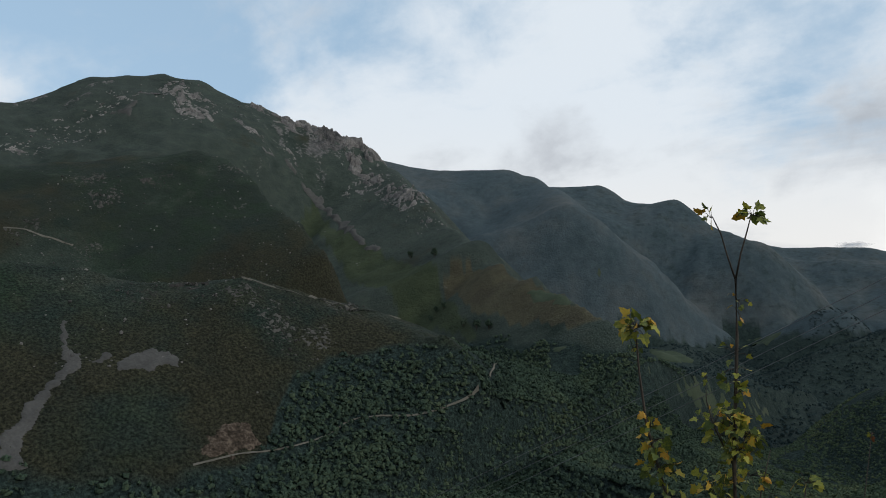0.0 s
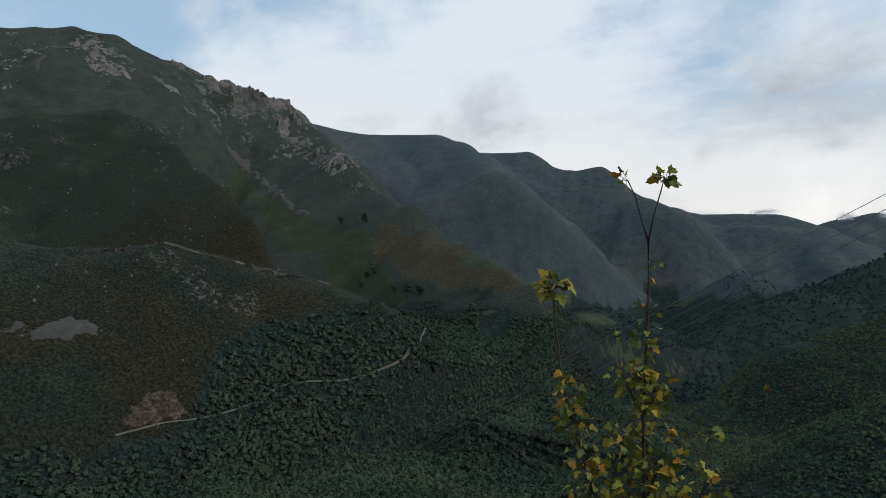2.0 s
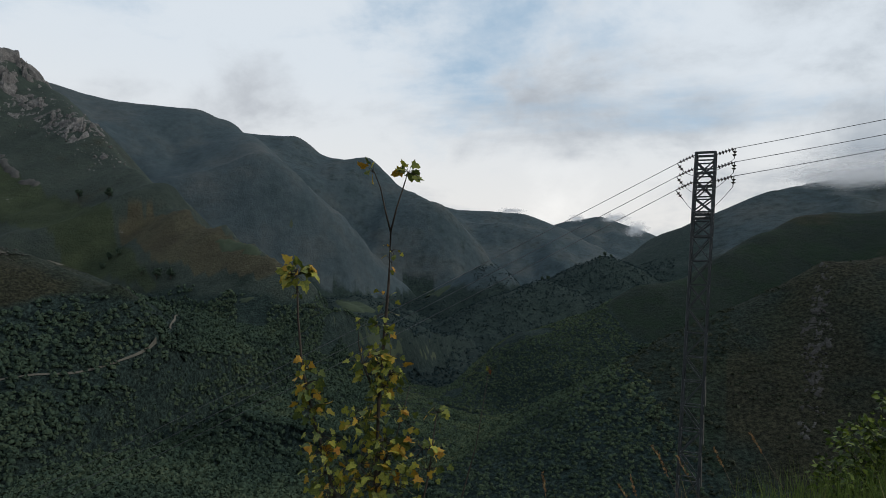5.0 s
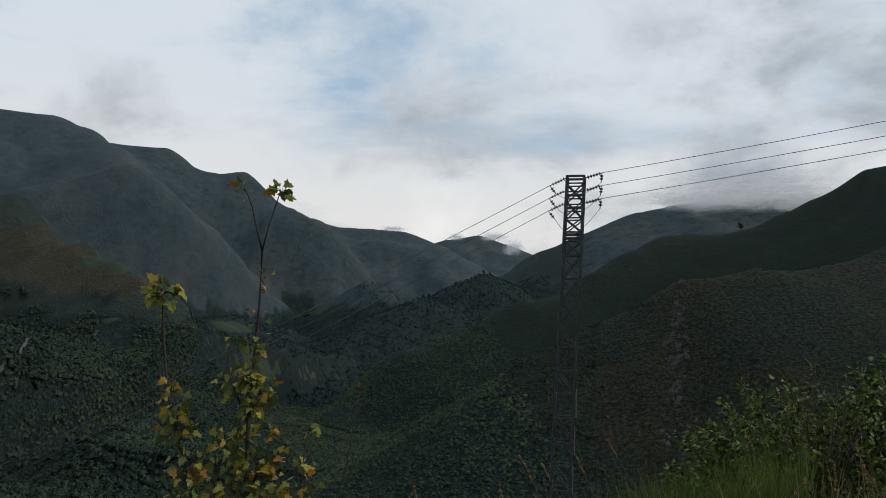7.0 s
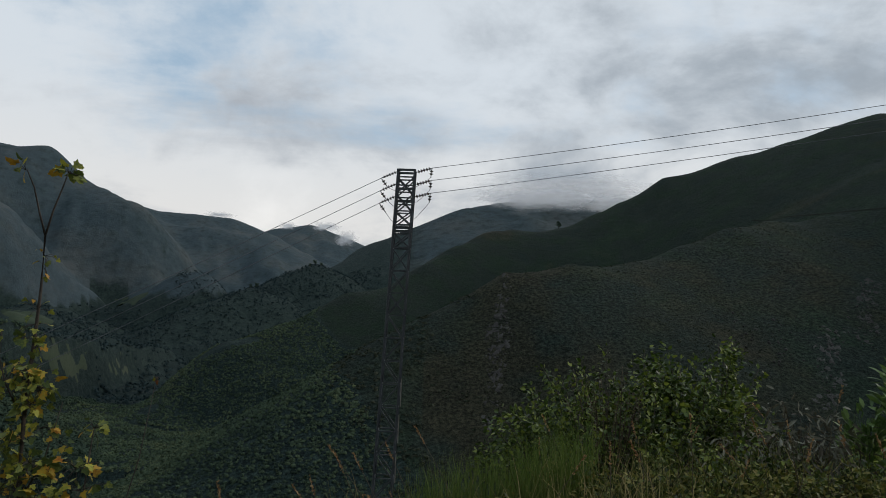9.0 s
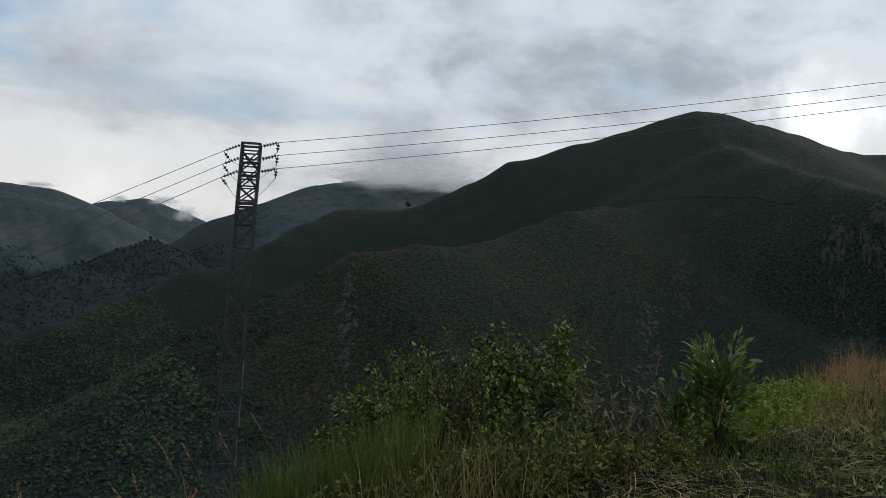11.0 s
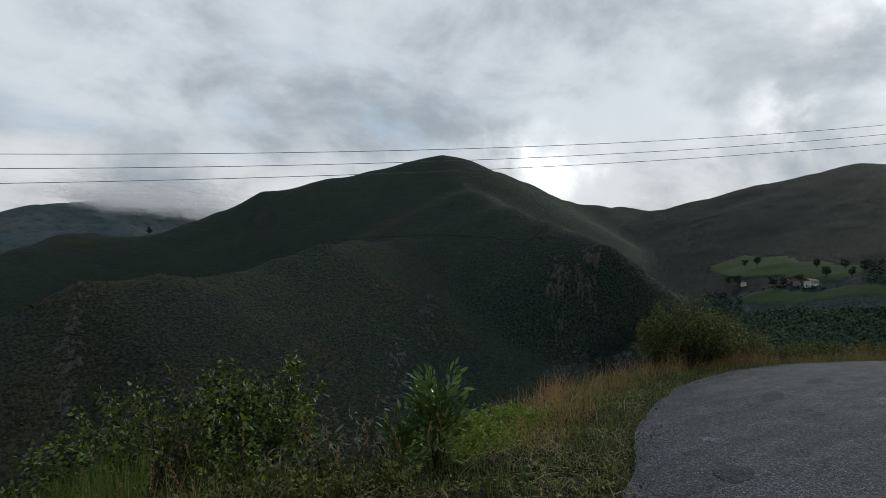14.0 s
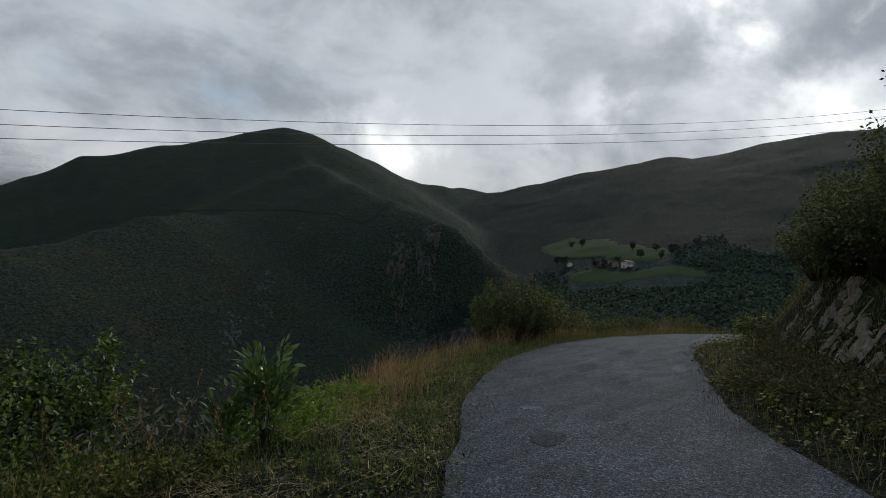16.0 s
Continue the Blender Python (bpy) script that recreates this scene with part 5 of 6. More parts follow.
def far_tree(bg, d, high, label, seed, group=""):
    x, y = d * math.sin(radians(bg)), d * math.cos(radians(bg))
    z = float(level(x, y))
    rng = np.random.default_rng(seed)
    root = holder("tree", (x, y, z), label, "tree", group)
    limbs = [([(0, 0, -0.5), (0.1, 0.05, high * 0.25), (0.15, -0.1, high * 0.5)], [0.035 * high, 0.028 * high, 0.012 * high])]
    for k in range(5):
        a = rng.uniform(0, 6.3)
        limbs.append(([(0.1, 0, high * 0.25), (high * 0.12 * math.cos(a), high * 0.12 * math.sin(a), high * 0.45), (high * 0.22 * math.cos(a), high * 0.22 * math.sin(a), high * 0.65)], [0.018 * high, 0.012 * high, 0.005 * high]))
    part("trunk", join_tubes(limbs, 5), M_BARK, root)
    m = 26
    a, rr2, hh = rng.uniform(0, 6.3, m), np.sqrt(rng.uniform(0, 1, m)) * high * 0.30, rng.uniform(0.35, 0.92, m) * high
    me = crowns("crown", rr2 * np.cos(a), rr2 * np.sin(a), hh - 0.1 * high, high * rng.uniform(0.10, 0.18, m), 14, seed)
    part("crown", me, M_WOODS, root)


for i, (bg, d, h) in enumerate(((-0.4, 1795, 13), (0.1, 1815, 11), (-0.8, 1770, 10), (-4.9, 1555, 12), (-5.4, 1540, 9), (19.6, 860, 9), (-39.8, 915, 13), (-41.8, 963, 12), (-39.5, 829, 9), (-38.9, 822, 9), (-39.9, 815, 8), (-36.1, 729, 11), (-35.1, 718, 11), (-37.2, 752, 8), (67.6, 650, 9), (73.4, 585, 8), (66.2, 590, 9), (69.4, 560, 8), (68.6, 565, 8), (70.4, 562, 7), (74.6, 566, 9), (72.2, 570, 8), (66.8, 660, 7), (71.6, 600, 8), (73.8, 560, 7), (65.6, 600, 8))):
    far_tree(bg, d, h, "round leafy tree standing alone on a grassy slope", 900 + i, "lone trees on the slopes")

# ---- low cloud on the far tops ----


def cloud_material():
    m = bpy.data.materials.new("thin_cloud")
    m.use_nodes = True
    nt = m.node_tree
    N, L = nt.nodes.new, nt.links.new
    nt.nodes.remove(nt.nodes["Principled BSDF"])
    tc, no, gr, mp = N("ShaderNodeTexCoord"), N("ShaderNodeTexNoise"), N("ShaderNodeTexGradient"), N("ShaderNodeMapRange")
    L(tc.outputs["Object"], no.inputs["Vector"])
    no.inputs["Scale"].default_value, no.inputs["Detail"].default_value, no.inputs["Roughness"].default_value = 1.7, 7, 0.58
    gr.gradient_type = "SPHERICAL"
    L(tc.outputs["Object"], gr.inputs["Vector"])
    ad = N("ShaderNodeMath")
    ad.operation = "MULTIPLY_ADD"
    L(gr.outputs["Fac"], ad.inputs[0])
    ad.inputs[1].default_value = 0.85
    L(no.outputs[0], ad.inputs[2])
    L(ad.outputs[0], mp.inputs[0])
    mp.interpolation_type = "SMOOTHSTEP"
    mp.inputs[1].default_value, mp.inputs[2].default_value, mp.inputs[4].default_value = 0.62, 1.22, 0.85
    df, tl, tr, m1, m2 = N("ShaderNodeBsdfDiffuse"), N("ShaderNodeBsdfTranslucent"), N("ShaderNodeBsdfTransparent"), N("ShaderNodeMixShader"), N("ShaderNodeMixShader")
    df.inputs[0].default_value = tl.inputs[0].default_value = (0.9, 0.9, 0.92, 1)
    m1.inputs[0].default_value = 0.5
    L(df.outputs[0], m1.inputs[1]), L(tl.outputs[0], m1.inputs[2])
    L(mp.outputs[0], m2.inputs[0]), L(tr.outputs[0], m2.inputs[1]), L(m1.outputs[0], m2.inputs[2])
    L(m2.outputs[0], nt.nodes["Material Output"].inputs[0])
    return m


M_CLOUD = cloud_material()


def cloud_sheet(bg, d, rise, wide, high, seed):
    """A soft bulging veil of cloud hanging on a hilltop."""
    u, v = np.meshgrid(np.linspace(-1, 1, 25), np.linspace(-1, 1, 17))
    w = 0.25 * (1 - u * u) * (1 - v * v) + 0.06 * fbm(u, v, 0.5, 2, seed)
    i = np.arange(u.size).reshape(u.shape)
    q = np.stack([i[:-1, :-1], i[:-1, 1:], i[1:, 1:], i[1:, :-1]], -1).reshape(-1, 4)
    me = smooth(fast_mesh("cloud", np.stack([u, -w, v], -1).reshape(-1, 3), q))
    ob = tagged(part("cloud", me, M_CLOUD), "thin white cloud clinging to a far hilltop", "cloud", kind="structure")
    ob.location = far(bg, d, rise)
    ob.rotation_euler.z = -radians(bg)
    ob.scale = (wide, wide * 0.4, high)
    ob.visible_shadow = False


for i, (bg, d, rise, wide, high) in enumerate(((18, 2230, 9.6, 260, 62), (21, 2330, 9.9, 300, 70), (15.5, 2380, 9.7, 190, 40), (24, 2200, 9.3, 180, 55), (19, 2900, 10.6, 460, 90), (1.9, 4150, 5.8, 90, 75), (0.2, 4250, 6.7, 110, 45), (-8.2, 3380, 7.1, 90, 22), (-2.8, 4250, 6.6, 70, 35))):
    cloud_sheet(bg, d, rise, wide, high, i)

# ---- farm ----


def box_mesh(sx, sy, sz, bevel=0.0):
    bm = bmesh.new()
    bmesh.ops.create_cube(bm, size=1)
    bmesh.ops.scale(bm, vec=(sx, sy, sz), verts=bm.verts)
    bmesh.ops.translate(bm, vec=(0, 0, sz / 2), verts=bm.verts)
    if bevel:
        bmesh.ops.bevel(bm, geom=bm.edges[:], offset=bevel, segments=1, affect="EDGES")
    return bm


def farmhouse(at, turn, length, depth, high, wall_mat, label):
    x, y = at
    z = float(level(x, y))
    root = holder("farmhouse", (x, y, z), label, "house", "farm buildings")
    root.rotation_euler.z = radians(turn)
    part("wall", box_mesh(length, depth, high + 1), wall_mat, root).location.z = -1
    bm = bmesh.new()
    o, rise = 0.5, depth * 0.28
    v = [bm.verts.new(c) for c in ((-length / 2 - o, -depth / 2 - o, high - 0.2), (length / 2 + o, -depth / 2 - o, high - 0.2), (length / 2 + o, depth / 2 + o, high - 0.2), (-length / 2 - o, depth / 2 + o, high - 0.2), (-length / 2 - o, 0, high + rise), (length / 2 + o, 0, high + rise))]
    for f in ((0, 1, 5, 4), (2, 3, 4, 5), (0, 4, 3), (1, 2, 5), (3, 2, 1, 0)):
        bm.faces.new([v[i] for i in f])
    part("roof", bm, M_ROOF, root)
    for k in range(3):
        for face in (-1, 1):
            w = part("window", box_mesh(0.9, 0.2, 1.2), M_DARKGLASS, root)
            w.location = ((k - 1) * length * 0.3, face * depth / 2, high * 0.5)
    c = part("chimney", box_mesh(0.7, 0.7, 1.6), M_STONEWALL, root)
    c.location = (length * 0.25, 0, high + rise - 0.8)


farmhouse((523, 178), -20, 8.5, 5.5, 4.0, M_WHITEWALL, "whitewashed farmhouse with clay tile roof")
farmhouse((529, 190), 15, 6.5, 4.8, 3.2, M_STONEWALL, "small stone barn with clay tile roof")
farmhouse((532, 201), -10, 8, 5.5, 3.4, M_STONEWALL, "rubble stone farm building with clay tile roof")
farmhouse((541, 234), 30, 5, 4, 2.8, M_WHITEWALL, "small pale outbuilding with clay tile roof")

# ---- pylon and lines ----
PY = Vector((2.93, 25.75, 0.0))
py_ground = float(level(PY.x, PY.y))
PYLON_TOP, SLANT = 6.92, 0.034
pylon = holder("pylon", (PY.x, PY.y, py_ground), "slender galvanised steel lattice power pylon on steep slope", "pylon")
TWIST = radians(-11)


def py_at(u, v, z):
    """A point of the lattice: -1 to 1 across its two sides, at a height."""
    half = 0.315 + 0.0022 * (PYLON_TOP - z)
    c, s_ = math.cos(TWIST), math.sin(TWIST)
    return Vector((PY.x + SLANT * (z + 4.5) + half * (u * c - v * s_), PY.y + half * (u * s_ + v * c), z))


corners = ((-1, -1), (1, -1), (1, 1), (-1, 1))
SEAM = PYLON_TOP - 3.0
for u, v in corners:
    under("leg", bars([(py_at(u, v, SEAM), py_at(u, v, PYLON_TOP), 0.058, 0.055)]), M_STEEL, pylon)
    under("leg", bars([(py_at(u, v, py_ground - 0.3), py_at(u, v, SEAM), 0.045, 0.045)]), M_STEEL, pylon)


def face_bar(name, k, za, zb, rad, flip=False):
    """A member across one face of the lattice, from one leg to the next."""
    a, b_ = corners[k], corners[(k + 1) % 4]
    if flip:
        a, b_ = b_, a
    under(name, bars([(py_at(*a, za), py_at(*b_, zb), rad, rad)]), M_STEEL, pylon)


for k in range(4):
    for d in (0.03, 0.30, 0.62, 0.78, 1.10, 1.26, 1.60, 2.12, 2.98):
        face_bar("crossbar", k, PYLON_TOP - d, PYLON_TOP - d, 0.034 if d > 0.1 else 0.055)
    for d0, d1 in ((0.30, 0.95), (0.95, 1.60), (1.60, 2.12), (2.42, 2.98)):
        face_bar("brace", k, PYLON_TOP - d0, PYLON_TOP - d1, 0.032)
        face_bar("brace", k, PYLON_TOP - d0, PYLON_TOP - d1, 0.032, True)
    a, b_ = py_at(*corners[k], PYLON_TOP - 2.27), py_at(*corners[(k + 1) % 4], PYLON_TOP - 2.27)
    for dz in (-0.13, 0.0, 0.13):
        under("plate", bars([(a + Vector((0, 0, dz)), b_ + Vector((0, 0, dz)), 0.035, 0.035)]), M_STEEL, pylon, "perforated steel joint plate")
z1, i = SEAM, 0
while z1 > py_ground + 0.4:
    z0 = z1 - 0.84
    for k in range(4):
        face_bar("brace", k, z1, z0, 0.028, (i + k // 2) % 2 == 0)
        if i < 3:
            face_bar("brace", k, z1, z0, 0.024, (i + k // 2) % 2 == 1)
        face_bar("crossbar", k, z0, z0, 0.024)
    z1, i = z0, i + 1
# pale strips added in place of light caught by the leg edge
for zz in (-0.9, -2.2, -3.6):
    a = py_at(1, -1, zz)
    under("leg_highlight", bars([(a + Vector((0.07, -0.03, 0)), a + Vector((0.07, -0.03, -1.0)), 0.022, 0.022)]), M_STONEWALL, pylon, "pale strip standing in for light on the leg edge")


def insulator(a, way, n, label):
    """A string of ribbed discs from a, along a direction."""
    w = Vector(way).normalized()
    root = holder("insulator", a, label, "insulator", "insulators of the pylon")
    a = Vector(a)
    under("rod", bars([(a, a + w * (0.16 + 0.11 * n), 0.016, 0.016)], 6), M_STEEL, root)
    for k in range(n):
        c = a + w * (0.13 + 0.11 * k)
        under("disc", bars([(c - w * 0.018, c + w * 0.028, 0.075, 0.03)], 10), M_GLASSY, root)
    return a + w * (0.16 + 0.11 * n)


def cable(name, pts, rad, label):
    tagged(part(name, tube(pts, [rad] * len(pts), 5), M_CABLE), label, "cable", "cables of the power line")


def sagging(a, b_, sag, n=40):
    a, b_ = Vector(a), Vector(b_)
    return [a.lerp(b_, t) - Vector((0, 0, 4 * sag * t * (1 - t))) for t in (i / n for i in range(n + 1))]


left_end = ((-108, 35.0, -47.2), (-108, 34.0, -48.6), (-108, 35.6, -49.4))
right_end = ((112.4, -24.2, 35.4), (112.4, -24.2, 34.6), (112.4, -24.2, 32.0))
for k in range(3):
    z = PYLON_TOP - 0.04 - 0.48 * k
    la, ra = py_at(-1.05, -0.2, z), py_at(1.05, 0.2, z)
    lw = (Vector(left_end[k]) - la).normalized()
    rw = (Vector(right_end[k]) - ra).normalized()
    le = insulator(la, lw, 5, "string of brown glazed discs anchoring a cable")
    re_ = insulator(ra, rw, 5, "string of brown glazed discs anchoring a cable")
    cable("power_cable", sagging(le, left_end[k], 1.6, 60), 0.011, "thin dark overhead power cable running down valley")
    cable("power_cable", sagging(re_, right_end[k], (4.05, 3.94, 3.15)[k], 60), 0.011, "thin dark overhead power cable running uphill")
    ld = insulator(le + Vector((0.02, 0, -0.02)), (0.45, -0.1, -0.6), 2, "short hanging insulator for the jumper cable")
    rd = insulator(re_ + Vector((-0.05, 0, -0.02)), (-0.1, -0.1, -1), 2, "short hanging insulator for the jumper cable")
    low = z - 0.75 - 0.25 * k
    mid = py_at(0, -1.9, low)
    cable("jumper_cable", smooth_line([ld, ld, ld.lerp(mid, 0.5) - Vector((0, 0, 0.12)), mid, rd.lerp(mid, 0.5) - Vector((0, 0, 0.12)), rd, rd], 0.1), 0.009, "drooping jumper cable round the pylon")

# ---- maple sapling ----


def maple_leaf(seed):
    """A five-lobed leaf with a folded, slightly curled blade."""
    rng = np.random.default_rng(seed)
    outline = []
    for ang, rad in ((-150, 0.22), (-125, 0.50), (-105, 0.40), (-82, 0.74), (-58, 0.46), (-42, 0.52), (-22, 0.84), (-12, 0.80), (0, 1.0), (12, 0.80), (22, 0.84), (42, 0.52), (58, 0.46), (82, 0.74), (105, 0.40), (125, 0.50), (150, 0.22)):
        a, r = radians(ang), rad * rng.uniform(0.92, 1.08)
        x, y = r * math.sin(a), r * math.cos(a) + 0.12
        outline.append((x, y, 0.16 * abs(x) - 0.22 * (x * x + y * y) * rng.uniform(0.6, 1.4) + rng.normal() * 0.02))
    mids = [(0, y, -0.03 - 0.12 * y * y) for y in (0.05, 0.45)]
    verts = outline + mids + [(0, -0.02, 0)]
    n = len(outline)
    faces = []
    for i in range(n - 1):
        c = n + 1 if 4 <= i <= 11 else n
        faces.append((i, i + 1, c))
    faces += [(4, n + 1, n), (n + 1, 12, n), (0, n, n + 2), (n, n - 1, n + 2)]
    me = bpy.data.meshes.new("leaf")
    me.from_pydata(verts, [], faces)
    return smooth(me)


leaf_shapes = [maple_leaf(i) for i in range(4)]
for me in leaf_shapes:
    me.materials.append(M_MAPLE)
dry_shape = maple_leaf(9)
dry_shape.materials.append(M_MAPLE_DRY)

SAP = Vector((-0.79, 2.64, float(level(-0.79, 2.64))))
sapling = holder("maple_sapling", SAP, "slender young maple sapling with yellowing autumn leaves", "sapling")
under("stem", tube([SAP - Vector((0, 0, 0.1)), (-0.775, 2.655, 0.45), (-0.772, 2.66, 0.73), (-0.775, 2.66, 1.13), (-0.765, 2.66, 1.38), (-0.758, 2.66, 1.57), (-0.76, 2.66, 1.78)], [0.013, 0.0115, 0.010, 0.008, 0.0068, 0.0055, 0.0045], 8), M_BARK, sapling)
under("twig", tube([(-0.76, 2.66, 1.775), (-0.785, 2.655, 1.86), (-0.808, 2.65, 1.95), (-0.835, 2.64, 2.015)], [0.0042, 0.0036, 0.003, 0.002]), M_BARK, sapling)
under("twig", tube([(-0.76, 2.66, 1.775), (-0.742, 2.665, 1.87), (-0.718, 2.67, 1.96), (-0.705, 2.675, 2.015)], [0.0042, 0.0036, 0.003, 0.002]), M_BARK, sapling)
under("side_stem", tube([SAP + Vector((-0.02, 0, -0.05)), (-0.85, 2.625, 0.45), (-0.915, 2.61, 0.73), (-1.0, 2.57, 1.01), (-1.058, 2.55, 1.23), (-1.082, 2.54, 1.42), (-1.092, 2.53, 1.58)], [0.009, 0.008, 0.007, 0.0058, 0.005, 0.0042, 0.0034], 7), M_BARK, sapling)
under("twig", tube([(-0.775, 2.66, 1.10), (-0.84, 2.64, 1.24), (-0.862, 2.63, 1.33), (-0.862, 2.63, 1.42)], [0.004, 0.003, 0.0022, 0.0016]), M_BARK, sapling)
under("twig", tube([SAP + Vector((0.04, 0, 0)), (-0.62, 2.69, 0.55), (-0.57, 2.71, 0.85), (-0.555, 2.72, 1.07)], [0.006, 0.005, 0.0035, 0.0022]), M_BARK, sapling)
under("twig", tube([(-0.772, 2.66, 0.80), (-0.70, 2.68, 0.98), (-0.66, 2.69, 1.17)], [0.004, 0.003, 0.0016]), M_BARK, sapling)
rng = np.random.default_rng(5)


LEAF_SPOTS, STALKS = [], []


def cluster(at, count, spread, size, up=0.1, shape=None):
    """Leaves on stalks round a place on the sapling."""
    c = Vector(at)
    for k in range(count):
        d = Vector(rng.normal(size=3) * np.array([1, 0.7, 0.7]) + np.array([0, -0.15, up])).normalized()
        tip = c + d * spread * rng.uniform(0.35, 1.0)
        hang = Vector((d.x, d.y, d.z - rng.uniform(0.2, 1.1))).normalized()
        side_ = Vector(rng.normal(size=3)) * 0.85 + Vector((0, -0.8, 0.6))
        z_ = (side_ - hang * side_.dot(hang)).normalized()
        x_ = hang.cross(z_)
        s = 0.40 * size * rng.uniform(0.6, 1.35)
        m = Matrix((x_, hang, z_)).transposed().to_4x4()
        m.translation = tip - SAP
        LEAF_SPOTS.append((shape or leaf_shapes[rng.integers(4)], m @ Matrix.Diagonal((s, s, s, 1))))
        STALKS.append(([c, c.lerp(tip, 0.6) + Vector((0, 0, 0.006)), tip], [0.0012, 0.001, 0.001]))


cluster((-0.838, 2.64, 2.01), 6, 0.045, 0.07, 0.0)
cluster((-0.700, 2.675, 2.015), 10, 0.05, 0.075, 0.3)
cluster((-0.755, 2.66, 1.70), 6, 0.055, 0.036, -0.2)
cluster((-0.750, 2.66, 1.65), 4, 0.05, 0.044, -0.3)
cluster((-0.762, 2.66, 1.50), 6, 0.07, 0.051)
cluster((-0.762, 2.66, 1.45), 6, 0.06, 0.051)
cluster((-0.862, 2.63, 1.42), 3, 0.02, 0.044)
for zz, n_, w in ((1.36, 4, 0.06), (1.30, 5, 0.08), (1.24, 8, 0.12), (1.19, 9, 0.12), (1.13, 7, 0.10), (1.06, 7, 0.11), (1.0, 7, 0.12), (0.94, 9, 0.16), (0.88, 11, 0.19), (0.82, 12, 0.21), (0.76, 14, 0.23), (0.69, 14, 0.24), (0.6, 12, 0.24), (0.5, 9, 0.22)):
    for _ in range(3):
        cluster((-0.775 + 0.34 * w * rng.normal(), 2.655 + 0.3 * w * rng.normal(), zz + 0.02 * rng.normal()), int(1.45 * n_), 0.6 * w, 0.068)
cluster((-1.09, 2.53, 1.585), 34, 0.065, 0.080, 0.5)
cluster((-1.09, 2.53, 1.52), 4, 0.03, 0.035, -0.6)
for zz, n_ in ((1.22, 3), (1.17, 5), (1.12, 5), (1.07, 4)):
    cluster((-1.045 - (1.22 - zz) * -0.25, 2.555, zz), 4 * n_, 0.06, 0.066)
for zz, n_ in ((0.97, 5), (0.90, 6), (0.83, 6), (0.74, 5)):
    cluster((-0.985 + (0.97 - zz) * 0.3, 2.58, zz), 4 * n_, 0.10, 0.066)
cluster((-0.555, 2.72, 1.07), 14, 0.05, 0.06, 0.2)
cluster((-0.66, 2.69, 1.02), 7, 0.05, 0.055)
cluster((-0.60, 2.70, 0.93), 18, 0.09, 0.059)
cluster((-0.58, 2.70, 0.85), 16, 0.09, 0.059)
cluster((-0.36, 2.78, 1.25), 4, 0.014, 0.050, -0.4, dry_shape)
under("twig", tube([SAP + Vector((0.1, 0.02, 0)), (-0.48, 2.74, 0.6), (-0.40, 2.77, 0.95), (-0.36, 2.78, 1.26)], [0.004, 0.003, 0.002, 0.001]), M_BARK, sapling)

under("stalk", join_tubes(STALKS, 3), M_BARK, sapling)
order_ = list(range(len(LEAF_SPOTS)))
random.Random(4).shuffle(order_)
for k in order_[:300]:
    ob = part("leaf", LEAF_SPOTS[k][0], None, sapling)
    ob.matrix_basis = LEAF_SPOTS[k][1]
vs_, fs_ = [], []
for k in order_[300:]:
    me, m = LEAF_SPOTS[k]
    n0 = len(vs_)
    vs_ += [(m @ v.co)[:] for v in me.vertices]
    fs_ += [tuple(n0 + i for i in p.vertices) for p in me.polygons]
me = bpy.data.meshes.new("foliage")
me.from_pydata(vs_, [], fs_)
me.materials.append(M_MAPLE_JOINED)
tagged(part("foliage", smooth(me), None, sapling), kind="stuff")

# ---- verge ----
line_xy = np.array([(v.x, v.y) for v in road_line])
line_t = np.gradient(line_xy, axis=0)
line_t /= np.linalg.norm(line_t, axis=1)[:, None]


def beside(n, x0, x1, out0, out1, rng, power=1.0):
    """Places beside the road: outwards (downhill positive) from its edge, between two places along x."""
    ok = np.where((line_xy[:, 0] > x0) & (line_xy[:, 0] < x1) & (line_xy[:, 1] > -12))[0]
    i = rng.choice(ok, n)
    o = out0 + (out1 - out0) * rng.uniform(0, 1, n) ** power
    off = ROAD_HALF + o if out1 > 0 else o - ROAD_HALF
    off = off * road_wide(line_xy[i, 0])
    x = line_xy[i, 0] - line_t[i, 1] * off + rng.normal(size=n) * 0.1
    y = line_xy[i, 1] + line_t[i, 0] * off + rng.normal(size=n) * 0.1
    return x, y, level(x, y)


def grass(name, x, y, z, high, wide, mat, label, lean=0.35, wind=(0, 0), rng=None):
    h = high * rng.uniform(0.45, 1.15, len(x))
    return tagged(part(name, blades(x, y, z - 0.02, h, wide * rng.uniform(0.6, 1.3, len(x)), rng, lean, wind), mat), label, "grass", kind="stuff")


rng = np.random.default_rng(21)
x, y, z = beside(34000, -4, 13, -0.2, 3.6, rng)
k = fbm(x, y, 0.7, 3, 181) > -0.25 - 0.5 * rng.uniform(0, 1, len(x))
x, y, z = x[k], y[k], z[k]
grass("verge_grass", x, y, z, 0.13, 0.006, M_MIXGRASS, "short mown grass and litter on the road verge", 1.2, rng=rng)
for out0, out1 in ((-0.14, 0.30), (-0.30, 0.12)):
    x, y, z = beside(9000, -3, 26, out0, out1, rng)
    keep = fbm(x, y, 0.5, 3, 183) > -0.35
    grass("verge_grass", x[keep], y[keep], road_level(x[keep], y[keep]) - 0.03, 0.10, 0.006, M_MIXGRASS, "ragged short grass creeping over the road edge", 1.3, rng=rng)
x, y, z = beside(9000, 12, 25, 0.02, 2.0, rng)
grass("verge_grass", x, y, z, 0.16, 0.011, M_MIXGRASS, "short grass on the far road verge", 0.9, rng=rng)
x, y, z = beside(15000, 7.8, 27, 0.7, 2.3, rng)
k = fbm(x, y, 0.8, 3, 151) > -0.3 * rng.uniform(0, 1, len(x))
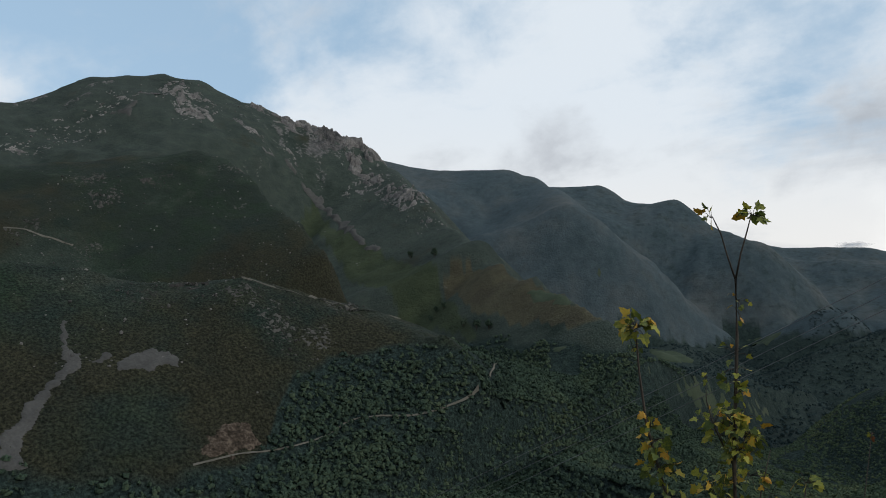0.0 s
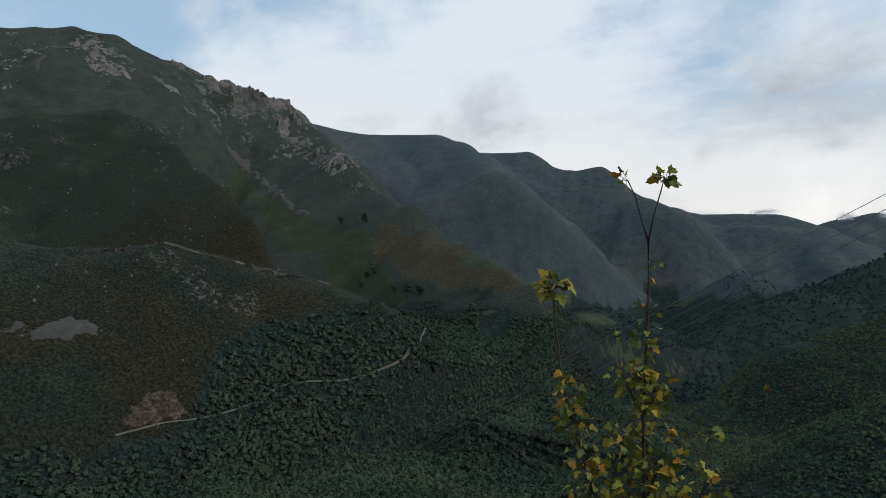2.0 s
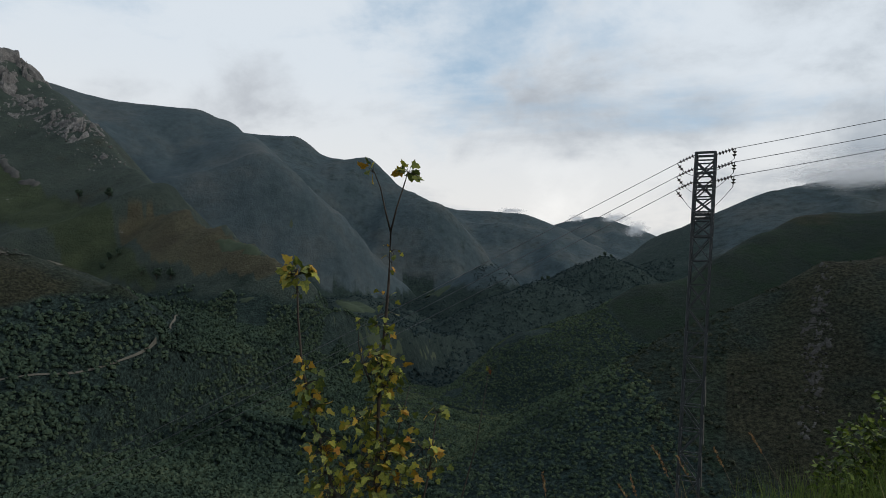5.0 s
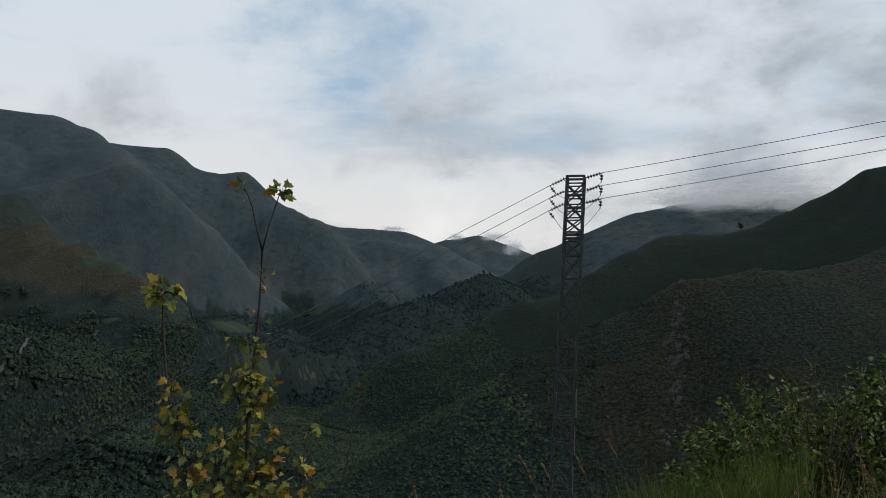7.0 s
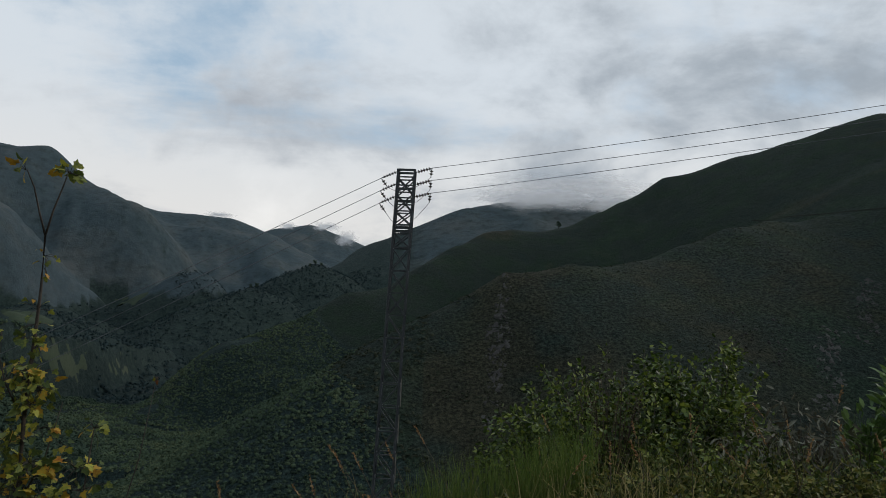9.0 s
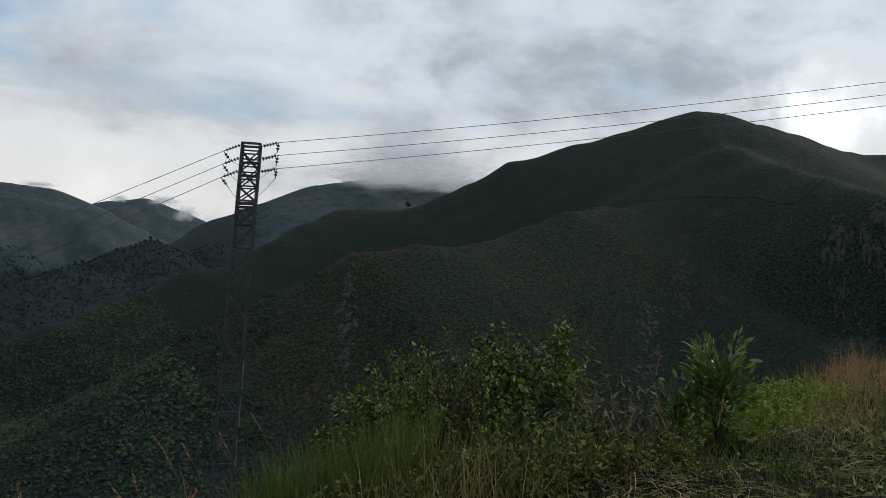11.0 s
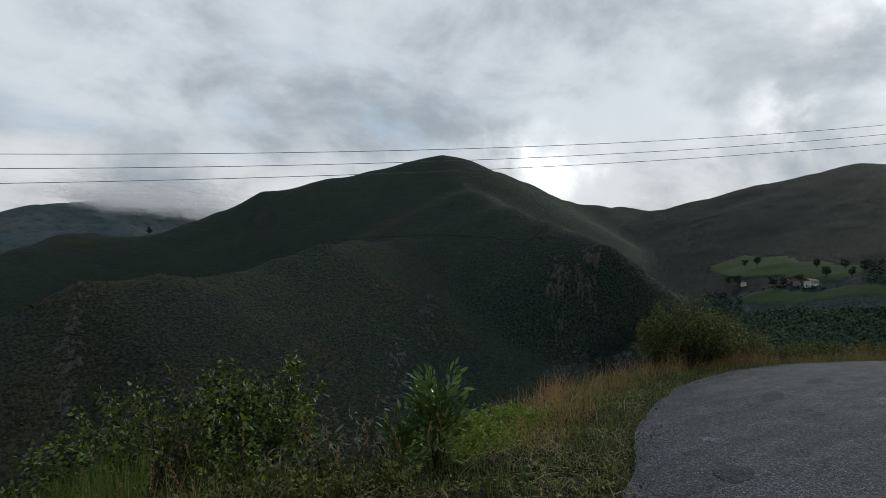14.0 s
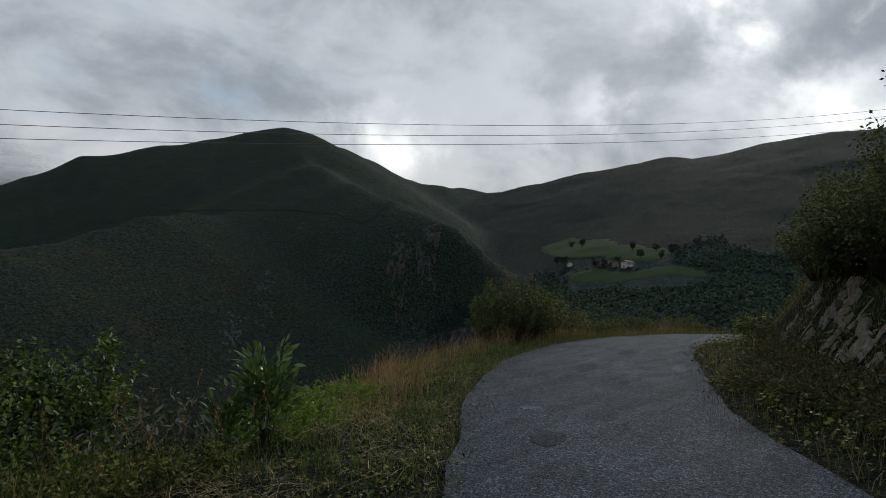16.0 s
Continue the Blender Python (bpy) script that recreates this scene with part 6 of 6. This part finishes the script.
grass("dry_grass", x[k], y[k], z[k], np.interp(x[k], (7, 10, 27), (0.34, 0.62, 0.52)) * np.clip(0.85 + 0.5 * fbm(x[k], y[k], 0.9, 2, 153), 0.35, 1.4), 0.006, M_STRAW, "tall dry orange grass along the verge", 0.8, rng=rng)
x, y, z = beside(11000, 6.0, 26, 0.15, 2.3, rng)
grass("green_undergrowth", x, y, z, 0.26, 0.008, M_GRASS, "green grass under the dry stalks", 0.9, rng=rng)
x, y, z = beside(5000, 1.5, 9, 2.3, 4.2, rng)
k = fbm(x, y, 1.2, 2, 161) > 0.0
grass("mixed_tall_grass", x[k], y[k], z[k], 0.55, 0.009, M_MIXGRASS, "tall mixed grass at the edge of the drop", 0.7, rng=rng)
x, y, z = beside(20000, 4, 26, -4.6, -0.02, rng)
grass("bank_grass", x, y, z, 0.30, 0.010, M_BANKGRASS, "rough grass below the rocky bank", 0.9, rng=rng)
x, y, z = beside(26000, -3, 16, 0.0, 3.8, rng)
k = fbm(x, y, 0.8, 3, 171) > -0.15 - 0.3 * rng.uniform(0, 1, len(x))
x, y, z = x[k], y[k], z[k]
wy = rng.normal(size=(len(x), 3)) * np.array([1, 1, 0.45])
high = np.clip(0.10 + 0.10 * fbm(x, y, 0.6, 3, 175), 0.02, 0.3)
tagged(part("verge_weeds", leaf_mesh("small", np.stack([x, y, z + high * rng.uniform(0.1, 1, len(x))], -1), wy, rng.uniform(0.025, 0.065, len(x)), rng, 0.6), M_WEED), "low leafy weeds among the verge grass", "weeds", kind="stuff")


x, y, z = beside(12000, 4, 24, -3.2, 0.0, rng)
k = fbm(x, y, 0.8, 3, 176) > -0.2
x, y, z = x[k], y[k], z[k]
wy = rng.normal(size=(len(x), 3)) * np.array([1, 1, 0.5])
tagged(part("verge_weeds", leaf_mesh("small", np.stack([x, y, z + rng.uniform(0.03, 0.32, len(x))], -1), wy, rng.uniform(0.035, 0.085, len(x)), rng, 0.6), M_WEED), "low leafy weeds below the rocky bank", "weeds", kind="stuff")


def straws(x, y, z, rng):
    """Cut stalks lying flat, crossing one another."""
    n = len(x)
    a, l = rng.uniform(0, 6.3, n), rng.uniform(0.06, 0.24, n)
    d = np.stack([np.cos(a) * l, np.sin(a) * l, rng.normal(size=n) * 0.18 * l], -1)
    w = np.stack([-np.sin(a), np.cos(a), 0 * a], -1) * rng.uniform(0.0012, 0.0028, (n, 1))
    c = np.stack([x, y, z], -1)
    up = np.array([0, 0, 0.02])
    co = np.stack([c - d - w, c - d + w, c + w + up, c - w + up, c + d + w, c + d - w], 1)
    f = np.array([(0, 1, 2, 3), (3, 2, 4, 5)])
    return fast_mesh("straw", co.reshape(-1, 3), (f[None] + (np.arange(n) * 6)[:, None, None]).reshape(-1, 4))


x, y, z = beside(6500, -2, 12, 0.15, 3.4, rng)
k = fbm(x, y, 0.9, 3, 191) > -0.2
x, y, z = x[k], y[k], z[k]
tagged(part("cut_straw", straws(x, y, z + rng.uniform(0.03, 0.12, len(x)), rng), M_PALESTRAW), "bleached cut straw lying on the verge", "straw", kind="stuff")
# tall green clump at the edge of the drop
n = 2600
a, r = rng.uniform(0, 6.3, n), np.sqrt(rng.uniform(0, 1, n))
x, y = 1.62 + 0.75 * r * np.cos(a), 5.0 + 0.45 * r * np.sin(a)
grass("green_grass_clump", x, y, level(x, y), 0.78, 0.007, M_GRASS, "tall fresh green grass at the edge of the drop", 0.30, rng=rng)
n = 500
x, y = rng.uniform(-0.6, 2.4, n), rng.uniform(3.4, 4.6, n)
grass("thin_grass", x, y, level(x, y), 0.72, 0.006, M_MIXGRASS, "thin grass stalks at the edge of the drop", 0.5, rng=rng)


def seed_stalk(x, y, high, lean, label="tall pale dry grass stalk with seed head"):
    z = float(level(x, y))
    root = holder("grass_stalk", (x, y, z), label, "grass stalk", "dry grass stalks")
    top = Vector((x + lean[0], y + lean[1], z + high))
    mid = Vector((x + 0.25 * lean[0], y + 0.25 * lean[1], z + 0.6 * high))
    under("stem", tube([(x, y, z - 0.03), mid, top], [0.0022, 0.0018, 0.0012], 4), M_DEADSTEM, root)
    way = (top - mid).normalized()
    p = [top - way * 0.13 * rng.uniform(0, 1) for _ in range(34)]
    under("seed_head", leaf_mesh("small", [q[:] for q in p], [(way + Vector(rng.normal(size=3) * 0.35))[:] for _ in p], rng.uniform(0.012, 0.022, len(p)), rng, 0.2), M_STRAW, root)


for i in range(34):
    xx, yy = rng.uniform(-0.5, 4.5), rng.uniform(3.0, 5.2)
    seed_stalk(xx, yy, rng.uniform(0.55, 0.95), (rng.normal() * 0.16, rng.normal() * 0.12))
for i in range(6):
    seed_stalk(0.45 + 0.12 * i + 0.05 * rng.normal(), 4.35 + 0.1 * rng.normal(), 0.85, (-0.22 + 0.05 * rng.normal(), 0.0))

# ---- bushes ----


def on(x, y):
    return (x, y, float(level(x, y)))


def uphill(x, y, least):
    """The place moved into the hillside until it is that far from the road's inner edge."""
    for _ in range(45):
        if float(road_side(np.array([x]), np.array([y]))[0]) - ROAD_HALF >= least:
            break
        x, y = x + 0.042, y - 0.09
    return x, y


bush("hazel_bush", on(3.25, 6.35), 1.75, 1.2, 150, 84, "ovate", 0.056, M_HAZEL, "leafy green hazel bush at the edge of the drop", 31)
bush("hazel_bush", on(4.0, 6.3), 1.8, 0.8, 100, 80, "ovate", 0.056, M_HAZEL, "leafy green hazel bush with yellowing tips", 32)
bush("hazel_bush", on(2.55, 6.0), 1.3, 0.85, 90, 70, "ovate", 0.054, M_HAZEL, "low green bush with dense small leaves", 33)
bush("bramble_bush", on(3.6, 5.35), 0.65, 0.85, 56, 40, "ovate", 0.05, M_HAZEL, "tangled green bramble in front of bush", 34)
for i, (xx, yy, hh, sp) in enumerate(((2.1, 4.9, 0.5, 0.5), (2.6, 4.7, 0.45, 0.5), (3.0, 4.5, 0.4, 0.45), (3.6, 4.6, 0.4, 0.5), (4.2, 4.75, 0.35, 0.45), (1.7, 4.4, 0.4, 0.45))):
    bush("bramble_bush", on(xx, yy), hh, sp, 40, 34, "ovate", 0.042, M_WEED, "low tangled bramble at the edge of the verge", 160 + i, group="low brambles")
bush("broom_bush", on(2.75, 5.6), 1.35, 0.42, 46, 26, "small", 0.03, M_DEADSTEM, "brown half dead broom with thin upright stems", 35, stem_mat=M_DEADSTEM)
bush("grey_leaf_shrub", on(4.35, 5.35), 0.85, 0.5, 24, 20, "lance", 0.11, M_GREYLEAF, "withering shrub with long grey-green leaves", 36, droop=0.5, low=0.35)
bush("grey_leaf_shrub", on(3.9, 5.7), 0.85, 0.5, 22, 18, "lance", 0.11, M_GREYLEAF, "withering shrub with long grey-green leaves", 37, droop=0.5, low=0.35)
bush("laurel_shrub", on(5.3, 5.05), 1.08, 0.22, 15, 46, "laurel", 0.125, M_LAUREL, "upright young shrub with long glossy leaves", 38, droop=-0.35, low=0.06)
bush("laurel_shrub", on(4.95, 5.25), 0.7, 0.13, 8, 30, "laurel", 0.11, M_LAUREL, "small upright shrub with long glossy leaves", 39, droop=-0.5, low=0.08)
for i, (xx, yy, hh) in enumerate(((6.3, 5.6, 0.35), (6.9, 5.9, 0.4), (7.6, 6.2, 0.42), (8.2, 6.6, 0.42), (7.1, 6.5, 0.4), (6.1, 6.1, 0.4), (7.9, 7.0, 0.4), (5.7, 5.5, 0.3))):
    bush("bramble_patch", on(xx, yy), hh, 0.65, 34, 36, "ovate", 0.055, M_BRAMBLE, "low yellow-green bramble patch on the verge", 50 + i, group="brambles on the verge")
for i, (xx, yy, hh, sp) in enumerate(((17.5, 8.75, 2.1, 1.15), (18.6, 8.9, 1.9, 1.1), (16.9, 9.1, 1.5, 0.7), (20.4, 9.4, 1.6, 1.1), (22.2, 9.5, 1.4, 1.1), (24.0, 9.0, 1.2, 1.0), (25.6, 8.2, 1.1, 1.0), (27.0, 6.8, 1.1, 1.0))):
    bush("dark_bush", on(xx, yy), hh, sp, 110, 56, "small", 0.075, M_DARKBUSH, "dark leafy bush beside the road bend", 70 + i, group="bushes at the road bend")
for i, (xx, yy, hh, sp) in enumerate(((12.8, -1.6, 1.7, 1.0), (14.0, -0.9, 1.5, 0.9), (11.6, -2.3, 1.9, 1.1), (15.4, -0.5, 1.6, 1.0), (13.4, -3.0, 2.4, 1.4), (15.4, -2.4, 2.3, 1.3), (17.2, -0.6, 1.8, 1.1), (17.4, -2.2, 2.2, 1.2), (10.6, -3.2, 1.8, 1.1), (19.4, -0.8, 1.6, 1.1), (14.8, 0.35, 1.5, 0.8), (16.6, 0.6, 1.5, 0.9), (15.6, 1.1, 0.8, 0.6), (13.9, -0.2, 1.5, 0.8), (12.6, -0.7, 1.4, 0.8), (11.4, -1.3, 1.4, 0.9), (18.4, 0.9, 1.3, 0.9), (20.4, 0.6, 1.2, 0.9), (13.7, 0.0, 2.3, 1.1), (12.7, -0.5, 2.6, 1.2), (11.8, -1.0, 2.9, 1.2), (14.9, 0.5, 1.9, 1.0), (11.0, -1.7, 2.8, 1.2), (9.2, -0.9, 0.9, 0.8), (10.2, -0.6, 0.9, 0.8), (8.3, -1.6, 1.2, 0.9), (9.6, -1.8, 1.8, 1.0), (8.0, -0.9, 0.6, 0.6), (16.2, 1.2, 2.0, 1.0), (15.2, 0.7, 2.2, 1.0), (17.4, 1.5, 1.6, 0.9))):
    xx, yy = uphill(xx, yy, 2.3)
    bush("gorse_bush", on(xx, yy), hh, sp, 60, 52, "small", 0.075, M_DARKBUSH, "dense dark gorse bush above the rocky bank", 90 + i, group="gorse on the bank")
bush("green_bush", on(19.6, 2.9), 0.8, 0.6, 40, 34, "ovate", 0.08, M_HAZEL, "pale green bush at inner road bend", 110)

bracken = ((14.8, 1.9), (13.6, 1.6), (12.9, 1.7), (12.2, 0.95), (11.1, 0.5), (10.5, 0.1), (11.9, 1.8), (10.9, 1.3), (10.3, 0.9), (9.9, 0.6), (9.4, 0.1), (8.6, -0.2), (13.2, 1.1), (11.5, 1.1), (10.1, 0.3), (14.3, 1.5), (16.6, 2.0), (18.2, 2.4), (12.6, 1.3), (9.0, -0.5))
for i, (xx, yy) in enumerate(bracken):
    bush("bracken_clump", on(xx, yy - 0.05), 0.30 + 0.10 * math.sin(3.0 * i), 0.5, 34, 36, "lance", 0.085, M_BRACKEN, "brown and green bracken below the rocky bank", 130 + i, group="bracken on the bank", category="bracken")

# rocks in the cut bank
def bank_outcrop(pts, half, high, cell, bare, seed):
    spine = [(math.degrees(math.atan2(x, y)), math.hypot(x, y)) for x, y in pts]
    outcrop("bank_rock", spine, half, high, cell, 0.05, bare, "angular ochre and grey rock in the road cutting", seed, M_BANKROCK, "rocks in the cutting")


for x0, x1, inn, half, high, cell, bare, seed in ((8.4, 10.6, 1.7, 0.4, 0.18, 0.26, 0.2, 831), (10.4, 12.6, 1.8, 0.55, 0.26, 0.26, 0.1, 821), (12.4, 14.6, 1.8, 0.6, 0.30, 0.28, 0.05, 811), (14.4, 16.6, 1.8, 0.6, 0.30, 0.26, 0.1, 841)):
    ok = [i for i in range(0, len(line_xy), 2) if x0 < line_xy[i, 0] < x1 and line_xy[i, 1] > -3]
    off = [(ROAD_HALF + inn) * float(road_wide(line_xy[i, 0])) for i in ok]
    bank_outcrop([(line_xy[i, 0] + line_t[i, 1] * o, line_xy[i, 1] - line_t[i, 0] * o) for i, o in zip(ok, off)], half, high, cell, bare, seed)

# worn places in the road
def road_patch(x, y, sx, sy, turn, mat, seed, label):
    a = np.linspace(0, 2 * math.pi, 26)[:-1]
    c, s_ = math.cos(turn), math.sin(turn)
    w = 1 + 0.3 * fbm(a * 1.5, a * 0 + seed * 3.1, 1.0, 3, seed)
    px, py = sx * np.cos(a) * w, sy * np.sin(a) * w
    qx, qy = x + c * px - s_ * py, y + s_ * px + c * py
    sd = road_side(qx, qy)
    zz = road_level(qx, qy) + 0.012 * fbm(qx, qy, 1.6, 3, 81) + 0.03 * (1 - (sd / ROAD_HALF) ** 2) + 0.005
    me = bpy.data.meshes.new("road_patch")
    vs = [(float(a_), float(b_), float(c_)) for a_, b_, c_ in zip(qx, qy, zz)]
    vs.append((x, y, float(road_level(x, y) + 0.012 * fbm(np.array([x]), np.array([y]), 1.6, 3, 81)[0] + 0.03 * (1 - (road_side(np.array([x]), np.array([y]))[0] / ROAD_HALF) ** 2) + 0.006)))
    me.from_pydata(vs, [], [(i, (i + 1) % 25, 25) for i in range(25)])
    tagged(part("road_patch", me, mat), label, "road patch", "worn patches in the road", kind="structure")


road_patch(8.2, 3.55, 0.28, 0.10, 0.9, M_PATCH, 1, "pale worn patch in the asphalt")
road_patch(6.8, 2.7, 0.32, 0.15, 0.4, M_DARKPATCH, 2, "dark tar repair in the asphalt")
road_patch(13.8, 3.3, 0.55, 0.16, 0.3, M_PATCH, 3, "pale worn streak in the asphalt")
road_patch(12.5, 4.6, 0.6, 0.18, 0.2, M_DARKPATCH, 4, "dark tar repair in the asphalt")
road_patch(16.0, 5.0, 0.7, 0.2, 0.1, M_DARKPATCH, 5, "dark tar repair in the asphalt")

# loose gravel along both edges
for out0, out1, seed in ((-0.45, 0.25, 61), (-0.25, 0.45, 62)):
    rg = np.random.default_rng(seed)
    n = 6000
    ok = np.where((line_xy[:, 0] > -1) & (line_xy[:, 0] < 24) & (line_xy[:, 1] > -3))[0]
    i = rg.choice(ok, n)
    o = rg.uniform(out0, out1, n)
    off = ROAD_HALF + o if seed == 61 else -ROAD_HALF + o
    off = off * road_wide(line_xy[i, 0])
    x = line_xy[i, 0] - line_t[i, 1] * off + rg.normal(size=n) * 0.06
    y = line_xy[i, 1] + line_t[i, 0] * off + rg.normal(size=n) * 0.06
    pts = np.stack([x, y, road_level(x, y) + 0.012], -1)
    v = np.array([(1, 0, 0), (-1, 0, 0), (0, 1, 0), (0, -1, 0), (0, 0, 1), (0, 0, -1)], float)
    f = np.array([(0, 2, 4), (2, 1, 4), (1, 3, 4), (3, 0, 4), (2, 0, 5), (1, 2, 5), (3, 1, 5), (0, 3, 5)])
    co = v[None] * (rg.uniform(0.003, 0.009, (n, 1, 1)) * rg.uniform(0.6, 1.3, (n, len(v), 3))) + pts[:, None]
    tagged(part("road_gravel", fast_mesh("road_gravel", co.reshape(-1, 3), (f[None] + (np.arange(n) * len(v))[:, None, None]).reshape(-1, 3)), M_GRAVEL), "loose grey gravel along the road edge", "gravel", kind="stuff")
